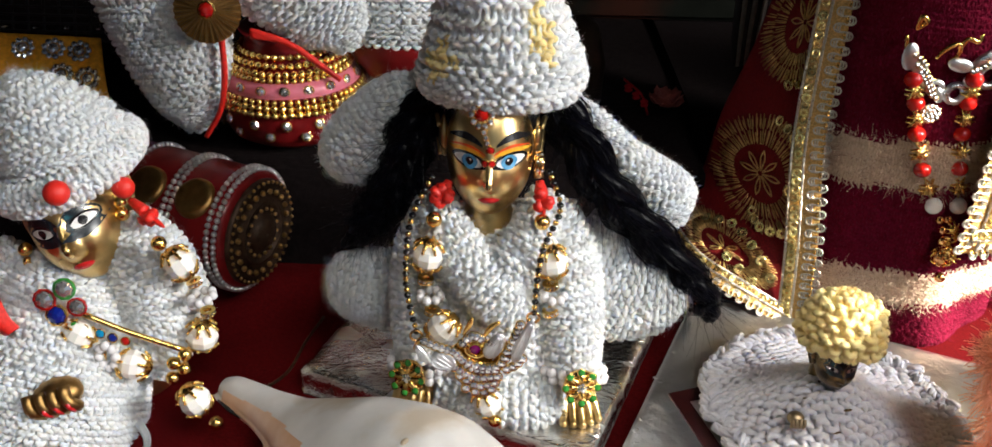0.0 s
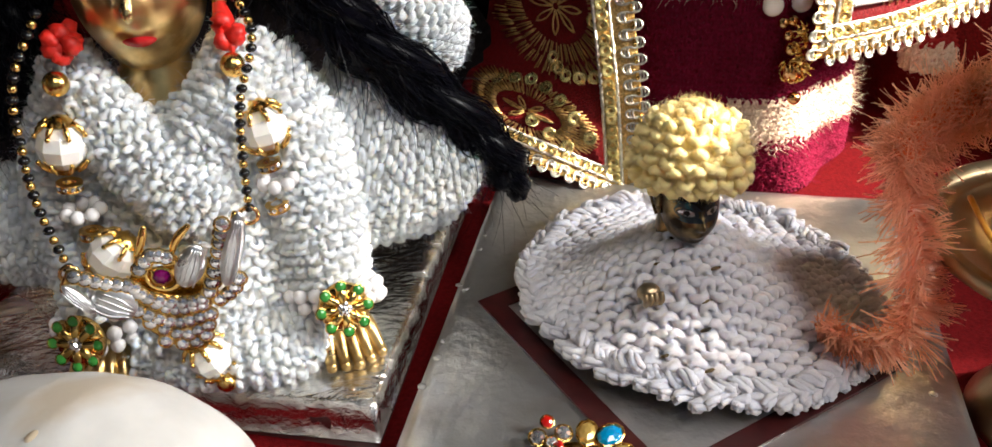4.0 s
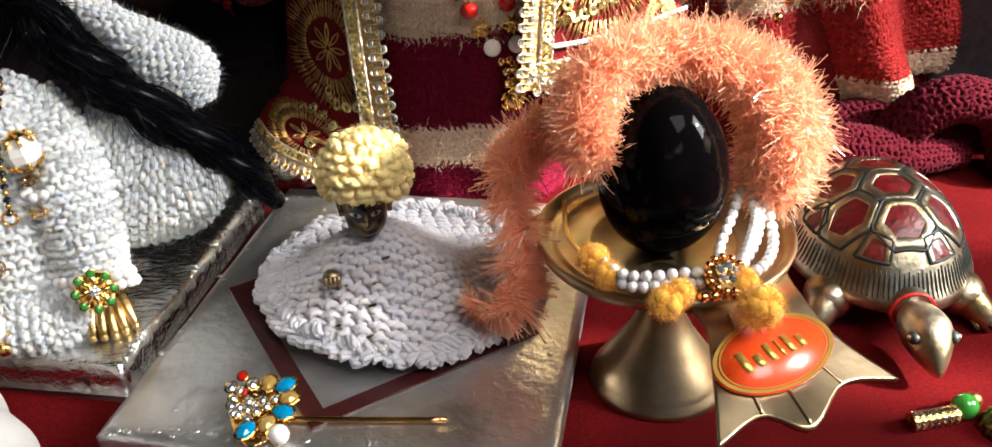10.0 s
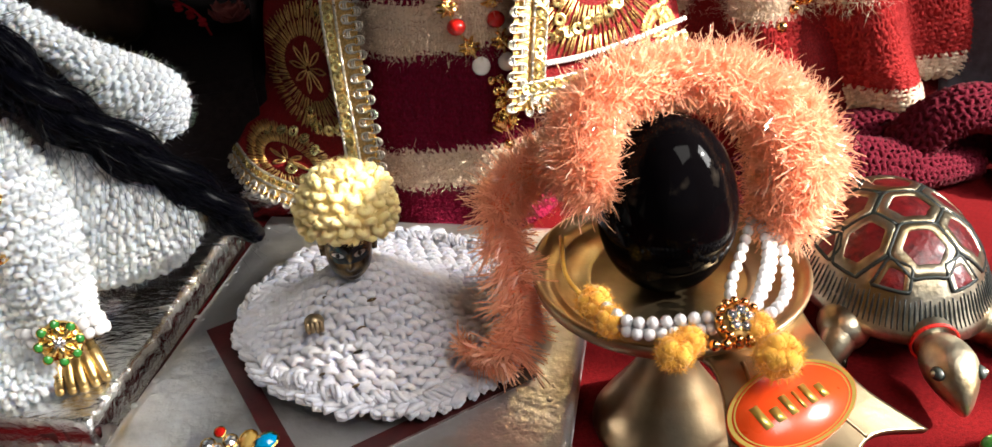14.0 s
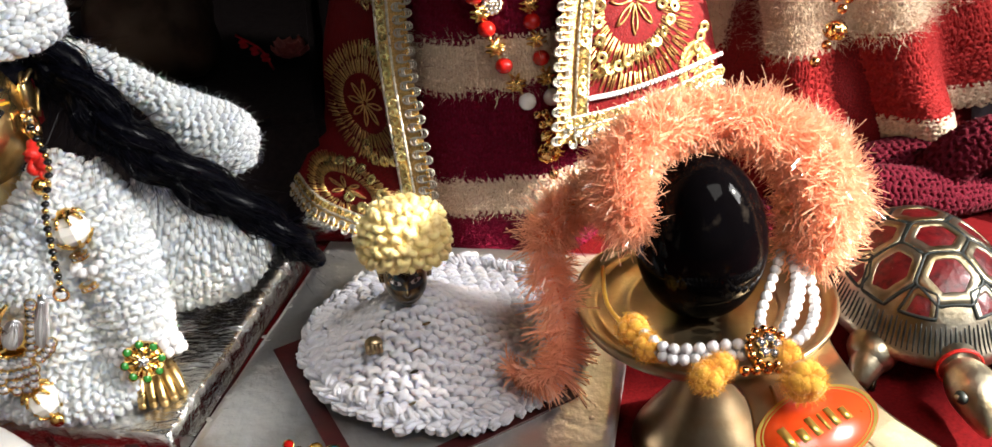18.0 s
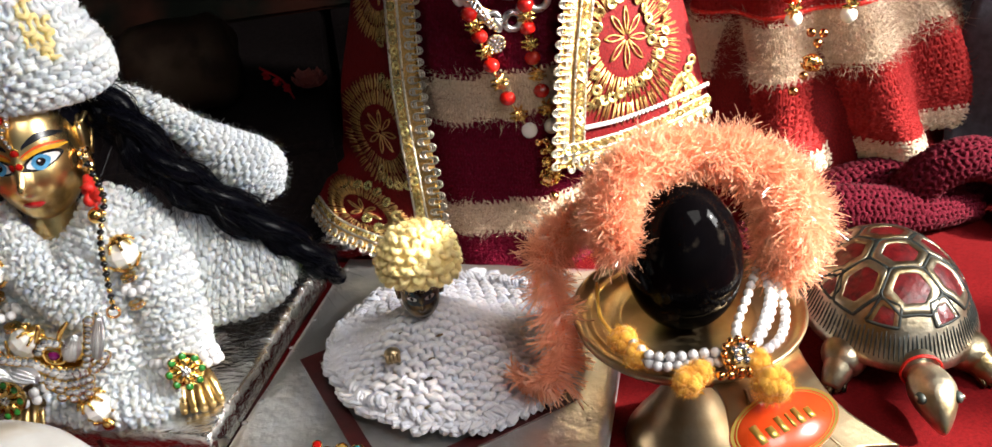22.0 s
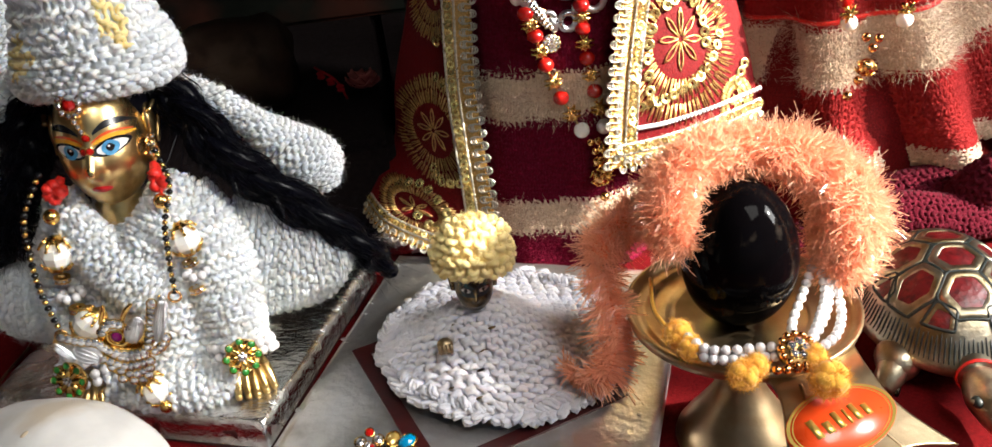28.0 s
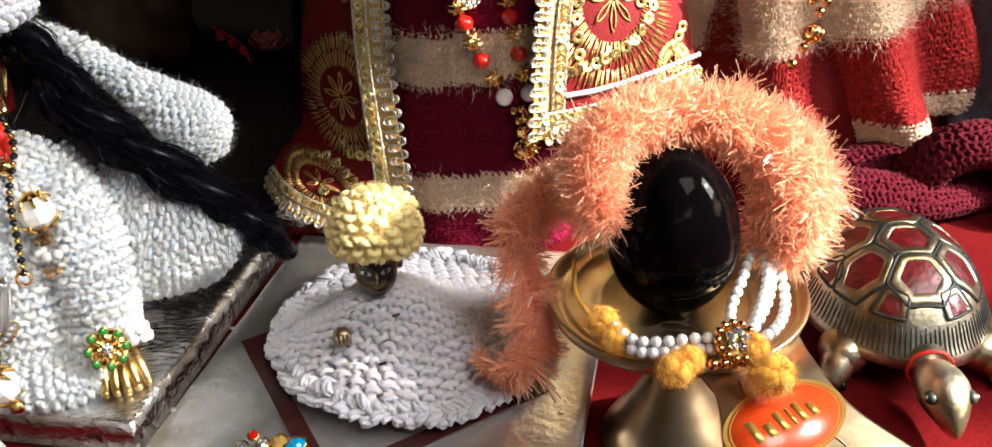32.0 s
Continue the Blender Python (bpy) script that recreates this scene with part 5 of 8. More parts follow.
part("backing", sheet(patch([[(0.0790, 0.1910, 0.0188), (0.0860, 0.1880, 0.0188), (0.0925, 0.1900, 0.0188)], [(0.0775, 0.2010, 0.0188), (0.0850, 0.2000, 0.0188), (0.0945, 0.2010, 0.0188)], [(0.0785, 0.2110, 0.0188), (0.0830, 0.2105, 0.0188), (0.0930, 0.2080, 0.0188)]]), 10, 10, thick=0.0008), GOLD, pin)
part("pin_shaft", tube([(0.0940, 0.1945, 0.0192), (0.1120, 0.1895, 0.0190), (0.1375, 0.1825, 0.0189)], 0.0009, 10, 12), COPPER_GOLD, pin)
part("wire_curl", tube([(0.0810, 0.1880, 0.0195), (0.0840, 0.1850, 0.0200), (0.0875, 0.1875, 0.0198), (0.0850, 0.1895, 0.0196)], 0.0005, 6, 14), COPPER_GOLD, pin)

# ---- the conch ----
TIP, APEX = np.array((-0.0935, 0.2640, 0.0200)), np.array((0.0400, 0.1640, 0.0240))
axis = unit(APEX - TIP)
front = unit(np.array((-0.55, -0.80, 0.1)) - axis * np.dot(axis, (-0.55, -0.80, 0.1)))
over = np.cross(axis, front)
if over[2] < 0:
    over = -over
s_, a_ = np.meshgrid(np.linspace(0, 1, 130), np.arange(96) * TAU / 96, indexing="ij")
prof0 = np.interp(np.linspace(0, 1, 600), [0, 0.03, 0.08, 0.16, 0.25, 0.34, 0.44, 0.54, 0.63, 0.70, 0.745, 0.76, 0.80, 0.86, 0.875, 0.91, 0.955, 0.97, 1.0],
                 [0.0035, 0.0062, 0.0070, 0.0080, 0.0102, 0.0160, 0.0232, 0.0272, 0.0284, 0.0270, 0.0246, 0.0200, 0.0200, 0.0178, 0.0140, 0.0132, 0.0090, 0.0062, 0.0008])
for _ in range(2):
    prof0[8:-3] = np.convolve(prof0, np.ones(15) / 15, 'same')[8:-3]
prof = np.interp(s_, np.linspace(0, 1, 600), prof0)
twist = np.interp(s_ + 0.028 * a_ / TAU, np.linspace(0, 1, 130), np.interp(np.linspace(0, 1, 130), s_[:, 0], prof[:, 0]))
swell = 1 + 0.42 * np.exp(-((s_ - 0.30) / 0.13) ** 2) * np.exp(-((np.angle(np.exp(1j * (a_ - 0.1)))) / 0.75) ** 2)
rad = twist * swell
z_lift = np.interp(s_, [0, 0.3, 0.6, 1], [0.0, 0.004, 0.0065, 0.0])
pc = TIP + (APEX - TIP) * s_[..., None] + (rad * np.cos(a_))[..., None] * front + (rad * np.sin(a_))[..., None] * over
pc[..., 2] += z_lift
conch_pts = pc.reshape(-1, 3)
cf = grid_faces(130, 96, True)
sc, ac = s_.reshape(-1)[cf[:, 0]], a_.reshape(-1)[cf[:, 0]]
lip = (sc > 0.03) & (sc < 0.40) & (np.abs(np.angle(np.exp(1j * (ac + 0.12)))) < 0.85 - 0.8 * np.abs(sc - 0.20))
conch = thing("conch_shell", (-0.02, 0.21, GROUND), "cream-white conch shell with brownish lip and small spots", "shell")
part("shell_body", [((conch_pts, [cf[~lip]]), SHELL), ((conch_pts, [cf[lip]]), SHELL_LIP)], SHELL, conch)


def on_conch(s, a, lift=0.0002):
    i, j = int(s * 129), int((a % TAU) / TAU * 96)
    p, q = pc[i, j], pc[min(129, i + 1), j]
    n = unit(p - (TIP + (APEX - TIP) * s_[i, j] + np.array((0, 0, z_lift[i, j]))))
    return p + n * lift, n


for s, a, r in ((0.60, 1.25, 0.0012), (0.655, 1.05, 0.0010), (0.56, 0.45, 0.0026), (0.53, 0.62, 0.0016), (0.48, 0.30, 0.0018)):
    p, n = on_conch(s, a)
    part("spot", moved(lathe([(0.0, 0.00012), (0.5, 0.0001), (1.0, -0.0003)], 12), aimed(p, n, (r, r * 1.3, 1.0))), SPOT, conch, "small brown spot")
p, n = on_conch(0.85, 0.75)
part("pink_mark", moved(ball((0, 0, 0), (0.0052, 0.0040, 0.0011), 16, 9), aimed(p, n, 1.0)), PINK_MARK, conch, "smudge of bright pink powder")
# black tube laid on the shell stands for the dark inside its mouth
p, n = on_conch(0.10, -0.2)
part("mouth_slit", tube([on_conch(0.03, -0.1, 0.0)[0], on_conch(0.07, -0.15, 0.0)[0], on_conch(0.11, -0.25, 0.0)[0]], [0.0006, 0.0012, 0.0004], 6, 8), BLACK_PAINT, conch, "dark opening of the shell")

# ---- black stone egg on its brass stand ----
EC = np.array((0.2088, 0.2075))
stand = thing("brass_stand", (0.2110, 0.2060, GROUND), "brass dish stand with a fluted spout on a bell-shaped foot", "stand")
foot = lathe([(0.0240, 0.0), (0.0244, 0.0012), (0.0240, 0.0026), (0.0226, 0.0040), (0.0222, 0.0050), (0.0212, 0.0066), (0.0170, 0.0120), (0.0118, 0.0190), (0.0080, 0.0260), (0.0064, 0.0330), (0.0068, 0.0390), (0.0110, 0.0430), (0.0150, 0.0450)], 64)
part("foot", moved(foot, pose(0.2078, 0.2000, GROUND) @ Matrix.Diagonal((0.88, 0.88, 1, 1))), STAND_BRASS, stand)
dish = lathe([(0.001, 0.0440), (0.020, 0.0440), (0.0330, 0.0460), (0.0390, 0.0500), (0.0400, 0.0535), (0.0388, 0.0540), (0.0370, 0.0518), (0.0345, 0.0508), (0.0338, 0.0514), (0.0325, 0.0508), (0.0300, 0.0500), (0.0240, 0.0496), (0.0232, 0.0504), (0.0222, 0.0498), (0.001, 0.0496)], 90)
part("dish", moved(dish, pose(0.2108, 0.2090, 0.0) @ Matrix.Diagonal((0.965, 0.965, 1, 1))), STAND_BRASS, stand)
spout_s = patch([[(0.1960, 0.1870, 0.0500), (0.2060, 0.1860, 0.0500), (0.2150, 0.1855, 0.0500), (0.2260, 0.1855, 0.0500), (0.2380, 0.1870, 0.0500)],
                 [(0.2050, 0.1690, 0.0512), (0.2120, 0.1685, 0.0514), (0.2190, 0.1690, 0.0510), (0.2270, 0.1700, 0.0514), (0.2350, 0.1715, 0.0512)],
                 [(0.2010, 0.1500, 0.0460), (0.2085, 0.1510, 0.0466), (0.2175, 0.1520, 0.0461), (0.2280, 0.1545, 0.0466), (0.2385, 0.1570, 0.0460)],
                 [(0.1950, 0.1330, 0.0400), (0.2085, 0.1385, 0.0415), (0.2190, 0.1325, 0.0408), (0.2340, 0.1440, 0.0415), (0.2505, 0.1450, 0.0385)]])
spout = part("spout", sheet(spout_s, 70, 50, thick=0.0020 * float(np.sign(normals(spout_s, np.array([0.5]), np.array([0.5]))[0][2]))), STAND_BRASS, stand, "fluted flaring brass spout")
for su in (0.26, 0.50, 0.74):
    sv = np.linspace(0.36, 0.985, 24)
    part("flute", tube(spout_s(np.full(24, su), sv) + (0, 0, -0.0001), 0.0006, 8), STAND_BRASS, spout)

egg_prof = [(0.001, 0.0)] + [(0.0187 * math.sin(t) * (1 + 0.16 * math.cos(t)) ** 0.5, 0.0255 - 0.0255 * math.cos(t) * (1 if math.cos(t) > 0 else 1.0)) for t in np.linspace(0.12, math.pi - 0.001, 44)]
whole("black_stone_egg", [(moved(lathe(egg_prof, 72), pose(EC[0], EC[1], 0.0492)), BLACK_STONE)], "polished black egg-shaped stone standing in the brass dish", "stone")

sticker = thing("oval_label", (0.2175, 0.1500, 0.0520), "glossy orange-red oval label with gold border on the spout", "label")
lc, ln_ = spout_s(np.array([0.52]), np.array([0.64]))[0], normals(spout_s, np.array([0.52]), np.array([0.64]))[0]
ln_ = ln_ * np.sign(ln_[2])
lx = unit(np.array((0.955, 0.30, 0.0)) - ln_ * np.dot(ln_, (0.955, 0.30, 0.0)))
ly = np.cross(ln_, lx)
lp = lc + ln_ * 0.0010
sm = Matrix(((lx[0], ly[0], ln_[0], lp[0]), (lx[1], ly[1], ln_[1], lp[1]), (lx[2], ly[2], ln_[2], lp[2]), (0, 0, 0, 1)))
part("label_ground", moved(lathe([(0.001, 0.0007), (1.0, 0.0007), (1.0, -0.0003)], 56), sm @ Matrix.Diagonal((0.0182, 0.0104, 1, 1))), LABEL_RED, sticker)
for k0, k1 in ((0.99, 0.925), (0.895, 0.87)):
    part("gold_line", moved(lathe([(k0, 0.0008), (k1, 0.0008)], 56), sm @ Matrix.Diagonal((0.0182, 0.0104, 1, 1))), LABEL_GOLD, sticker)
for k, (bx, bw, bh) in enumerate(((-0.0090, 0.0030, 0.0062), (-0.0050, 0.0032, 0.0038), (-0.0010, 0.0026, 0.0054), (0.0022, 0.0012, 0.0050), (0.0052, 0.0026, 0.0054), (0.0088, 0.0026, 0.0038))):
    g = slab(bw * 0.8, bh, 0.0003, 0.0001)
    part("gold_bar", moved((g[0] + (bx, (bh - 0.0038) / 2 - 0.0004, 0.0008), g[1]), sm), LABEL_GOLD, sticker)

# strings of seed pearls with pompoms and a brooch, laid in the dish
strands_ob = thing("seed_pearl_strings", (0.2080, 0.1800, 0.0520), "strings of white seed pearls laid round the black stone", "necklace")
for dy, dz, dn in ((0.0, 0.0006, 0), (-0.0030, 0.0012, 0), (-0.0012, 0.0034, 1)):
    line = [(0.1850, 0.1890, 0.0560), (0.1880, 0.1812, 0.0565), (0.1945, 0.1780, 0.0570), (0.2020, 0.1765, 0.0575), (0.2090, 0.1745, 0.0580)]
    copies("seed_pearl", SEED_PEARL, strands_ob, [at(np.array(q) + (0, dy, dz), 0.0017) for q in curve(line, 11 - dn)])
for line in ([(0.2151, 0.1740, 0.0590), (0.2172, 0.1850, 0.0590), (0.2270, 0.1985, 0.0610), (0.2350, 0.2080, 0.0660)], [(0.2185, 0.1750, 0.0590), (0.2300, 0.1885, 0.0590), (0.2365, 0.2000, 0.0620), (0.2370, 0.2080, 0.0670)],
             [(0.2179, 0.1715, 0.0585), (0.2290, 0.1790, 0.0580), (0.2365, 0.1915, 0.0590), (0.2390, 0.2065, 0.0655)], [(0.2170, 0.1730, 0.0605), (0.2260, 0.1850, 0.0600), (0.2335, 0.1965, 0.0615), (0.2360, 0.2080, 0.0665)]):
    copies("seed_pearl", SEED_PEARL, strands_ob, [at(q, 0.0017) for q in curve(line, 14)])
part("yellow_cord", tube([(0.1815, 0.1940, 0.0580), (0.1798, 0.2060, 0.0590), (0.1830, 0.2200, 0.0620)], 0.0007, 6, 16), ORANGE_FLUFF, strands_ob, "thin yellow cord")
part("brooch_base", moved(lathe([(0.001, 0.002), (0.0035, 0.0018), (0.0056, 0.0006), (0.0058, -0.0008), (0.003, -0.0015)], 24), aimed((0.2120, 0.1700, 0.0610), (0, -0.6, 1))), DARKENED_GOLD, strands_ob)
bm_ = aimed((0.2120, 0.1700, 0.0618), (0, -0.6, 1))
copies("copper_bead", ROUND_COPPER, strands_ob, [at(bm_ @ Vector((0.0050 * math.cos(a), 0.0050 * math.sin(a), 0.0005)), 0.0012) for a in np.arange(13) * TAU / 13] + [at((0.2045 + 0.0028 * k, 0.1668 - 0.0005 * k, 0.0585), 0.0015) for k in range(4)])
copies("rhinestone", STONE_SET, strands_ob, [aimed(bm_ @ Vector((0.0022 * math.cos(a), 0.0022 * math.sin(a), 0.0018)), (0, -0.6, 1), 0.0014) for a in np.arange(5) * TAU / 5])


def pompom(c, r, seed):
    rng = np.random.default_rng(seed)
    c = np.array(c)
    gs = [ball(c, r * 0.70, 20, 14)]
    w = unit(rng.normal(0, 1, (46, 3)))
    gs += [ball(c + v * r * 0.50, r * rng.uniform(0.34, 0.46), 10, 8) for v in w]
    w = unit(rng.normal(0, 1, (2600, 3)))
    hair = strands(c + w * r * 0.72, unit(w + rng.normal(0, 0.4, w.shape)), r * 0.26, 0.00005, seed, 0.1, 1.4)
    return whole("pompom", [(join(*gs), ORANGE_FLUFF), (hair, ORANGE_FLUFF)], "fluffy marigold-yellow woollen pompom on the pearl strings", "pompom", "pompoms of the pearl strings")


for k, (c, r) in enumerate((((0.1832, 0.1925, 0.0580), 0.0050), ((0.1850, 0.1850, 0.0570), 0.0046), ((0.1945, 0.1672, 0.0585), 0.0050), ((0.1990, 0.1690, 0.0595), 0.0042), ((0.2165, 0.1585, 0.0590), 0.0062), ((0.2160, 0.1680, 0.0600), 0.0045))):
    pompom(c, r, 40 + k)

# ---- coral garland over the stone ----
garland = thing("coral_garland", (0.2050, 0.2060, 0.0540), "fluffy coral-orange eyelash-yarn garland arched over the black stone", "garland")
GP = [(0.1880, 0.2060, 0.0830), (0.1860, 0.2100, 0.0905), (0.1885, 0.2140, 0.0995), (0.1985, 0.2155, 0.1060), (0.2140, 0.2160, 0.1066), (0.2290, 0.2130, 0.1032), (0.2405, 0.2080, 0.0945), (0.2450, 0.2060, 0.0810), (0.2435, 0.2060, 0.0700), (0.2420, 0.2065, 0.0640)]
GR = [0.0055, 0.0072, 0.0075, 0.0070, 0.0070, 0.0084, 0.0104, 0.0114, 0.0106, 0.0070]
gc = curve(GP, 400)
gr = np.interp(np.linspace(0, 1, 400), np.linspace(0, 1, len(GR)), GR)
part("core", tube(gc[::4], np.maximum(gr[::4] - 0.0048, 0.0018), 12), CORAL_GLOW, garland)


def fringe(roots, ways, curls, lengths, half, seed, fan=0.12, per=40, spread=0.0020):
    """Brush-like tufts of glossy ribbons: those of a tuft run side by side, bend alike and are clipped at one length."""
    rng = np.random.default_rng(seed)
    k = len(roots) * per
    root = np.repeat(roots, per, 0) + rng.normal(0, spread, (k, 3))
    w = unit(np.repeat(ways, per, 0) + rng.normal(0, fan, (k, 3)))
    curl = np.repeat(curls, per, 0) + rng.normal(0, 0.20, (k, 3))
    ln = (np.repeat(lengths, per) * rng.uniform(0.86, 1.05, k))[:, None]
    side_way = unit(np.cross(w, rng.normal(0, 1, (k, 3)))) * half
    rows = []
    for s in (0.0, 0.4, 0.75, 1.0):
        c = root + w * ln * s + curl * ln * s * s
        rows += [c - side_way, c + side_way]
    i = np.arange(k)[:, None] * 8
    return np.stack(rows, 1).reshape(-1, 3), [i + np.array([[a, a + 1, a + 3, a + 2]]) for a in (0, 2, 4)]


rng = np.random.default_rng(77)
tufts = 1500
gi = rng.integers(0, 400, tufts)
gt = unit(np.gradient(gc, axis=0))
ga = unit(np.cross(gt, (0.2, 1.0, 0.1)))
gb = np.cross(gt, ga)
ang = rng.random(tufts) * TAU
out = ga[gi] * np.cos(ang)[:, None] + gb[gi] * np.sin(ang)[:, None]
way = unit(out + gt[gi] * rng.normal(0, 0.42, (tufts, 1)) + rng.normal(0, 0.20, (tufts, 3)))
bend = rng.normal(0, 1, (tufts, 3))
bend = unit(bend - way * np.sum(bend * way, 1)[:, None]) * rng.uniform(0.30, 0.80, (tufts, 1)) - way * 0.22
long_ = 0.0066 * rng.uniform(0.75, 1.15, tufts)
yarn_ob = part("eyelash_yarn", fringe(gc[gi] + out * (gr[gi] - 0.0062 * rng.uniform(0.85, 1.10, tufts))[:, None], way, bend, long_, 0.00012, 78, 0.26, 44), CORAL_YARN, garland, "glossy coral fringe threads")
tagged(yarn_ob, kind="stuff")
# the thin loose end, a thread with fringe on both sides
strand = curve([(0.1890, 0.2180, 0.0880), (0.1810, 0.2240, 0.0840), (0.1730, 0.2260, 0.0790), (0.1660, 0.2240, 0.0720)], 60)
part("back_strand", tube(strand, [0.0050, 0.0046, 0.0036], 10), CORAL_GLOW, garland, "thin strand that joins the loose end")
si = rng.integers(0, 60, 420)
so = unit(rng.normal(0, 1, (420, 3)))
tagged(part("strand_fringe", fringe(strand[si] + so * 0.0020, so, rng.normal(0, 0.3, (420, 3)), np.full(420, 0.0050), 0.00013, 79, 0.20, 16), CORAL_YARN, garland), kind="stuff")
tail_c = curve([(0.1660, 0.2240, 0.0730), (0.1672, 0.2190, 0.0630), (0.1690, 0.2140, 0.0520), (0.1675, 0.2100, 0.0420), (0.1630, 0.2080, 0.0340), (0.1560, 0.2160, 0.0290), (0.1525, 0.2250, 0.0275)], 60)
part("tail_thread", tube(tail_c, 0.0004, 5), CORAL_GLOW, garland)
tt = unit(np.gradient(tail_c, axis=0))
ends_ = []
for sgn in (-1, 1):
    i = np.arange(2, 58)
    sd = unit(np.cross(tt[i], (0, 1, 0))) * sgn
    w = unit(sd + (0, -0.35, 0) + rng.normal(0, 0.16, (len(i), 3)) - tt[i] * 0.10)
    ends_.append(fringe(tail_c[i], w, np.array((0, 0, -0.20)) + rng.normal(0, 0.16, (len(i), 3)), (0.0088 if sd[0][0] < 0 else 0.0070) * (0.85 + 0.3 * np.sin(i * 0.9)), 0.00016, 80 + sgn, 0.12, 24, 0.0006))
tail_ob = part("loose_fringe", join(*ends_), CORAL_YARN, garland)
tagged(tail_ob, kind="stuff")

# ---- the brass tortoise ----
tortoise = thing("brass_tortoise", (0.2990, 0.2200, GROUND), "brass tortoise with red enamel shell plates and dark engraved lines", "tortoise")
tm = pose(0.3020, 0.2340, GROUND, 0, 0, -14) @ Matrix.Diagonal((0.79, 0.79, 0.78, 1))
TL, TW, TH, TZ = 0.0475, 0.0375, 0.0350, 0.0190


def dome(x, y, lift=0.0):
    q = np.clip(1 - (np.asarray(x) / TW) ** 2 - (np.asarray(y) / TL) ** 2, 0, 1)
    return np.stack([np.asarray(x) * (1 + lift * 8), np.asarray(y) * (1 + lift * 8), TZ + (TH + lift) * q ** 0.62], -1)


rr_, aa_ = np.meshgrid(np.linspace(0, 1, 26), np.arange(72) * TAU / 72, indexing="ij")
rr_ = np.sin(rr_ * math.pi / 2)
dp = dome(TW * rr_ * np.cos(aa_), TL * rr_ * np.sin(aa_)).reshape(-1, 3)
part("shell_ground", moved((dp, [grid_faces(26, 72, True)]), tm), SHELL_BRASS, tortoise)
skirt_p = []
for r, z in ((0.90, float(dome(TW * 0.90, 0.0, 0.0003)[2])), (0.93, float(dome(TW * 0.93, 0.0, 0.0004)[2])), (1.0, TZ + 0.0040), (1.06, TZ + 0.0005), (1.09, TZ - 0.0035), (1.05, TZ - 0.0055), (0.90, TZ - 0.0065), (0.5, TZ - 0.009), (0.01, TZ - 0.009)):
    skirt_p.append(np.stack([TW * r * np.cos(aa_[0]), TL * r * np.sin(aa_[0]), np.full(72, z)], -1))
part("shell_skirt", moved((np.concatenate(skirt_p), [grid_faces(9, 72, True)]), tm), SHELL_BRASS, tortoise)
for k in range(120):
    a = (k + 0.5) * TAU / 120
    c, s = math.cos(a), math.sin(a)
    ln = 0.05 * (0.5 + ((k * 7) % 5) / 5)
    part("groove", moved(tube([dome(TW * (0.94 - ln * 0.5) * c, TL * (0.94 - ln * 0.5) * s, 0.0004), dome(TW * 0.965 * c, TL * 0.965 * s, 0.0004), np.array((TW * 1.0 * c, TL * 1.0 * s, TZ + 0.0038)), np.array((TW * 1.05 * c, TL * 1.05 * s, TZ + 0.0010))], [0.0003, 0.0006, 0.0006, 0.0003], 5, 7), tm), GROOVE, tortoise)


def scute(cx, cy, rx, ry, n=6, spin=0.0, rim=0.36):
    """A raised brass frame round a red enamel field."""
    cx, cy, rx, ry = cx * 1.10, cy * 1.10, rx * 1.10, ry * 1.10
    def outline(k):
        pts = []
        for i in range(n):
            a0, a1 = spin + i * TAU / n, spin + (i + 1) * TAU / n
            for t in (0.08, 0.35, 0.65, 0.92):
                pts.append(((math.cos(a0) * (1 - t) + math.cos(a1) * t) * rx * k + cx, (math.sin(a0) * (1 - t) + math.sin(a1) * t) * ry * k + cy))
        p = np.array(pts)
        d = np.sqrt((p[:, 0] / TW) ** 2 + (p[:, 1] / TL) ** 2)
        return p * np.minimum(1, 0.885 / np.maximum(d, 1e-6))[:, None]
    rows = [(1.0, -0.0004), (0.97, 0.0009), (0.90, 0.0012), (1 - rim + 0.04, 0.0012), (1 - rim, 0.0004)]
    fp = np.concatenate([dome(*outline(k).T, lift) for k, lift in rows])
    ob = part("shell_plate", moved((fp, [grid_faces(len(rows), n * 4, True)]), tm), SHELL_BRASS, tortoise)
    oc = dome(*outline(1.03).T, 0.0003)
    part("outline", moved(tube(np.concatenate([oc, oc[:1]]), 0.0009, 5), tm), GROOVE, ob)
    inner = [(1 - rim, 0.0005), ((1 - rim) * 0.6, 0.0007), (0.3, 0.0008), (0.01, 0.0008)]
    ip = np.concatenate([dome(*outline(k).T, lift) for k, lift in inner])
    part("enamel", moved((ip, [grid_faces(4, n * 4, True)]), tm), RED_ENAMEL, ob, "deep red enamel field")


for cx, cy in ((0, -0.0255), (0, -0.0085), (0, 0.0095), (0, 0.0270)):
    scute(cx, cy, 0.0120, 0.0100, 6, 0.0)
for sx in (-1, 1):
    for cx, cy in ((0.0178, -0.0172), (0.0182, 0.0005), (0.0178, 0.0185)):
        scute(sx * cx, cy, 0.0108, 0.0098, 6, 0.0)
    for cx, cy in ((0.0125, -0.0335), (0.0290, -0.0085), (0.0290, 0.0095), (0.0125, 0.0350)):
        scute(sx * cx, cy, 0.0072, 0.0068, 5, 0.3 if sx > 0 else 2.8)
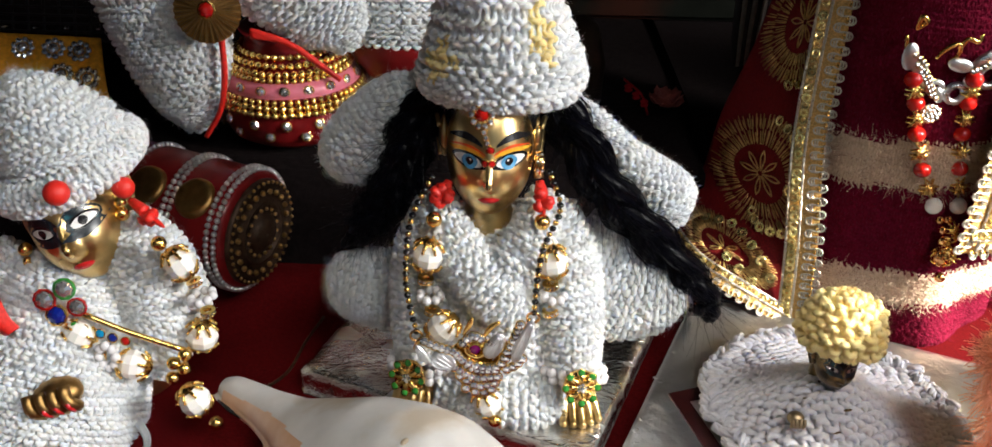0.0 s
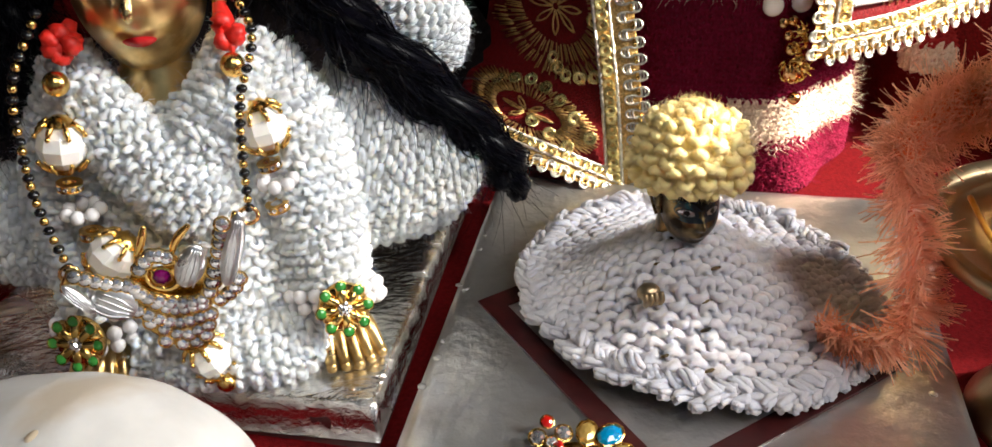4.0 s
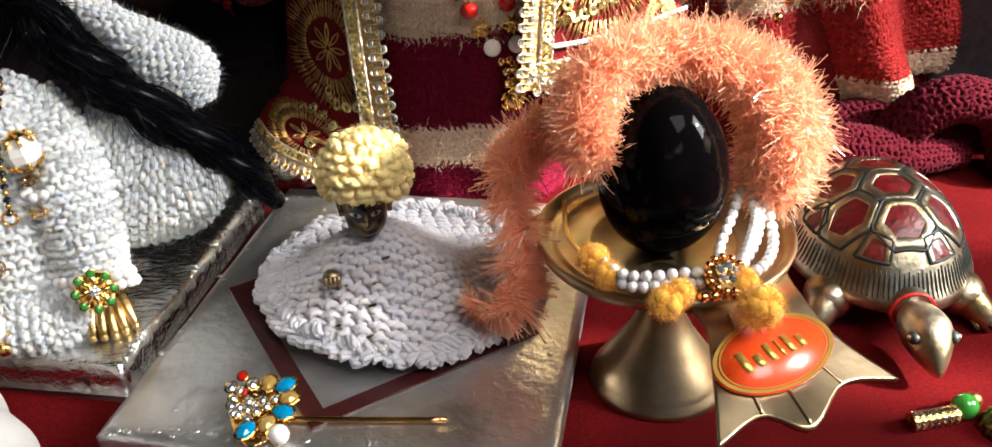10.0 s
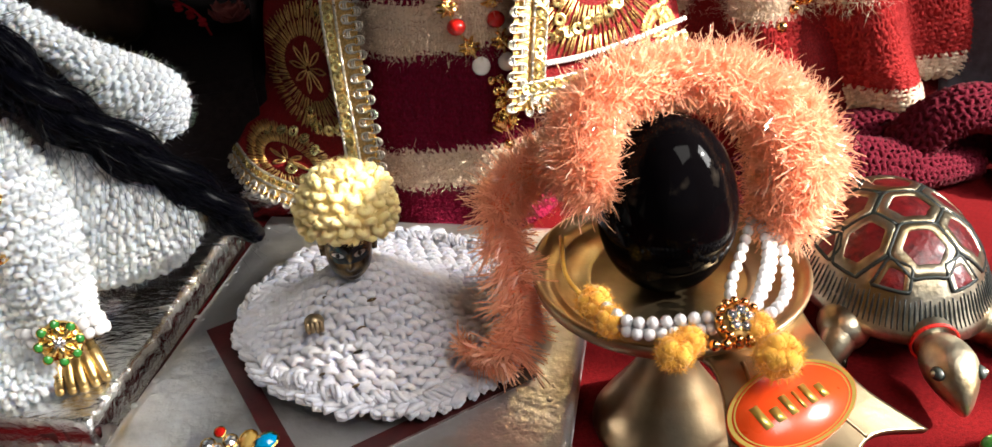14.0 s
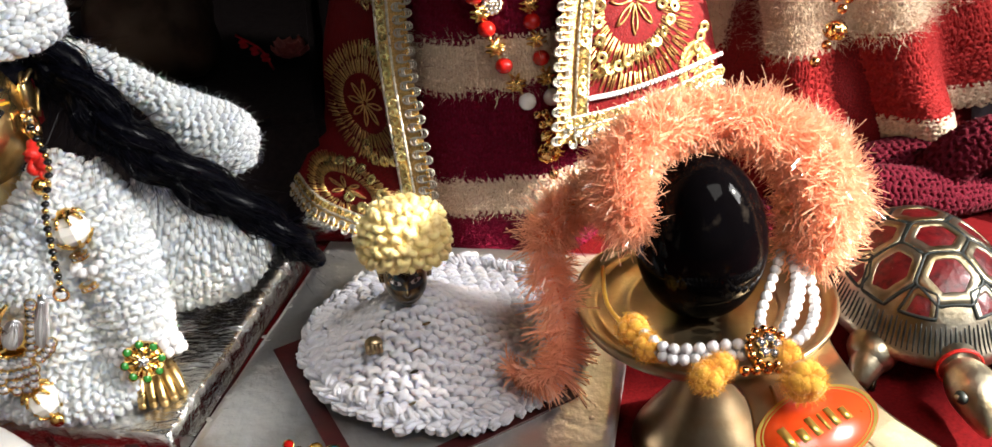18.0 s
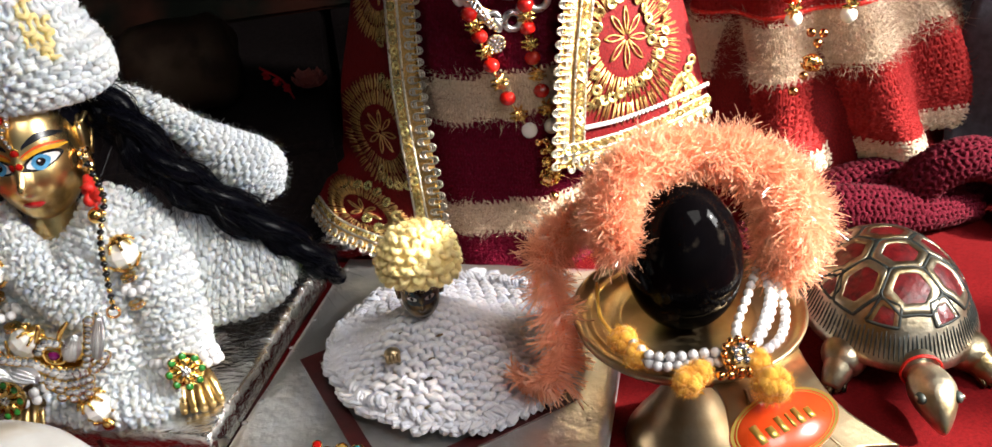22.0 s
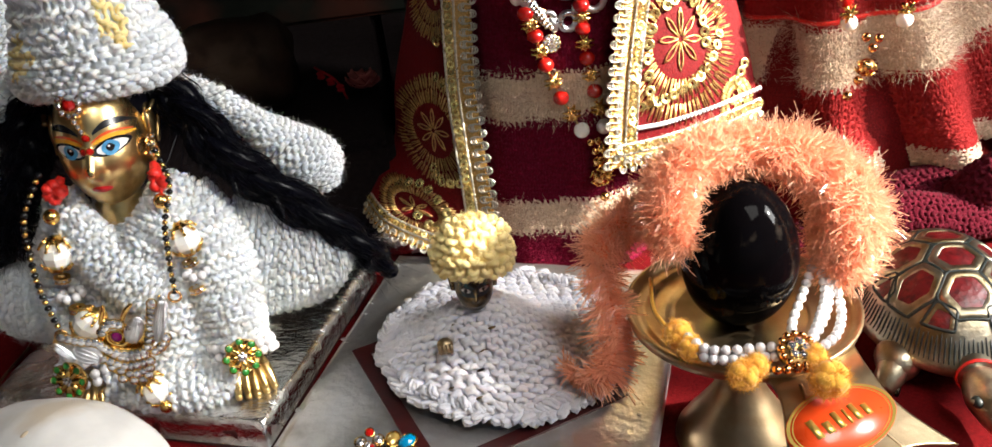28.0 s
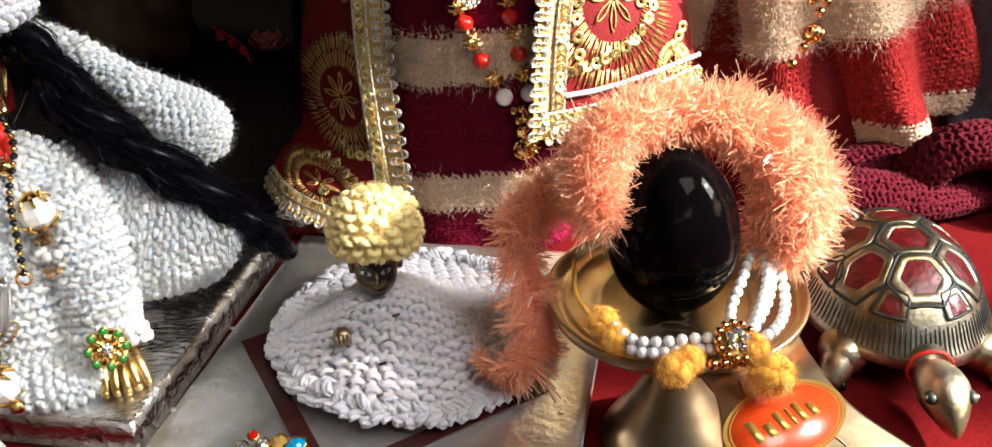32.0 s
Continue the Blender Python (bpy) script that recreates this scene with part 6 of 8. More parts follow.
for sx in (-1, 1):
    for sy, nm in ((-1, "front_leg"), (1, "hind_leg")):
        lg = part(nm, moved(join(ball((sx * 0.0275, sy * 0.0315, 0.0115), (0.0105, 0.0120, 0.0100), 18, 12), tube([(sx * 0.0270, sy * 0.0330, 0.0130), (sx * 0.0330, sy * 0.0400, 0.0075), (sx * 0.0365, sy * 0.0445, 0.0030)], [0.0085, 0.0068, 0.0045], 12, 10)), tm), SHELL_BRASS, tortoise)
        part("claws", moved(join(*[tube([(sx * (0.0330 + 0.003 * k), sy * 0.0425, 0.0055), (sx * (0.0345 + 0.0032 * k), sy * 0.0475, 0.0022)], [0.0022, 0.0010], 6, 5) for k in (-1, 0, 1)]), tm), BRONZE, lg, "dark engraved claws")
part("neck", moved(tube([(0.0, -0.0360, 0.0160), (0.0, -0.0460, 0.0165), (0.0, -0.0515, 0.0165)], [0.0105, 0.0090, 0.0080], 20, 10), tm), SHELL_BRASS, tortoise)
hd = ball((0, 0, 0), 1.0, 28, 20)
hp = hd[0] * np.array((0.0100, 0.0175, 0.0100))
hp[:, 0] *= 1 - 0.45 * np.clip(-hp[:, 1] / 0.0175, 0, 1) ** 1.5
hp[:, 2] += np.where(hp[:, 1] < 0, -0.45 * hp[:, 1] ** 2 / 0.0175, 0) * 0.9
part("head", moved((hp + (0, -0.0660, 0.0165), hd[1]), tm), SHELL_BRASS, tortoise)
for sx in (-1, 1):
    eye = part("eye", moved(ball((sx * 0.0074, -0.0720, 0.0190), (0.0026, 0.0032, 0.0026), 12, 9), tm), GROOVE, tortoise, "dark engraved eye")
    part("pupil", moved(ball((sx * 0.0092, -0.0725, 0.0194), 0.0013, 10, 7), tm), SHELL_BRASS, eye)
part("neck_thread", moved(join(*[tube([(0.0090 * math.cos(a), -0.0510 - 0.0008 * k, 0.0165 + 0.0086 * math.sin(a)) for a in np.arange(25) * TAU / 24], 0.0005, 6) for k in (0, 1)]), tm), RED_THREAD, tortoise, "red thread tied round the neck")
bead_end = thing("bead_tassel", (0.2800, 0.1575, GROUND), "end of a bead string with crystal rondelles and a green bead", "beads")
copies("rondelle", RONDELLE, bead_end, [aimed((0.2700 + 0.0021 * k, 0.1582 - 0.0001 * k, GROUND + 0.0034), (1, -0.05, 0), 0.0030) for k in range(7)])
part("green_bead", ball((0.2872, 0.1590, GROUND + 0.0042), 0.0040, 18, 12), GREEN_GEM, bead_end, "green glass bead")
part("gold_knot", ball((0.2918, 0.1615, GROUND + 0.0032), (0.0030, 0.0026, 0.0028), 12, 8), DARKENED_GOLD, bead_end)
horn = [(0.0, 0.0062), (0.0034, 0.0058), (0.0062, 0.0044), (0.0070, 0.0030), (0.0078, 0.0026), (0.0084, 0.0010), (0.0080, 0.0)]
ornament = thing("bronze_ornament", (0.2955, 0.1490, GROUND), "small ribbed dark bronze ornament with a gold rim", "ornament")
part("dome", moved(lathe(horn, 28), pose(0.2955, 0.1490, GROUND + 0.0005) @ Matrix.Diagonal((1.0, 1.0, 1.5, 1))), BRONZE, ornament)
for k in range(14):
    c, s = math.cos(k * TAU / 14), math.sin(k * TAU / 14)
    part("rib", tube([(0.2955 + r * c, 0.1490 + r * s, GROUND + 0.0005 + z * 1.5) for r, z in horn[1:6]], 0.0005, 5, 9), DARKENED_GOLD, ornament)

# ---- the tall doll in a striped skirt and gold-trimmed veil ----
def by_bands(edges, ids):
    """Stripes by height along the garment."""
    def pick(u, v):
        w = v + 0.012 * np.sin(9 * u)
        return np.array(ids)[np.searchsorted(np.array(edges), w)]
    return pick


BANDS = ((0.158, 0.275), (0.495, 0.592))
skirt = thing("striped_skirt", (0.190, 0.385, GROUND), "magenta and cream striped knitted doll skirt behind the board", "skirt")
skirt_s = sleeve([(0.1880, 0.3720, 0.0060), (0.1880, 0.3720, 0.0300), (0.1875, 0.3720, 0.0600), (0.1870, 0.3720, 0.1000), (0.1865, 0.3720, 0.1400), (0.1865, 0.3720, 0.1750)], [0.0500, 0.0495, 0.0480, 0.0450, 0.0405, 0.0360], 1.0, a0=-1.75, a1=1.75, pleat=0.05, pleats=7)
wool("skirt_knit", skirt_s, MAGENTA_WOOL, skirt, hairs=1500, stitch=0.0027, row=0.0021, yarn=0.0010, garter=False, samples=5, seed=101,
     colour_of=by_bands([0.158, 0.275, 0.495, 0.592], [0, 1, 0, 1, 0]), mats=[MAGENTA_WOOL, CREAM_WOOL], length=0.005)
for k, (b0, b1) in enumerate(BANDS):
    part("cream_fluff", fuzz(lambda u, v: skirt_s(u, b0 - 0.008 + (b1 - b0 + 0.016) * v), 4500, 0.0055, 0.00008, 160 + k), CREAM_WOOL, skirt)
part("magenta_fluff", fuzz(skirt_s, 9000, 0.005, 0.00007, 165), MAGENTA_WOOL, skirt)
whole("doll_body", [(moved(lathe([(0.050, 0.0), (0.046, 0.05), (0.040, 0.10), (0.033, 0.15), (0.030, 0.19), (0.022, 0.215), (0.022, 0.23)], 32), pose(0.187, 0.374, GROUND)), SATIN)], "red cloth body of the doll under its skirt and veil", "doll")


def trim(parent, line, away, seed, scallops, width=1.0):
    """A border of cords, beads and looped braid along a line; away points outwards across it."""
    c = curve(line, 160)
    t = unit(np.gradient(c, axis=0))
    o = unit(np.array(away, float) - t * (t @ np.array(away, float))[:, None])
    n = np.cross(t, o)
    n = n * np.sign(-n[:, 1:2])
    band_p = np.concatenate([c + o * w * width + n * 0.0002 for w in (-0.0062, 0.0042)])
    part("trim_band", (band_p, [grid_faces(2, 160)]), GOLD_THREAD, parent)
    ln = np.linalg.norm(np.diff(c, axis=0), axis=1).sum()
    k = np.linspace(0, 1, int(ln / 0.00055))
    fine = lambda a: np.stack([np.interp(k, np.linspace(0, 1, 160), a[:, i]) for i in range(3)], 1)
    cf_, of_, nf_ = fine(c), unit(fine(o)), unit(fine(n))
    for w in (-0.0058, -0.0018):
        part("bead_cord", tube(cf_ + of_ * w * width + nf_ * 0.0007, 0.00062 * (0.78 + 0.32 * np.abs(np.sin(np.arange(len(k)) * math.pi / 4))), 6), SILVER_CORD, parent)
    m = int(ln / 0.0036)
    idx = np.linspace(2, 157, m).astype(int)
    copies("trim_sequin", SEQUIN_DISC, parent, [aimed(c[i] + o[i] * -0.0038 * width + n[i] * 0.0012, n[i] + 0.35 * t[i] * math.sin(i) + 0.2 * o[i] * math.sin(2.3 * i), 0.0018 * min(1.15, width)) for i in idx])
    lane = int(ln / scallops)
    s = np.linspace(0, 1, lane * 24)
    base = curve(line, len(s))
    bt = unit(np.gradient(base, axis=0))
    bo = unit(np.array(away, float) - bt * (bt @ np.array(away, float))[:, None])
    bn = np.cross(bt, bo)
    bn = bn * np.sign(-bn[:, 1:2])
    ph = s * lane * TAU
    swell = scallops / TAU * 0.85
    for q, h in ((0.0, 0.0010), (0.0009, 0.0006), (0.0017, 0.0009)):
        loop = base - bt * (np.sin(2 * ph) * swell)[:, None] + bo * ((0.0030 + 0.0030 * np.sin(ph) - q * np.sin(ph)) * width)[:, None] + bn * h
        part("looped_braid", tube(loop, 0.00040, 5), SILVER_CORD, parent)
    pick = [int((j + 0.25) * 24) for j in range(lane)]
    copies("gold_bead", ROUND_GOLD, parent, [aimed(base[i] + bo[i] * 0.0036 * width + bt[i] * d + bn[i] * 0.0006, bn[i], (0.0008, 0.0012, 0.0008)) for i in pick for d in (-0.0009, 0.0009)])


def embroider(parent, surface, flowers, arcs, seed, sequins=True, side=1.0):
    """Gold thread flowers and sequin rows on a surface, in its own u and v."""
    def spot(u, v, lift=0.0004):
        u, v = np.atleast_1d(np.array(u, float)), np.atleast_1d(np.array(v, float))
        return surface(u, v) + side * normals(surface, u, v) * lift
    for cu, cv, ru, rv, petals in flowers:
        gs = []
        for k in range(petals):
            a = k * TAU / petals
            for da in (-0.09, 0.09):
                r = np.linspace(0.12, 1, 6)
                gs.append(tube(spot(cu + ru * r * np.cos(a + da * np.sin(r * math.pi) * 2), cv + rv * r * np.sin(a + da * np.sin(r * math.pi) * 2)), 0.00035, 4))
        for n_rays, r0, r1 in ((150, 1.30, 1.90), (190, 2.00, 2.55)):
            for k in range(n_rays):
                a = k * TAU / n_rays + 0.03 * math.sin(k * 2.4)
                r = np.array((r0 + 0.05 * math.sin(k * 3.1), r1 + 0.14 * math.sin(k * 1.7)))
                u, v = cu + ru * r * math.cos(a), cv + rv * r * math.sin(a)
                if u.min() > 0.02 and u.max() < 0.98 and v.min() > 0.02 and v.max() < 0.98:
                    gs.append(tube(spot(u, v), 0.00026, 3))
        part("thread_flower", join(*gs), GOLD_THREAD, parent, "flower stitched in gold thread")
    places = []
    for line, n in arcs:
        for q in curve([(a, b, 0) for a, b in line], n):
            p = spot(q[0], q[1], 0.0007)[0]
            nn = side * normals(surface, np.array([q[0]]), np.array([q[1]]))[0]
            places.append(aimed(p, nn + np.random.default_rng(seed + len(places)).normal(0, 0.22, 3), 0.0024))
    copies("sequin", SEQUIN_DISC, parent, places)


veil = thing("gold_trimmed_veil", (0.160, 0.360, GROUND), "red satin veil with gold sequins, thread flowers and silver-gold trim", "veil")
left_s = patch([[(0.1400, 0.3240, 0.0140), (0.1160, 0.3315, 0.0250), (0.0965, 0.3450, 0.0320), (0.0880, 0.3650, 0.0360)],
                [(0.1390, 0.3310, 0.0480), (0.1265, 0.3430, 0.0500), (0.1150, 0.3620, 0.0520), (0.1045, 0.3870, 0.0550)],
                [(0.1385, 0.3460, 0.0900), (0.1300, 0.3550, 0.0900), (0.1200, 0.3690, 0.0880), (0.1095, 0.3870, 0.0850)],
                [(0.1415, 0.3570, 0.1310), (0.1360, 0.3620, 0.1300), (0.1290, 0.3720, 0.1280), (0.1210, 0.3870, 0.1250)],
                [(0.1460, 0.3680, 0.1850), (0.1420, 0.3710, 0.1850), (0.1370, 0.3780, 0.1850), (0.1330, 0.3900, 0.1850)]])
flower_side = 1.0 if normals(left_s, np.array([0.5]), np.array([0.5]))[0][1] < 0 else -1.0
part("left_panel", sheet(left_s, 40, 50, thick=0.0012 * flower_side), SATIN, veil)
embroider(veil, left_s, ((0.50, 0.38, 0.20, 0.060, 8), (0.50, 0.78, 0.18, 0.055, 8), (0.55, 0.10, 0.15, 0.035, 6)),
          (([(0.10, 0.30), (0.20, 0.36), (0.16, 0.44), (0.24, 0.50), (0.42, 0.53)], 8), ([(0.2, 0.26), (0.4, 0.24), (0.5, 0.27)], 5), ([(0.15, 0.62), (0.3, 0.64), (0.45, 0.63)], 5), ([(0.18, 0.70), (0.15, 0.80), (0.25, 0.9)], 6), ([(0.2, 0.10), (0.4, 0.17), (0.6, 0.19), (0.78, 0.14)], 7), ([(0.3, 0.05), (0.5, 0.08)], 3)), 5, side=flower_side)
trim(veil, [(0.1395, 0.3220, 0.0130), (0.1387, 0.3290, 0.0480), (0.1382, 0.3440, 0.0900), (0.1412, 0.3550, 0.1310), (0.1458, 0.3660, 0.1850)], (1, -0.5, 0), 1, 0.0054, 1.3)
trim(veil, [(0.1395, 0.3220, 0.0140), (0.1160, 0.3295, 0.0250), (0.0965, 0.3430, 0.0320), (0.0880, 0.3630, 0.0360)], (-0.3, -0.6, -0.8), 2, 0.0046, 0.8)
right_s = patch([[(0.1970, 0.3120, 0.0610), (0.2190, 0.3140, 0.0620), (0.2430, 0.3200, 0.0640), (0.2675, 0.3300, 0.0660)],
                 [(0.2020, 0.3180, 0.0990), (0.2220, 0.3190, 0.0990), (0.2430, 0.3250, 0.0960), (0.2640, 0.3350, 0.0930)],
                 [(0.2090, 0.3250, 0.1350), (0.2250, 0.3270, 0.1320), (0.2410, 0.3330, 0.1290), (0.2565, 0.3400, 0.1250)],
                 [(0.2160, 0.3340, 0.1750), (0.2260, 0.3370, 0.1740), (0.2370, 0.3430, 0.1720), (0.2470, 0.3500, 0.1700)]])
right_side = 1.0 if normals(right_s, np.array([0.5]), np.array([0.5]))[0][1] < 0 else -1.0
part("right_panel", sheet(right_s, 40, 40, thick=0.0012 * right_side), SATIN, veil)
embroider(veil, right_s, ((0.42, 0.44, 0.17, 0.13, 8), (0.84, 0.12, 0.05, 0.05, 6)), (([(0.14, 0.20), (0.36, 0.22), (0.60, 0.30), (0.76, 0.48), (0.70, 0.66), (0.52, 0.74), (0.30, 0.72)], 24), ([(0.30, 0.58), (0.46, 0.62), (0.60, 0.54), (0.62, 0.42)], 9), ([(0.2, 0.25), (0.17, 0.4), (0.2, 0.55)], 6), ([(0.88, 0.1), (0.86, 0.22), (0.93, 0.3)], 5)), 9, side=right_side)
trim(veil, [(0.1970, 0.3102, 0.0600), (0.2018, 0.3162, 0.0990), (0.2088, 0.3232, 0.1350), (0.2158, 0.3322, 0.1750)], (-1, -0.2, 0), 3, 0.0054, 1.25)
trim(veil, [(0.1970, 0.3102, 0.0640), (0.2190, 0.3122, 0.0650), (0.2430, 0.3182, 0.0670), (0.2675, 0.3282, 0.0690)], (0, -0.2, -1), 4, 0.0050, 1.0)
bead_line = curve([(0.2070, 0.3135, 0.0755), (0.2210, 0.3145, 0.0760), (0.2440, 0.3205, 0.0775), (0.2670, 0.3300, 0.0790)], 38)
copies("seed_pearl", SEED_PEARL, veil, [at(p, 0.0011) for p in bead_line])

red_neck = thing("red_bead_necklace", (0.180, 0.316, 0.050), "hanging necklace of red glass beads, gold stars and pearls", "necklace")
STAR = make_mesh("gold_star", [(join(*[tube([(0, 0, 0), (math.cos(a), math.sin(a), -0.15)], [0.34, 0.10], 5, 4) for a in np.arange(6) * TAU / 6]), GOLD)])
for pts in ([(0.1600, 0.3180, 0.1330), (0.1633, 0.3180, 0.1233), (0.1669, 0.3180, 0.1103), (0.1723, 0.3165, 0.0956), (0.1802, 0.3150, 0.0803)], [(0.1830, 0.3180, 0.1335), (0.1832, 0.3180, 0.1240), (0.1845, 0.3180, 0.1109), (0.1868, 0.3165, 0.0966), (0.1900, 0.3150, 0.0806)]):
    copies("red_bead", RED_BEAD, red_neck, [at(p, (0.0036, 0.0036, 0.0032)) for p in pts[:4]])
    copies("pearl", ROUND_PEARL, red_neck, [at(pts[4], 0.0035)])
    mids = [(np.array(a) + np.array(b)) / 2 for a, b in zip(pts, pts[1:])]
    copies("gold_star", STAR, red_neck, [aimed(m + (0, -0.001, dz), (0, -0.9, s), 0.0040) for m in mids for dz, s in ((0.0012, 0.5), (-0.0012, -0.5))])
    part("string", tube(pts, 0.0004, 5, 30), GOLD_THREAD, red_neck)
copies("copper_bead", ROUND_COPPER, red_neck, [at(p, s) for p, s in (((0.1832, 0.3125, 0.0750), 0.0018), ((0.1862, 0.3120, 0.0755), 0.0018), ((0.1845, 0.3105, 0.0715), 0.0018), ((0.1850, 0.3090, 0.0675), 0.0022), ((0.1858, 0.3080, 0.0605), 0.0038), ((0.1872, 0.3070, 0.0510), 0.0022))])
copies("bead_cap", CAP, red_neck, [aimed((0.1856, 0.3080, 0.0632), (-0.1, 0, 1), 0.0036), aimed((0.1862, 0.3078, 0.0575), (0.1, 0, -1), 0.0036)])
copies("bead_cap", CAP, red_neck, [aimed((0.1870 + 0.0016 * math.sin(k * 2.1), 0.3060 + 0.001 * math.cos(k), 0.0740 - 0.0030 * k), (math.sin(k), -1, 0.3), 0.0026) for k in range(5)])

red_neck.location += Vector((0.0045, 0.0080, -0.0060))

bird = thing("bird_pendant", (0.172, 0.318, 0.128), "gold and silver bird pendant set with rhinestones", "pendant")
Q = lambda x, z, lift=0.0: np.array((0.1725 + x * 0.001, 0.3190 - lift, 0.1390 + z * 0.001))
for line in ([(-19, 11), (-17, 4), (-11, -2), (-4, -7), (1, -10)], [(-6, 2), (-3, 6), (1, 8), (2, 4), (-1, 1)], [(2, 6), (4, 10), (8, 9), (9, 12)], [(-16, 13), (-15, 18), (-13, 16), (-16, 13)]):
    part("gold_scroll", tube([Q(*q) for q in line], [0.0007, 0.0011, 0.0011, 0.0006], 6, 24), GOLD, bird)
ring_path = np.arange(19) * TAU / 18
for cx, cz, r, w in ((4.5, -11.5, 3.4, 0.0014), (15.5, -4, 4.2, 0.0015), (-3.5, -9.5, 2.6, 0.0011), (9.5, -6.5, 2.4, 0.0010)):
    part("silver_loop", tube([Q(cx + r * math.cos(a), cz + r * math.sin(a), 0.0006) for a in ring_path], w, 8), SILVER, bird, "curled silver loop")
plume = [((-16.5, 8), (-16, -2), 3.2), ((-15, 1), (-8, -5), 2.6), ((-1, 1), (8, -1), 2.8), ((8, 0), (16, 6), 2.2), ((-9, -4), (-5, -11), 2.4), ((-3, -9), (-1, -15), 2.0)]
for a, b, wide in plume:
    pa, pb = Q(*a, 0.0010), Q(*b, 0.0010)
    ax = pb - pa
    part("silver_plate", moved(ball((0, 0, 0), (wide * 0.001, 0.0014, np.linalg.norm(ax) / 2 * 1.1), 14, 10), pose(*(pa + pb) / 2, 0, math.degrees(math.atan2(ax[0], ax[2])), 0)), SILVER, bird)
part("drop_plate", moved(ball((0, 0, 0), (0.0036, 0.0014, 0.0036), 16, 10), pose(*Q(-3.2, -19.5, 0.0008))), SILVER, bird)
copies("rhinestone", STONE_SET, bird, [aimed(Q(q[0], q[1], 0.0024), (0, -1, 0.2), 0.0009) for line, n in (([(-13, 0), (-9, -3), (-6, -8), (-3, -13)], 10), ([(-11, -3), (-8, -7), (-5, -12)], 7), ([(-15, 4), (-12, 2), (-10, 0)], 4), ([(8, -2), (12, 0), (16, 5)], 7)) for q in curve([(a, b, 0) for a, b in line], n)]
       + [aimed(Q(-3.2 + r * math.cos(a), -19.5 + r * math.sin(a), 0.0022), (0, -1, 0.2), 0.0008) for r, n in ((0, 1), (1.6, 6), (3.0, 11)) for a in np.arange(n) * TAU / n])

bird.location += Vector((0.0050, 0.0080, -0.0060))

# ---- the doll in red with a cream band ----
coat = thing("red_knitted_coat", (0.335, 0.385, GROUND), "red and rose knitted doll dress with cream bands", "dress")
coat_s = sleeve([(0.3500, 0.3900, 0.0300), (0.3490, 0.3900, 0.0520), (0.3450, 0.3880, 0.0800), (0.3400, 0.3870, 0.1050), (0.3370, 0.3870, 0.1350), (0.3350, 0.3870, 0.1700)], [0.0740, 0.0715, 0.0650, 0.0570, 0.0500, 0.0440], 0.92, a0=-1.75, a1=1.75, pleat=0.16, pleats=9)


def coat_colours(u, v):
    w = v + 0.015 * np.sin(7 * u)
    out = np.where(w < 0.09, 1, np.where(w < 0.41, 0, np.where(w < 0.60, 1, 0)))
    return out


wool("coat_knit", coat_s, PINK_WOOL, coat, hairs=1800, stitch=0.0034, row=0.0027, yarn=0.0012, garter=False, samples=5, seed=111, colour_of=coat_colours, mats=[PINK_WOOL, CREAM_WOOL], length=0.006)
for q in range(3):
    part("cream_fluff", fuzz(lambda u, v: coat_s(u, 0.40 + 0.20 * v), 5000, 0.007, 0.00009, 115 + q), CREAM_WOOL, coat)
belt_pts = coat_s(np.linspace(0.05, 0.95, 60), np.full(60, 0.605))
part("belt_cord", tube(belt_pts + unit(belt_pts - np.array((0.335, 0.387, 0.107))) * 0.0012, 0.0011, 8), RED_THREAD, coat, "thin bright red cord belt")
whole("doll_body", [(moved(lathe([(0.064, 0.0), (0.060, 0.05), (0.050, 0.10), (0.044, 0.15), (0.022, 0.175), (0.022, 0.19)], 32), pose(0.336, 0.390, GROUND)), SATIN)], "red cloth body of the doll under its knitted dress", "doll")
coat_neck = thing("coat_necklace", (0.306, 0.312, 0.078), "gold and pearl necklace hanging over the red dress", "necklace")
copies("pearl", ROUND_PEARL, coat_neck, [at((0.3008, 0.3200, 0.1065), 0.0036), at((0.3235, 0.3160, 0.1060), 0.0036)])
copies("gold_star", STAR, coat_neck, [aimed(p, (0.1, -1, s), 0.0042) for p in ((0.3000, 0.3185, 0.1110), (0.3240, 0.3150, 0.1100), (0.2985, 0.3205, 0.1200), (0.3290, 0.3170, 0.1180), (0.3305, 0.3175, 0.1260)) for s in (0.4, -0.4)])
copies("red_bead", RED_BEAD, coat_neck, [at((0.2990, 0.3215, 0.1160), 0.0034), at((0.3270, 0.3175, 0.1150), 0.0034), at((0.2975, 0.3230, 0.1270), 0.0034), at((0.3315, 0.3190, 0.1300), 0.0034)])
copies("copper_bead", ROUND_COPPER, coat_neck, [at(p, s) for p, s in (((0.3065, 0.3150, 0.1010), 0.0020), ((0.3120, 0.3145, 0.1000), 0.0020), ((0.3090, 0.3135, 0.0965), 0.0020), ((0.3068, 0.3130, 0.0885), 0.0038), ((0.3035, 0.3130, 0.0830), 0.0020), ((0.2993, 0.3130, 0.0765), 0.0022))])
copies("bead_cap", CAP, coat_neck, [aimed((0.3075, 0.3130, 0.0905), (0.3, 0, 1), 0.0036), aimed((0.3055, 0.3130, 0.0858), (-0.3, 0, -1), 0.0036)])
scarf_ob = thing("dimmed_magenta_scarf", (0.365, 0.300, GROUND), "dark wine-red knitted scarf heaped behind the tortoise", "scarf")
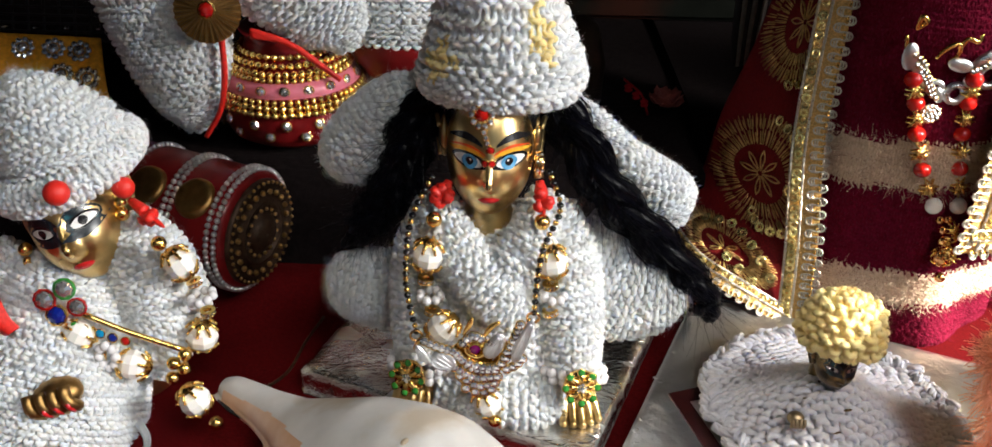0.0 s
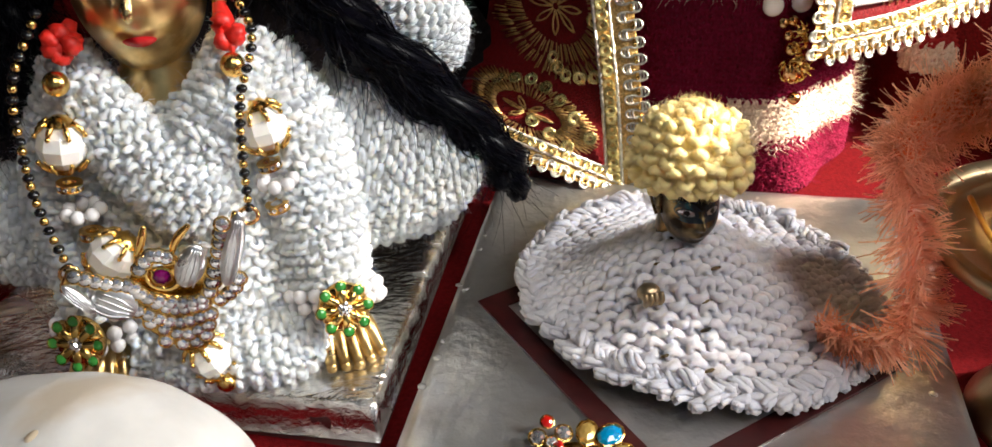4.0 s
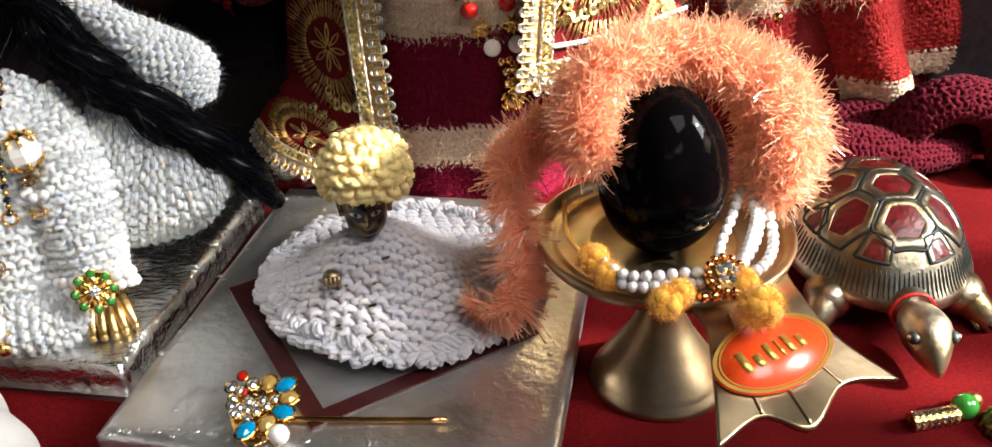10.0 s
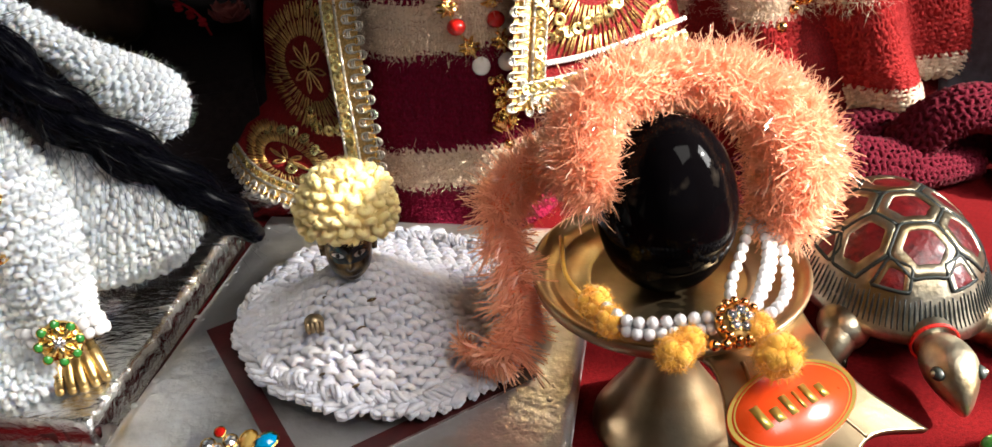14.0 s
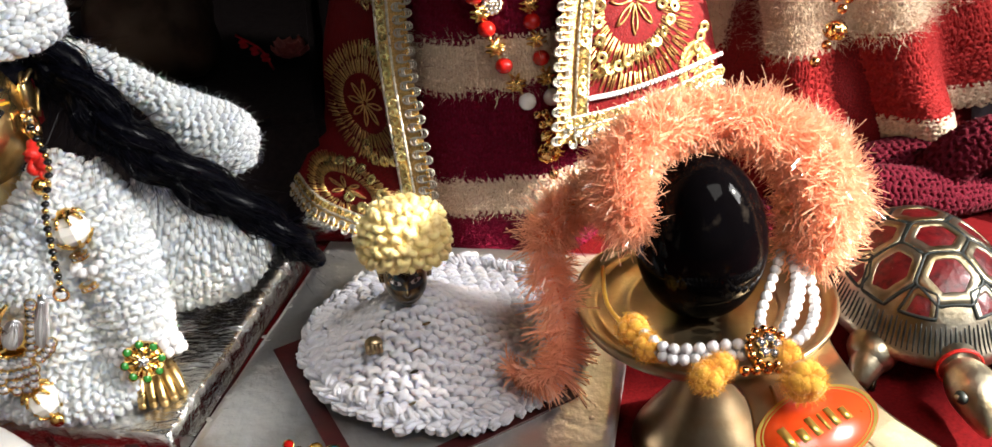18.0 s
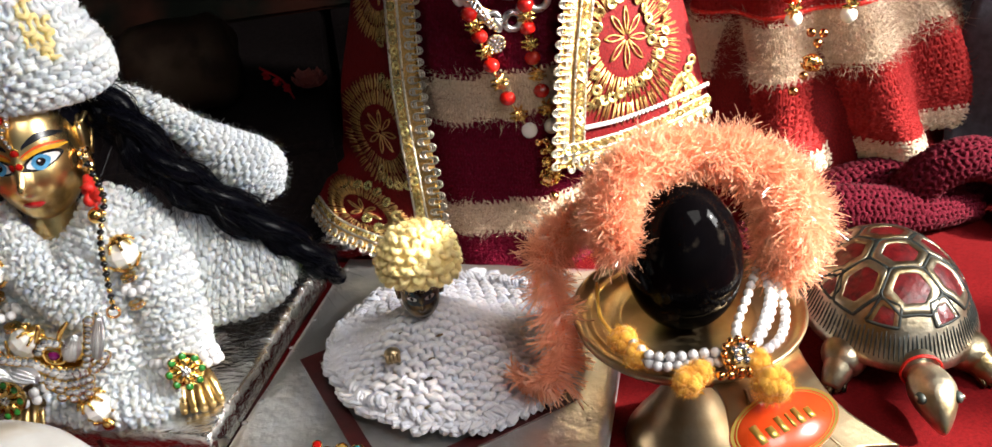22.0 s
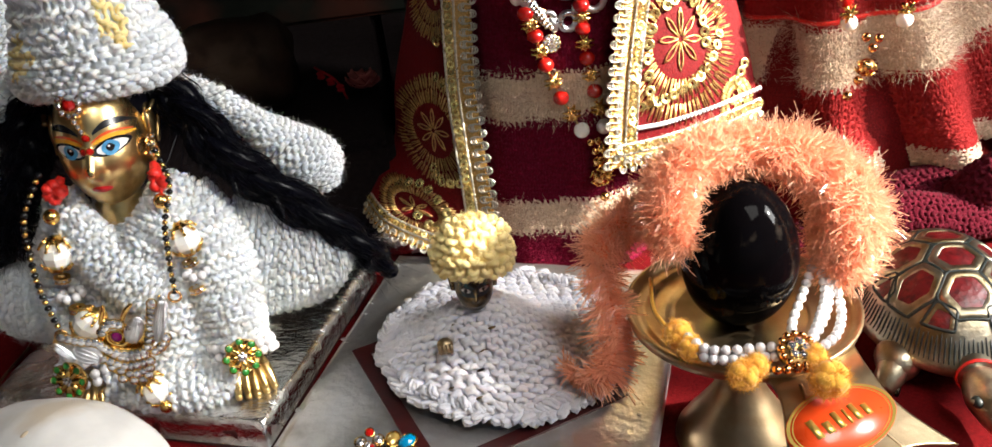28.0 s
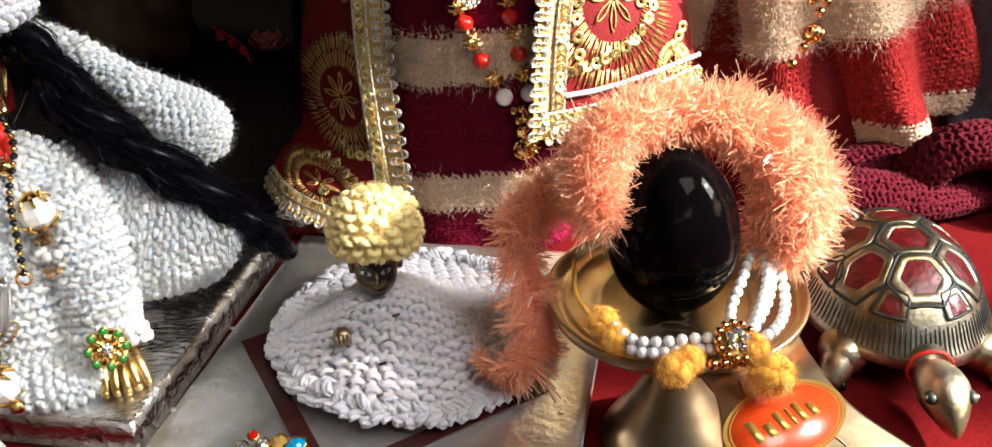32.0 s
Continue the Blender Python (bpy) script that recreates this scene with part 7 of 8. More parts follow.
for k, (path, r) in enumerate((([(0.270, 0.300, 0.012), (0.310, 0.296, 0.024), (0.345, 0.292, 0.020), (0.385, 0.300, 0.012)], 0.010), ([(0.345, 0.300, 0.012), (0.358, 0.295, 0.034), (0.376, 0.292, 0.040), (0.396, 0.292, 0.030), (0.404, 0.288, 0.008)], 0.009), ([(0.290, 0.315, 0.010), (0.340, 0.315, 0.020), (0.400, 0.315, 0.016), (0.440, 0.310, 0.008)], 0.013), ([(0.395, 0.285, 0.010), (0.420, 0.275, 0.020), (0.440, 0.260, 0.012)], 0.011))):
    wool("scarf_fold", sleeve(path, [r * 0.8, r, r, r * 0.8][:len(path)] if len(path) == 4 else [r] * len(path), 0.8, hint=(0, -0.5, 1)), DIMMED_MAGENTA_WOOL, scarf_ob, hairs=150, garter=False, seed=120 + k)

# ---- the second brass figure, at the left ----
left_pieces = brass_head(pose(-0.1475, 0.2880, 0.0800, -12, -18, 14), 1.1, True)
left_pieces.append((moved(lathe([(0.028, 0.0), (0.030, 0.012), (0.022, 0.040), (0.010, 0.056), (0.0088, 0.066)], 24, 0.8), pose(-0.150, 0.290, GROUND)), BRASS))
FIST = Matrix.Translation((-0.1470, 0.2420, 0.0325)) @ Matrix.Rotation(-0.35, 4, "Y") @ Matrix.Scale(1.15, 4) @ Matrix.Translation((0.1560, -0.2520, -0.0205))
left_pieces.append((moved(join(ball((-0.1560, 0.2540, 0.0200), (0.0085, 0.0060, 0.0055), 18, 12), *[tube([(-0.1620 + 0.0042 * k, 0.2500, 0.0245), (-0.1615 + 0.0042 * k, 0.2475, 0.0205), (-0.1605 + 0.0040 * k, 0.2500, 0.0165)], 0.0019, 8, 8) for k in range(4)]), FIST), DARKENED_GOLD))
left_pieces.append((moved(join(*[tube([(-0.1575 + 0.0042 * k, 0.2478, 0.0225), (-0.1570 + 0.0042 * k, 0.2462, 0.0195), (-0.1568 + 0.0040 * k, 0.2480, 0.0168)], 0.0008, 5, 8) for k in range(3)]), FIST), LIP_RED))
whole("brass_figurine", left_pieces, "small brass figurine with large dark-rimmed eyes, wrapped in white wool", "figurine")
wrap = thing("knitted_wrap", (-0.150, 0.275, GROUND), "white hand-knitted woollen dress on the dark-eyed figurine", "dress")
for nm, path, rad, fl, sd in (("body", [(-0.1620, 0.2560, 0.0060), (-0.1580, 0.2680, 0.0250), (-0.1530, 0.2820, 0.0480), (-0.1490, 0.2900, 0.0640)], [0.0350, 0.0340, 0.0270, 0.0130], 0.75, 131),
                              ("sleeve", [(-0.1330, 0.2930, 0.0760), (-0.1240, 0.2880, 0.0620), (-0.1200, 0.2810, 0.0420), (-0.1290, 0.2690, 0.0260)], [0.0090, 0.0150, 0.0165, 0.0120], 0.9, 132),
                              ("sleeve", [(-0.1700, 0.2900, 0.0640), (-0.1800, 0.2760, 0.0450), (-0.1780, 0.2600, 0.0270), (-0.1650, 0.2540, 0.0200)], [0.0090, 0.0150, 0.0150, 0.0090], 0.9, 133),
                              ("skirt_front", [(-0.1400, 0.2560, 0.0120), (-0.1550, 0.2450, 0.0090), (-0.1750, 0.2380, 0.0070), (-0.1950, 0.2380, 0.0080)], [0.0070, 0.0110, 0.0130, 0.0120], 0.9, 134),
                              ("cuff", [(-0.1445, 0.2620, 0.0270), (-0.1530, 0.2550, 0.0290), (-0.1640, 0.2520, 0.0270)], [0.0060, 0.0070, 0.0060], 0.9, 135)):
    wool(nm, sleeve(path, rad, fl, lump=0.03), WHITE_WOOL, wrap, hairs=400, seed=sd, stitch=0.0036, row=0.0026)
bonnet = thing("knitted_bonnet", (-0.150, 0.288, 0.090), "white knitted bonnet with round red beads", "hat")
wool("crown", sleeve([(-0.1475, 0.2910, 0.1020), (-0.1490, 0.2920, 0.1070), (-0.1540, 0.2930, 0.1160), (-0.1600, 0.2940, 0.1260), (-0.1640, 0.2950, 0.1320)], [0.0225, 0.0230, 0.0190, 0.0110, 0.0020], 0.95, hint=(0, -1, 0)), WHITE_WOOL, bonnet, hairs=600, seed=141, stitch=0.0038, row=0.0027, yarn=0.00115)
bc, bx, bz = np.array((-0.1475, 0.2910, 0.1005)), unit(np.array((0.95, 0, 0.30))), unit(np.array((0.0, 1.0, 0.1)))
wool("brim", sleeve([bc + bx * 0.0230 * math.sin(a) - bz * 0.0220 * math.cos(a) for a in ring], [0.0055] * 41, 1.0, hint=(0, 0, 1)), WHITE_WOOL, bonnet, hairs=250, seed=142, stitch=0.0038, row=0.0028, yarn=0.00115)
copies("red_bead", make_mesh("red_wooden_bead", [(UNIT_BALL, RED_THREAD)]), bonnet, [at((-0.1395, 0.2630, 0.1035), 0.0044), at((-0.1240, 0.2790, 0.0975), 0.0040)])
whole("wool_string", [(join(*[tube([(-0.1345 + 0.0008 * k, 0.2610, 0.0150), (-0.1291, 0.2590 + 0.0008 * k, 0.0100), (-0.1246 + 0.0006 * k, 0.2535, 0.0085), (-0.1200, 0.2470 + 0.0006 * k, 0.0080), (-0.1180, 0.2380, 0.0070)], 0.0012, 6, 24) for k in range(3)]), WHITE_WOOL)], "loose white woollen tie string on the red cloth", "string")
ear = thing("drop_earring", (-0.169, 0.285, 0.070), "small gold drop earring", "earring")
copies("gold_bead", ROUND_GOLD, ear, [at((-0.1655, 0.2800, 0.0700), 0.0026), at((-0.1655, 0.2795, 0.0650), 0.0018), at((-0.1290, 0.2850, 0.0880), 0.0022), at((-0.1290, 0.2848, 0.0835), 0.0028)])
whole("ribbon_tie", [(sheet(patch([[(-0.1760, 0.2680, 0.0760), (-0.1725, 0.2660, 0.0775), (-0.1690, 0.2670, 0.0780)], [(-0.1745, 0.2590, 0.0660), (-0.1705, 0.2560, 0.0665), (-0.1665, 0.2585, 0.0675)], [(-0.1690, 0.2530, 0.0575), (-0.1655, 0.2510, 0.0590), (-0.1615, 0.2530, 0.0600)], [(-0.1640, 0.2520, 0.0520), (-0.1610, 0.2500, 0.0540), (-0.1580, 0.2520, 0.0555)]]), 14, 24, thick=0.0006), RED_THREAD)], "flat red satin ribbon tie over the white wool", "ribbon", "ribbon ties")
ribbon_knot("ribbon_tie", (-0.1260, 0.2870, 0.0880), (-0.1135, 0.2790, 0.0830), 7)
left_neck = thing("pearl_necklace", (-0.105, 0.265, 0.020), "necklace of faceted cream pearls in gold filigree caps", "necklace")
copies("gold_bead", ROUND_GOLD, left_neck, [at((-0.1122, 0.2720, 0.0790), 0.0028), at((-0.0927, 0.2465, 0.0182), 0.0027)] + [at(p, 0.0026) for p in ((-0.1052, 0.2600, 0.0387), (-0.1100, 0.2600, 0.0345), (-0.1110, 0.2590, 0.0284), (-0.1060, 0.2590, 0.0330))])
capped(left_neck, (-0.1056, 0.2710, 0.0714), (-0.5, 0, 1), 0.0058)
capped(left_neck, (-0.1015, 0.2700, 0.0400), (0.1, 0, 1), 0.0060)
capped(left_neck, (-0.1240, 0.2580, 0.0350), (-1, 0, 0.2), 0.0056)
capped(left_neck, (-0.1000, 0.2490, 0.0268), (-0.5, 0, 1), 0.0058)
capped(left_neck, (-0.1420, 0.2600, 0.0470), (-1, 0, 0.6), 0.0056)
copies("rondelle", RONDELLE, left_neck, [aimed((-0.1018, 0.2720, 0.0625), (-0.3, 0, 1), 0.0030), aimed((-0.0985, 0.2715, 0.0500), (0, 0, 1), 0.0030), aimed((-0.1335, 0.2590, 0.0400), (1, 0, -0.2), 0.0030)])
copies("small_pearl", SEED_PEARL, left_neck, [at((-0.0998 + 0.0042 * math.cos(a), 0.2715 + 0.0042 * math.sin(a), 0.0565 + 0.001 * math.cos(a)), 0.0018) for a in np.arange(8) * TAU / 8] + [at((-0.1320 + 0.003 * math.cos(a), 0.2560, 0.0400 + 0.005 * math.sin(a)), 0.0019) for a in np.arange(8) * TAU / 8])
bro = thing("flower_brooch", (-0.147, 0.261, 0.055), "brooch of clear, navy and small coloured stones on a gold pin", "brooch")
copies("red_rimmed_stone", RED_RIM_STONE, bro, [aimed(p, (0.1, -1, 0.3), s) for p, s in (((-0.1515, 0.2600, 0.0619), 0.0034), ((-0.1406, 0.2600, 0.0590), 0.0030))])
copies("green_rimmed_stone", GREEN_RIM_STONE, bro, [aimed((-0.1436, 0.2600, 0.0666), (0.1, -1, 0.3), 0.0034)])
copies("rhinestone", STONE_SET, bro, [aimed((-0.1510 - 0.0012 * k + 0.003 * j, 0.2595, 0.0545 - 0.0028 * k), (0, -1, 0.2), 0.0014) for k in range(5) for j in range(2)])
copies("navy_stone", NAVY_STONE, bro, [aimed((-0.1482, 0.2590, 0.0558), (0, -1, 0.3), 0.0034), aimed((-0.1300, 0.2590, 0.0463), (0, -1, 0.3), 0.0016)])
copies("green_stone", GREEN_STONE, bro, [aimed((-0.1427, 0.2590, 0.0514), (0, -1, 0.3), 0.0015)])
copies("red_stone", RED_STONE, bro, [aimed((-0.1396, 0.2590, 0.0501), (0, -1, 0.3), 0.0015), aimed((-0.1256, 0.2590, 0.0450), (0, -1, 0.3), 0.0015)])
copies("blue_stone", BLUE_STONE, bro, [aimed((-0.1342, 0.2590, 0.0481), (0, -1, 0.3), 0.0016)])
part("gold_pin", tube([(-0.1390, 0.2600, 0.0560), (-0.1240, 0.2605, 0.0480), (-0.1056, 0.2610, 0.0401)], 0.0011, 8, 10), GOLD, bro)

# ---- red bolster with gold medallion ----
bolster = thing("red_bolster", (-0.125, 0.345, 0.0215), "red cylindrical bolster with silver bead rings and gold medallions", "bolster")
dc, dw = np.array((-0.0950, 0.3340, 0.0478)), unit(np.array((0.93, -0.36, -0.03)))
dm = aimed(dc, dw)
part("roll", moved(lathe([(0.0, -0.0005), (0.0245, -0.0005), (0.0262, -0.003), (0.0265, -0.012), (0.0262, -0.095), (0.0240, -0.100), (0.0, -0.100)], 56), dm), POT_RED, bolster)
part("end_plate", moved(lathe([(0.0235, 0.0002), (0.0235, 0.0018), (0.0222, 0.0026), (0.0205, 0.0018), (0.0150, 0.0020), (0.0145, 0.0032), (0.0132, 0.0034), (0.0125, 0.0022), (0.0082, 0.0024), (0.0078, 0.0042), (0.0055, 0.0055), (0.0, 0.0060)], 48), dm), SHADOWED_PLATE, bolster, "embossed blackened end plate with gold studs")
copies("stud", make_mesh("stud", [(LOW_BALL, DARKENED_GOLD)]), bolster, [at(dm @ Vector((r * math.cos(a), r * math.sin(a), 0.0028)), s) for r, n, s in ((0.0180, 22, 0.0013), (0.0105, 16, 0.0009), (0.0222, 40, 0.0008)) for a in np.arange(n) * TAU / n])
SILVER_BEAD = make_mesh("silver_bead", [(LOW_BALL, SILVER)])
for off, rad in ((-0.003, 0.0268), (-0.0065, 0.0270), (-0.0265, 0.0270), (-0.0295, 0.0270), (-0.052, 0.0270)):
    copies("silver_bead", SILVER_BEAD, bolster, [at(dm @ Vector((rad * math.cos(a), rad * math.sin(a), off)), 0.0013) for a in np.arange(60) * TAU / 60])
up_l = dm.to_3x3().inverted() @ Vector((0, -0.5, 1)).normalized()
ang0 = math.atan2(up_l.y, up_l.x)
for off in (-0.017, -0.041, -0.064):
    for da in (0.25,):
        a = ang0 + da
        part("medallion", moved(lathe([(0.0, 0.0016), (0.0050, 0.0014), (0.0072, 0.0018), (0.0086, 0.0010), (0.0090, -0.0010)], 28), aimed(dm @ Vector((0.0262 * math.cos(a), 0.0262 * math.sin(a), off)), dm.to_3x3() @ Vector((math.cos(a), math.sin(a), 0)))), DARKENED_GOLD, bolster, "round tarnished gold medallion")

# ---- painted pot and its woollen covers on the rear step ----
pot = thing("painted_pot", (-0.0920, 0.4080, 0.0610), "red painted pot with pink band and gold beadwork", "pot")
pz = 0.0612
part("pot_body", moved(lathe([(0.0, 0.0), (0.0200, 0.0), (0.0300, 0.0060), (0.0345, 0.0150), (0.0350, 0.0230), (0.0325, 0.0310), (0.0260, 0.0400), (0.0200, 0.0460), (0.0190, 0.0500), (0.0220, 0.0540), (0.0205, 0.0545), (0.0170, 0.0500)], 56), pose(-0.0920, 0.4080, pz)), POT_RED, pot)
part("pink_band", moved(lathe([(0.0330, 0.0300), (0.0334, 0.0302), (0.0298, 0.0362), (0.0294, 0.0360)], 56), pose(-0.0920, 0.4080, pz)), PINK_PAINT, pot, "band of dull pink paint")
for z, r, n, s in ((0.0265, 0.0350, 70, 0.0019), (0.0235, 0.0356, 70, 0.0019), (0.0290, 0.0342, 70, 0.0014), (0.0372, 0.0290, 60, 0.0016), (0.0395, 0.0275, 56, 0.0018), (0.0425, 0.0250, 50, 0.0018), (0.0455, 0.0220, 46, 0.0018)):
    copies("gold_bead", ROUND_GOLD, pot, [at((-0.0920 + r * math.cos(a), 0.4080 + r * math.sin(a), pz + z), s) for a in np.linspace(math.pi * 0.98, math.pi * 2.08, n // 2)])
for z, r, n in ((0.0330, 0.0320, 22), (0.0120, 0.0340, 16), (0.0180, 0.0356, 18)):
    copies("stud", STONE_SET, pot, [aimed((-0.0920 + r * math.cos(a), 0.4080 + r * math.sin(a), pz + z), (math.cos(a), math.sin(a), 0.2), 0.0021) for a in np.linspace(math.pi, math.pi * 2.08, n // 2)])
shawl = thing("knitted_shawl", (-0.110, 0.395, 0.0900), "white knitted shawl with a red crochet edge over the pot", "shawl")
shawl_l = sleeve([(-0.1480, 0.3940, 0.1800), (-0.1440, 0.3920, 0.1500), (-0.1390, 0.3900, 0.1150), (-0.1340, 0.3880, 0.0850), (-0.1320, 0.3880, 0.0700)], [0.0330, 0.0310, 0.0260, 0.0170, 0.0050], 0.45)
shawl_r = sleeve([(-0.0900, 0.3980, 0.1800), (-0.0860, 0.3960, 0.1500), (-0.0740, 0.3940, 0.1300), (-0.0650, 0.3930, 0.1180), (-0.0610, 0.3930, 0.1090)], [0.0350, 0.0330, 0.0230, 0.0140, 0.0040], 0.45)
wool("panel", shawl_l, WHITE_WOOL, shawl, hairs=500, seed=151)
wool("panel", shawl_r, WHITE_WOOL, shawl, hairs=500, seed=152)
part("red_edge", join(*[tube([(-0.1150 + 0.001 * math.sin(k), 0.3800, 0.1330), (-0.1140, 0.3790, 0.1050 + 0.001 * k), (-0.1180, 0.3790, 0.0850), (-0.1270, 0.3800, 0.0700)], 0.0013, 6, 24) for k in range(3)], *[tube([(-0.1020, 0.3830, 0.1180 + 0.0012 * k), (-0.0860, 0.3830, 0.1150), (-0.0720, 0.3830, 0.1050), (-0.0640, 0.3840, 0.0980)], 0.0014, 6, 24) for k in range(3)]), RED_THREAD, shawl, "red crochet edging")
fan = thing("pleated_gold_rosette", (-0.1165, 0.3740, 0.1310), "round pleated gold rosette pinned to the shawl", "rosette")
fm = aimed((-0.1165, 0.3740, 0.1320), (0.1, -1, 0.25))
fa, fr = np.meshgrid(np.arange(120) * TAU / 120, np.linspace(0.15, 1, 6))
fp = np.stack([fr * 0.0140 * np.cos(fa), fr * 0.0140 * np.sin(fa), 0.0009 * fr * np.where(np.arange(120) % 4 < 2, 1, -1)[None] + 0.002 * (1 - fr)], -1).reshape(-1, 3)
part("pleats", moved((fp, [grid_faces(6, 120, True)]), fm), DARKENED_GOLD, fan, smooth=False)
copies("red_stone", RED_STONE, fan, [aimed(fm @ Vector((0, 0, 0.0025)), fm.to_3x3() @ Vector((0, 0, 1)), 0.0032)])
bundle = thing("knitted_bundle", (-0.037, 0.415, 0.0610), "white knitted woollen piece with a dark red hem", "cloth")
wool("knit", sleeve([(-0.0370, 0.4150, 0.1080), (-0.0370, 0.4160, 0.1300), (-0.0370, 0.4180, 0.1600), (-0.0370, 0.4180, 0.1850)], [0.0270, 0.0280, 0.0250, 0.0180], 0.7), WHITE_WOOL, bundle, hairs=400, seed=153)
part("hem", moved(lathe([(0.0268, 0.0480), (0.0282, 0.0440), (0.0270, 0.0400), (0.0200, 0.0300), (0.0180, 0.0), (0.0, 0.0)], 40, 0.72), pose(-0.0370, 0.4150, 0.0612)), POT_RED, bundle, "dark red hem and base")

# mustard cloth with silver flowers, and black net
mustard = thing("mustard_cloth", (-0.215, 0.405, 0.0610), "mustard cloth with silver stone flowers and a black net edge", "cloth")
ms = patch([[(-0.2700, 0.3900, 0.0600), (-0.2200, 0.3850, 0.0620), (-0.1750, 0.3950, 0.0640)], [(-0.2700, 0.4000, 0.0850), (-0.2200, 0.3980, 0.0850), (-0.1800, 0.4050, 0.0850)], [(-0.2650, 0.4150, 0.1060), (-0.2200, 0.4150, 0.1050), (-0.1850, 0.4200, 0.1020)]])
part("cloth", sheet(ms, 30, 20, thick=0.001), MUSTARD, mustard)
side_m = 1.0 if normals(ms, np.array([0.5]), np.array([0.5]))[0][1] < 0 else -1.0
for cu, cv in ((0.15, 0.8), (0.34, 0.84), (0.52, 0.86), (0.70, 0.86), (0.86, 0.84), (0.45, 0.3), (0.62, 0.45), (0.8, 0.3), (0.75, 0.6), (0.9, 0.55)):
    c0, n0 = ms(np.array([cu]), np.array([cv]))[0], side_m * normals(ms, np.array([cu]), np.array([cv]))[0]
    fmx = aimed(c0 + n0 * 0.001, n0)
    mesh0 = STONE if cv > 0.7 else STONE_SET
    copies("stone_petal", mesh0, mustard, [aimed(fmx @ Vector((0.0042 * math.cos(a), 0.0042 * math.sin(a), 0)), n0, 0.0016) for a in np.arange(9) * TAU / 9] + [aimed(c0 + n0 * 0.0015, n0, 0.0026)])
net = thing("black_net", (-0.205, 0.425, 0.1000), "black net fabric with silver stones", "net")
gs = []
for k in range(16):
    gs.append(tube([(-0.2800 + 0.0075 * k, 0.4200, 0.1000), (-0.2780 + 0.0075 * k, 0.4260, 0.1250), (-0.2760 + 0.0078 * k, 0.4320, 0.1600)], 0.0007, 5, 12))
    gs.append(tube([(-0.2800, 0.4200 + 0.0008 * k, 0.1020 + 0.0038 * k), (-0.2200, 0.4190 + 0.0008 * k, 0.1010 + 0.0038 * k), (-0.1620, 0.4220 + 0.0008 * k, 0.1000 + 0.0038 * k)], 0.0007, 5, 12))
part("mesh_threads", join(*gs), NET, net)
copies("rhinestone", STONE, net, [at((-0.2760 + 0.0150 * (k % 8), 0.4215 + 0.003 * (k // 8), 0.1060 + 0.0130 * (k // 8)), 0.0017) for k in range(24)])

# ---- things behind, some with the shade put into their colour ----
jar_pts = lathe([(0.0, 0.0), (0.021, 0.0), (0.0235, 0.004), (0.0242, 0.018), (0.0232, 0.036), (0.0238, 0.038), (0.0238, 0.043), (0.0215, 0.046), (0.0190, 0.050), (0.0, 0.053)], 40)
crease = 1 + 0.02 * np.sin(6 * jar_pts[0][:, :1] / 0.02) * np.sin(220 * jar_pts[0][:, 2:3])
whole("brown_jar", [(moved((jar_pts[0] * crease, jar_pts[1]), pose(0.0080, 0.4450, 0.0850, 0, 86, -6)), JAR_BROWN)], "dark brown lacquered jar lying on the black step", "jar")
gs = []
for k in range(11):
    a, up = k * 2.4, 0.2 + 0.07 * k
    d = np.array((math.cos(a) * math.cos(up), math.sin(a) * math.cos(up), math.sin(up)))
    ctr = np.array((0.0930, 0.4360, 0.0680))
    side_d = unit(np.cross(d, (0, 0, 1)))
    leaf = patch([[ctr + d * 0.001 - side_d * 0.001, ctr + d * 0.001, ctr + d * 0.001 + side_d * 0.001], [ctr + d * 0.005 - side_d * 0.0045, ctr + d * 0.005 + (0, 0, -0.001), ctr + d * 0.005 + side_d * 0.0045], [ctr + d * 0.009 - side_d * 0.003 + (0, 0, 0.002), ctr + d * 0.0095 + (0, 0, 0.0005), ctr + d * 0.009 + side_d * 0.003 + (0, 0, 0.002)]])
    gs.append(sheet(leaf, 8, 8, thick=0.0004))
whole("pink_flower", [(join(*gs), BUD_PINK)], "dusty pink artificial flower on the black step", "flower")
gs = [tube([(0.0840, 0.4340, 0.0630), (0.0800, 0.4330, 0.0740), (0.0740 - 0.004 * k, 0.4320, 0.0800 + 0.003 * k)], 0.0006, 5, 12) for k in range(2)]
gs += [ball((0.0815 - 0.0022 * k + 0.002 * (k % 2), 0.4325, 0.0690 + 0.0020 * k), (0.0022, 0.0010, 0.0013), 8, 6) for k in range(6)]
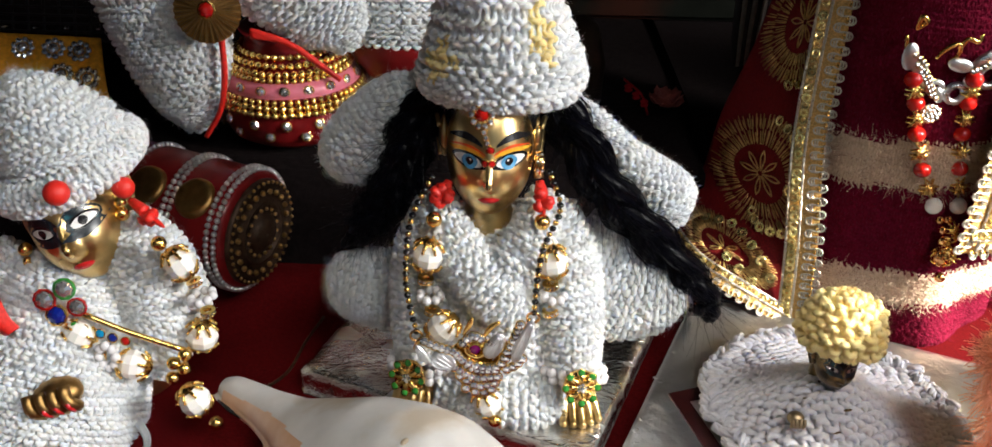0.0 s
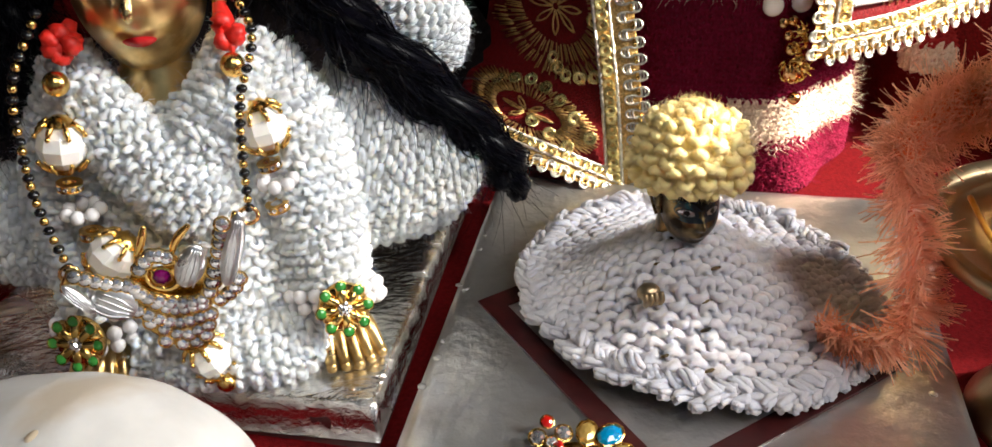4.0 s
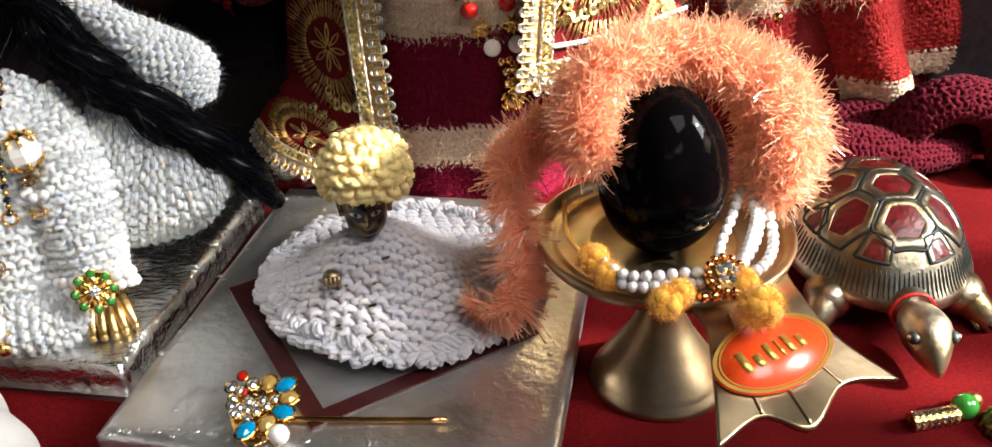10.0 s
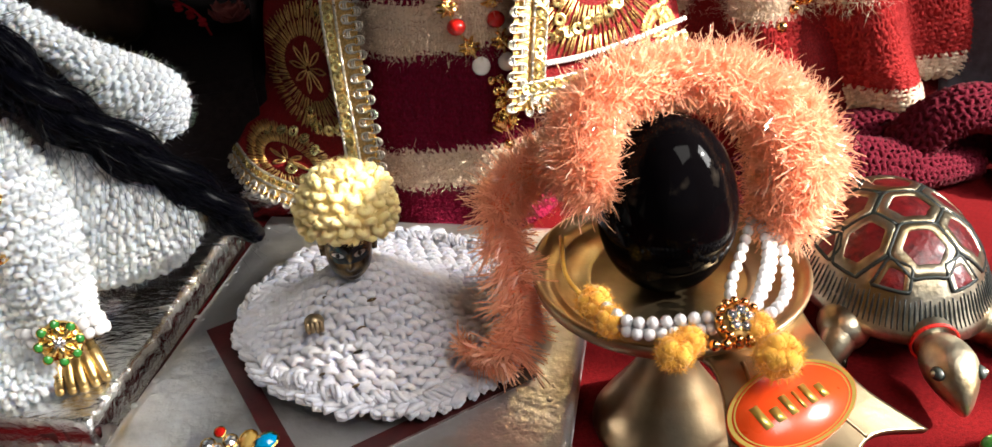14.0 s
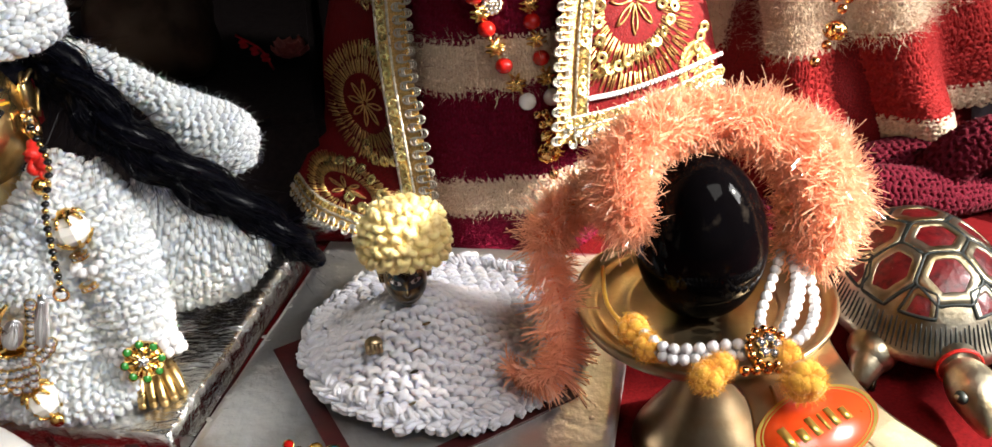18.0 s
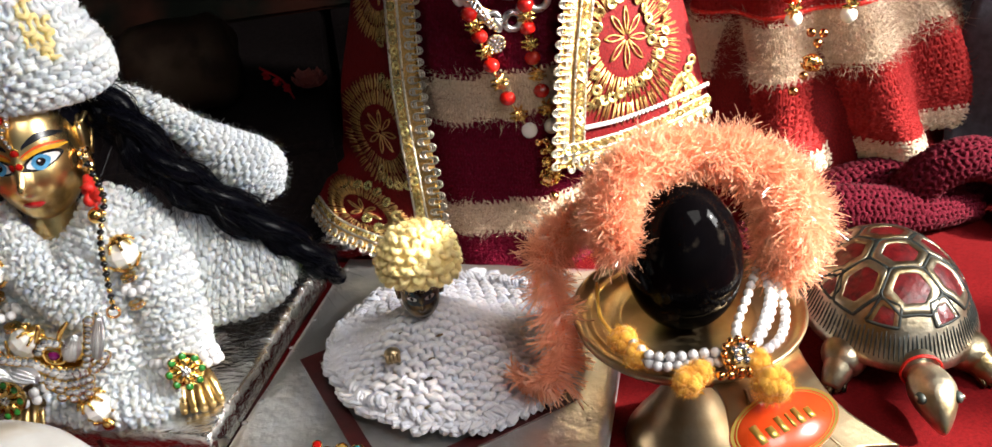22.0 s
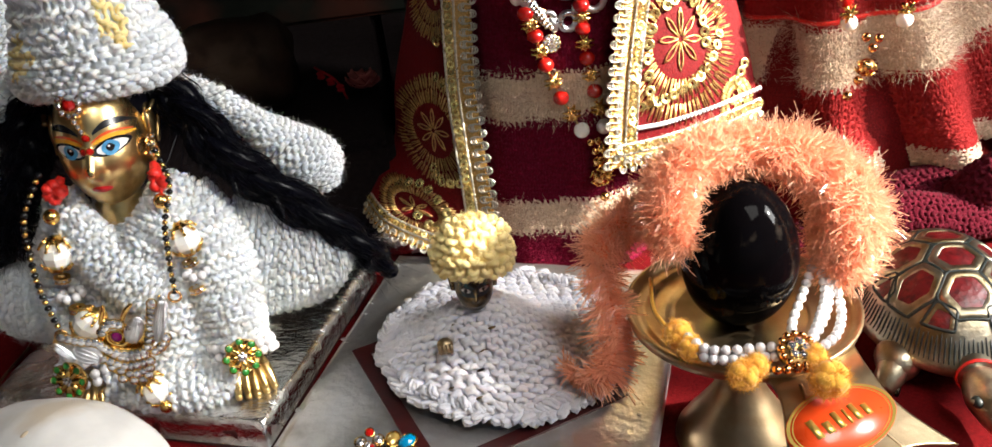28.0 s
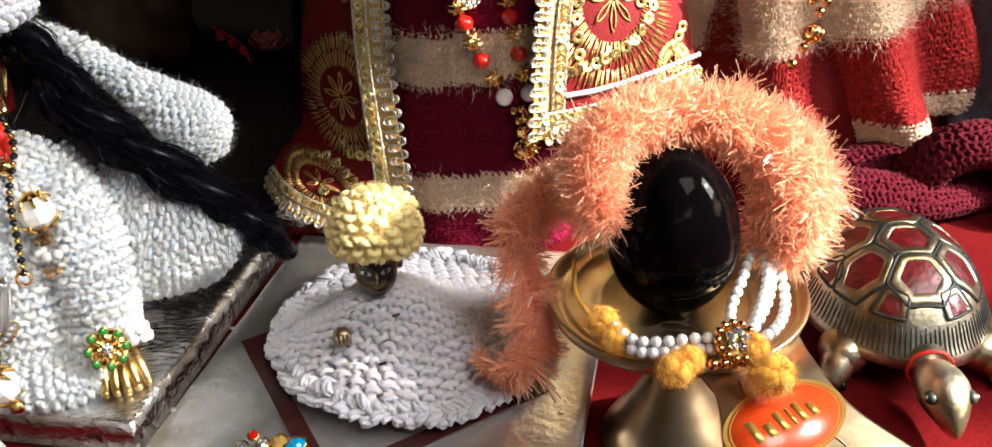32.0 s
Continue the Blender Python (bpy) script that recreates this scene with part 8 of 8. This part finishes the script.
whole("red_flower_sprig", [(join(*gs), CRIMSON_WOOL)], "small dark red artificial flower sprig", "flower")
gs = []
for k in range(13):
    gs.append((tube([(0.1240 + 0.0022 * k, 0.4350 + 0.001 * k, 0.0900), (0.1220 + 0.0026 * k, 0.4330 + 0.001 * k, 0.1150), (0.1220 + 0.0032 * k, 0.4350 + 0.001 * k, 0.1450), (0.1240 + 0.0034 * k, 0.4390 + 0.001 * k, 0.1700)], [0.0014, 0.0018, 0.0018, 0.0012], 6, 20), STRIPE_PALE if k % 2 else STRIPE_DARK))
whole("striped_wool_tassel", gs, "charcoal and ash striped woollen tassel in the shade", "tassel")
foil_bit = ball((0, 0, 0), 1.0, 22, 14)
whole("foil_scrap", [((np.array((0.1020, 0.3640, 0.0140)) + foil_bit[0] * np.array((0.0170, 0.0090, 0.0085)) * (1 + 0.22 * np.sin(7 * foil_bit[0][:, :1] + 3) * np.cos(6 * foil_bit[0][:, 2:3])), foil_bit[1]), FOIL)], "crumpled scrap of silver foil on the red cloth", "foil")
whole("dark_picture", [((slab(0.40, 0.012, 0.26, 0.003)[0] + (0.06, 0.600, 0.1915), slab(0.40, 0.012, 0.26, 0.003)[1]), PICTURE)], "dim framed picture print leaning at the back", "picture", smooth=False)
dark_chain = thing("dark_bead_chain", (-0.0760, 0.3050, GROUND), "thin dark metal bead chain on the red cloth", "chain")
copies("bead", make_mesh("dark_bead", [(LOW_BALL, BRONZE)]), dark_chain, [at((p[0], p[1], 0.0056), 0.0007) for p in curve([(-0.0690, 0.3300, 0), (-0.0735, 0.3120, 0), (-0.0770, 0.2920, 0), (-0.0850, 0.2800, 0)], 34)])

rag = patch([[(0.395 + 0.03 * i, 0.330 + 0.012 * math.sin(3 * i + j), 0.006 + 0.030 * j + 0.004 * math.sin(2.3 * i * j + i)) for i in range(6)] for j in range(6)])
whole("dark_grey_cloth", [(sheet(rag, 40, 40, thick=0.002), material("slate_cloth", (0.05, 0.05, 0.065), 0.85, spread=0.3, scale=300, bump=0.4, bump_scale=1500))], "slate-grey cloth bunched behind the red doll", "cloth")
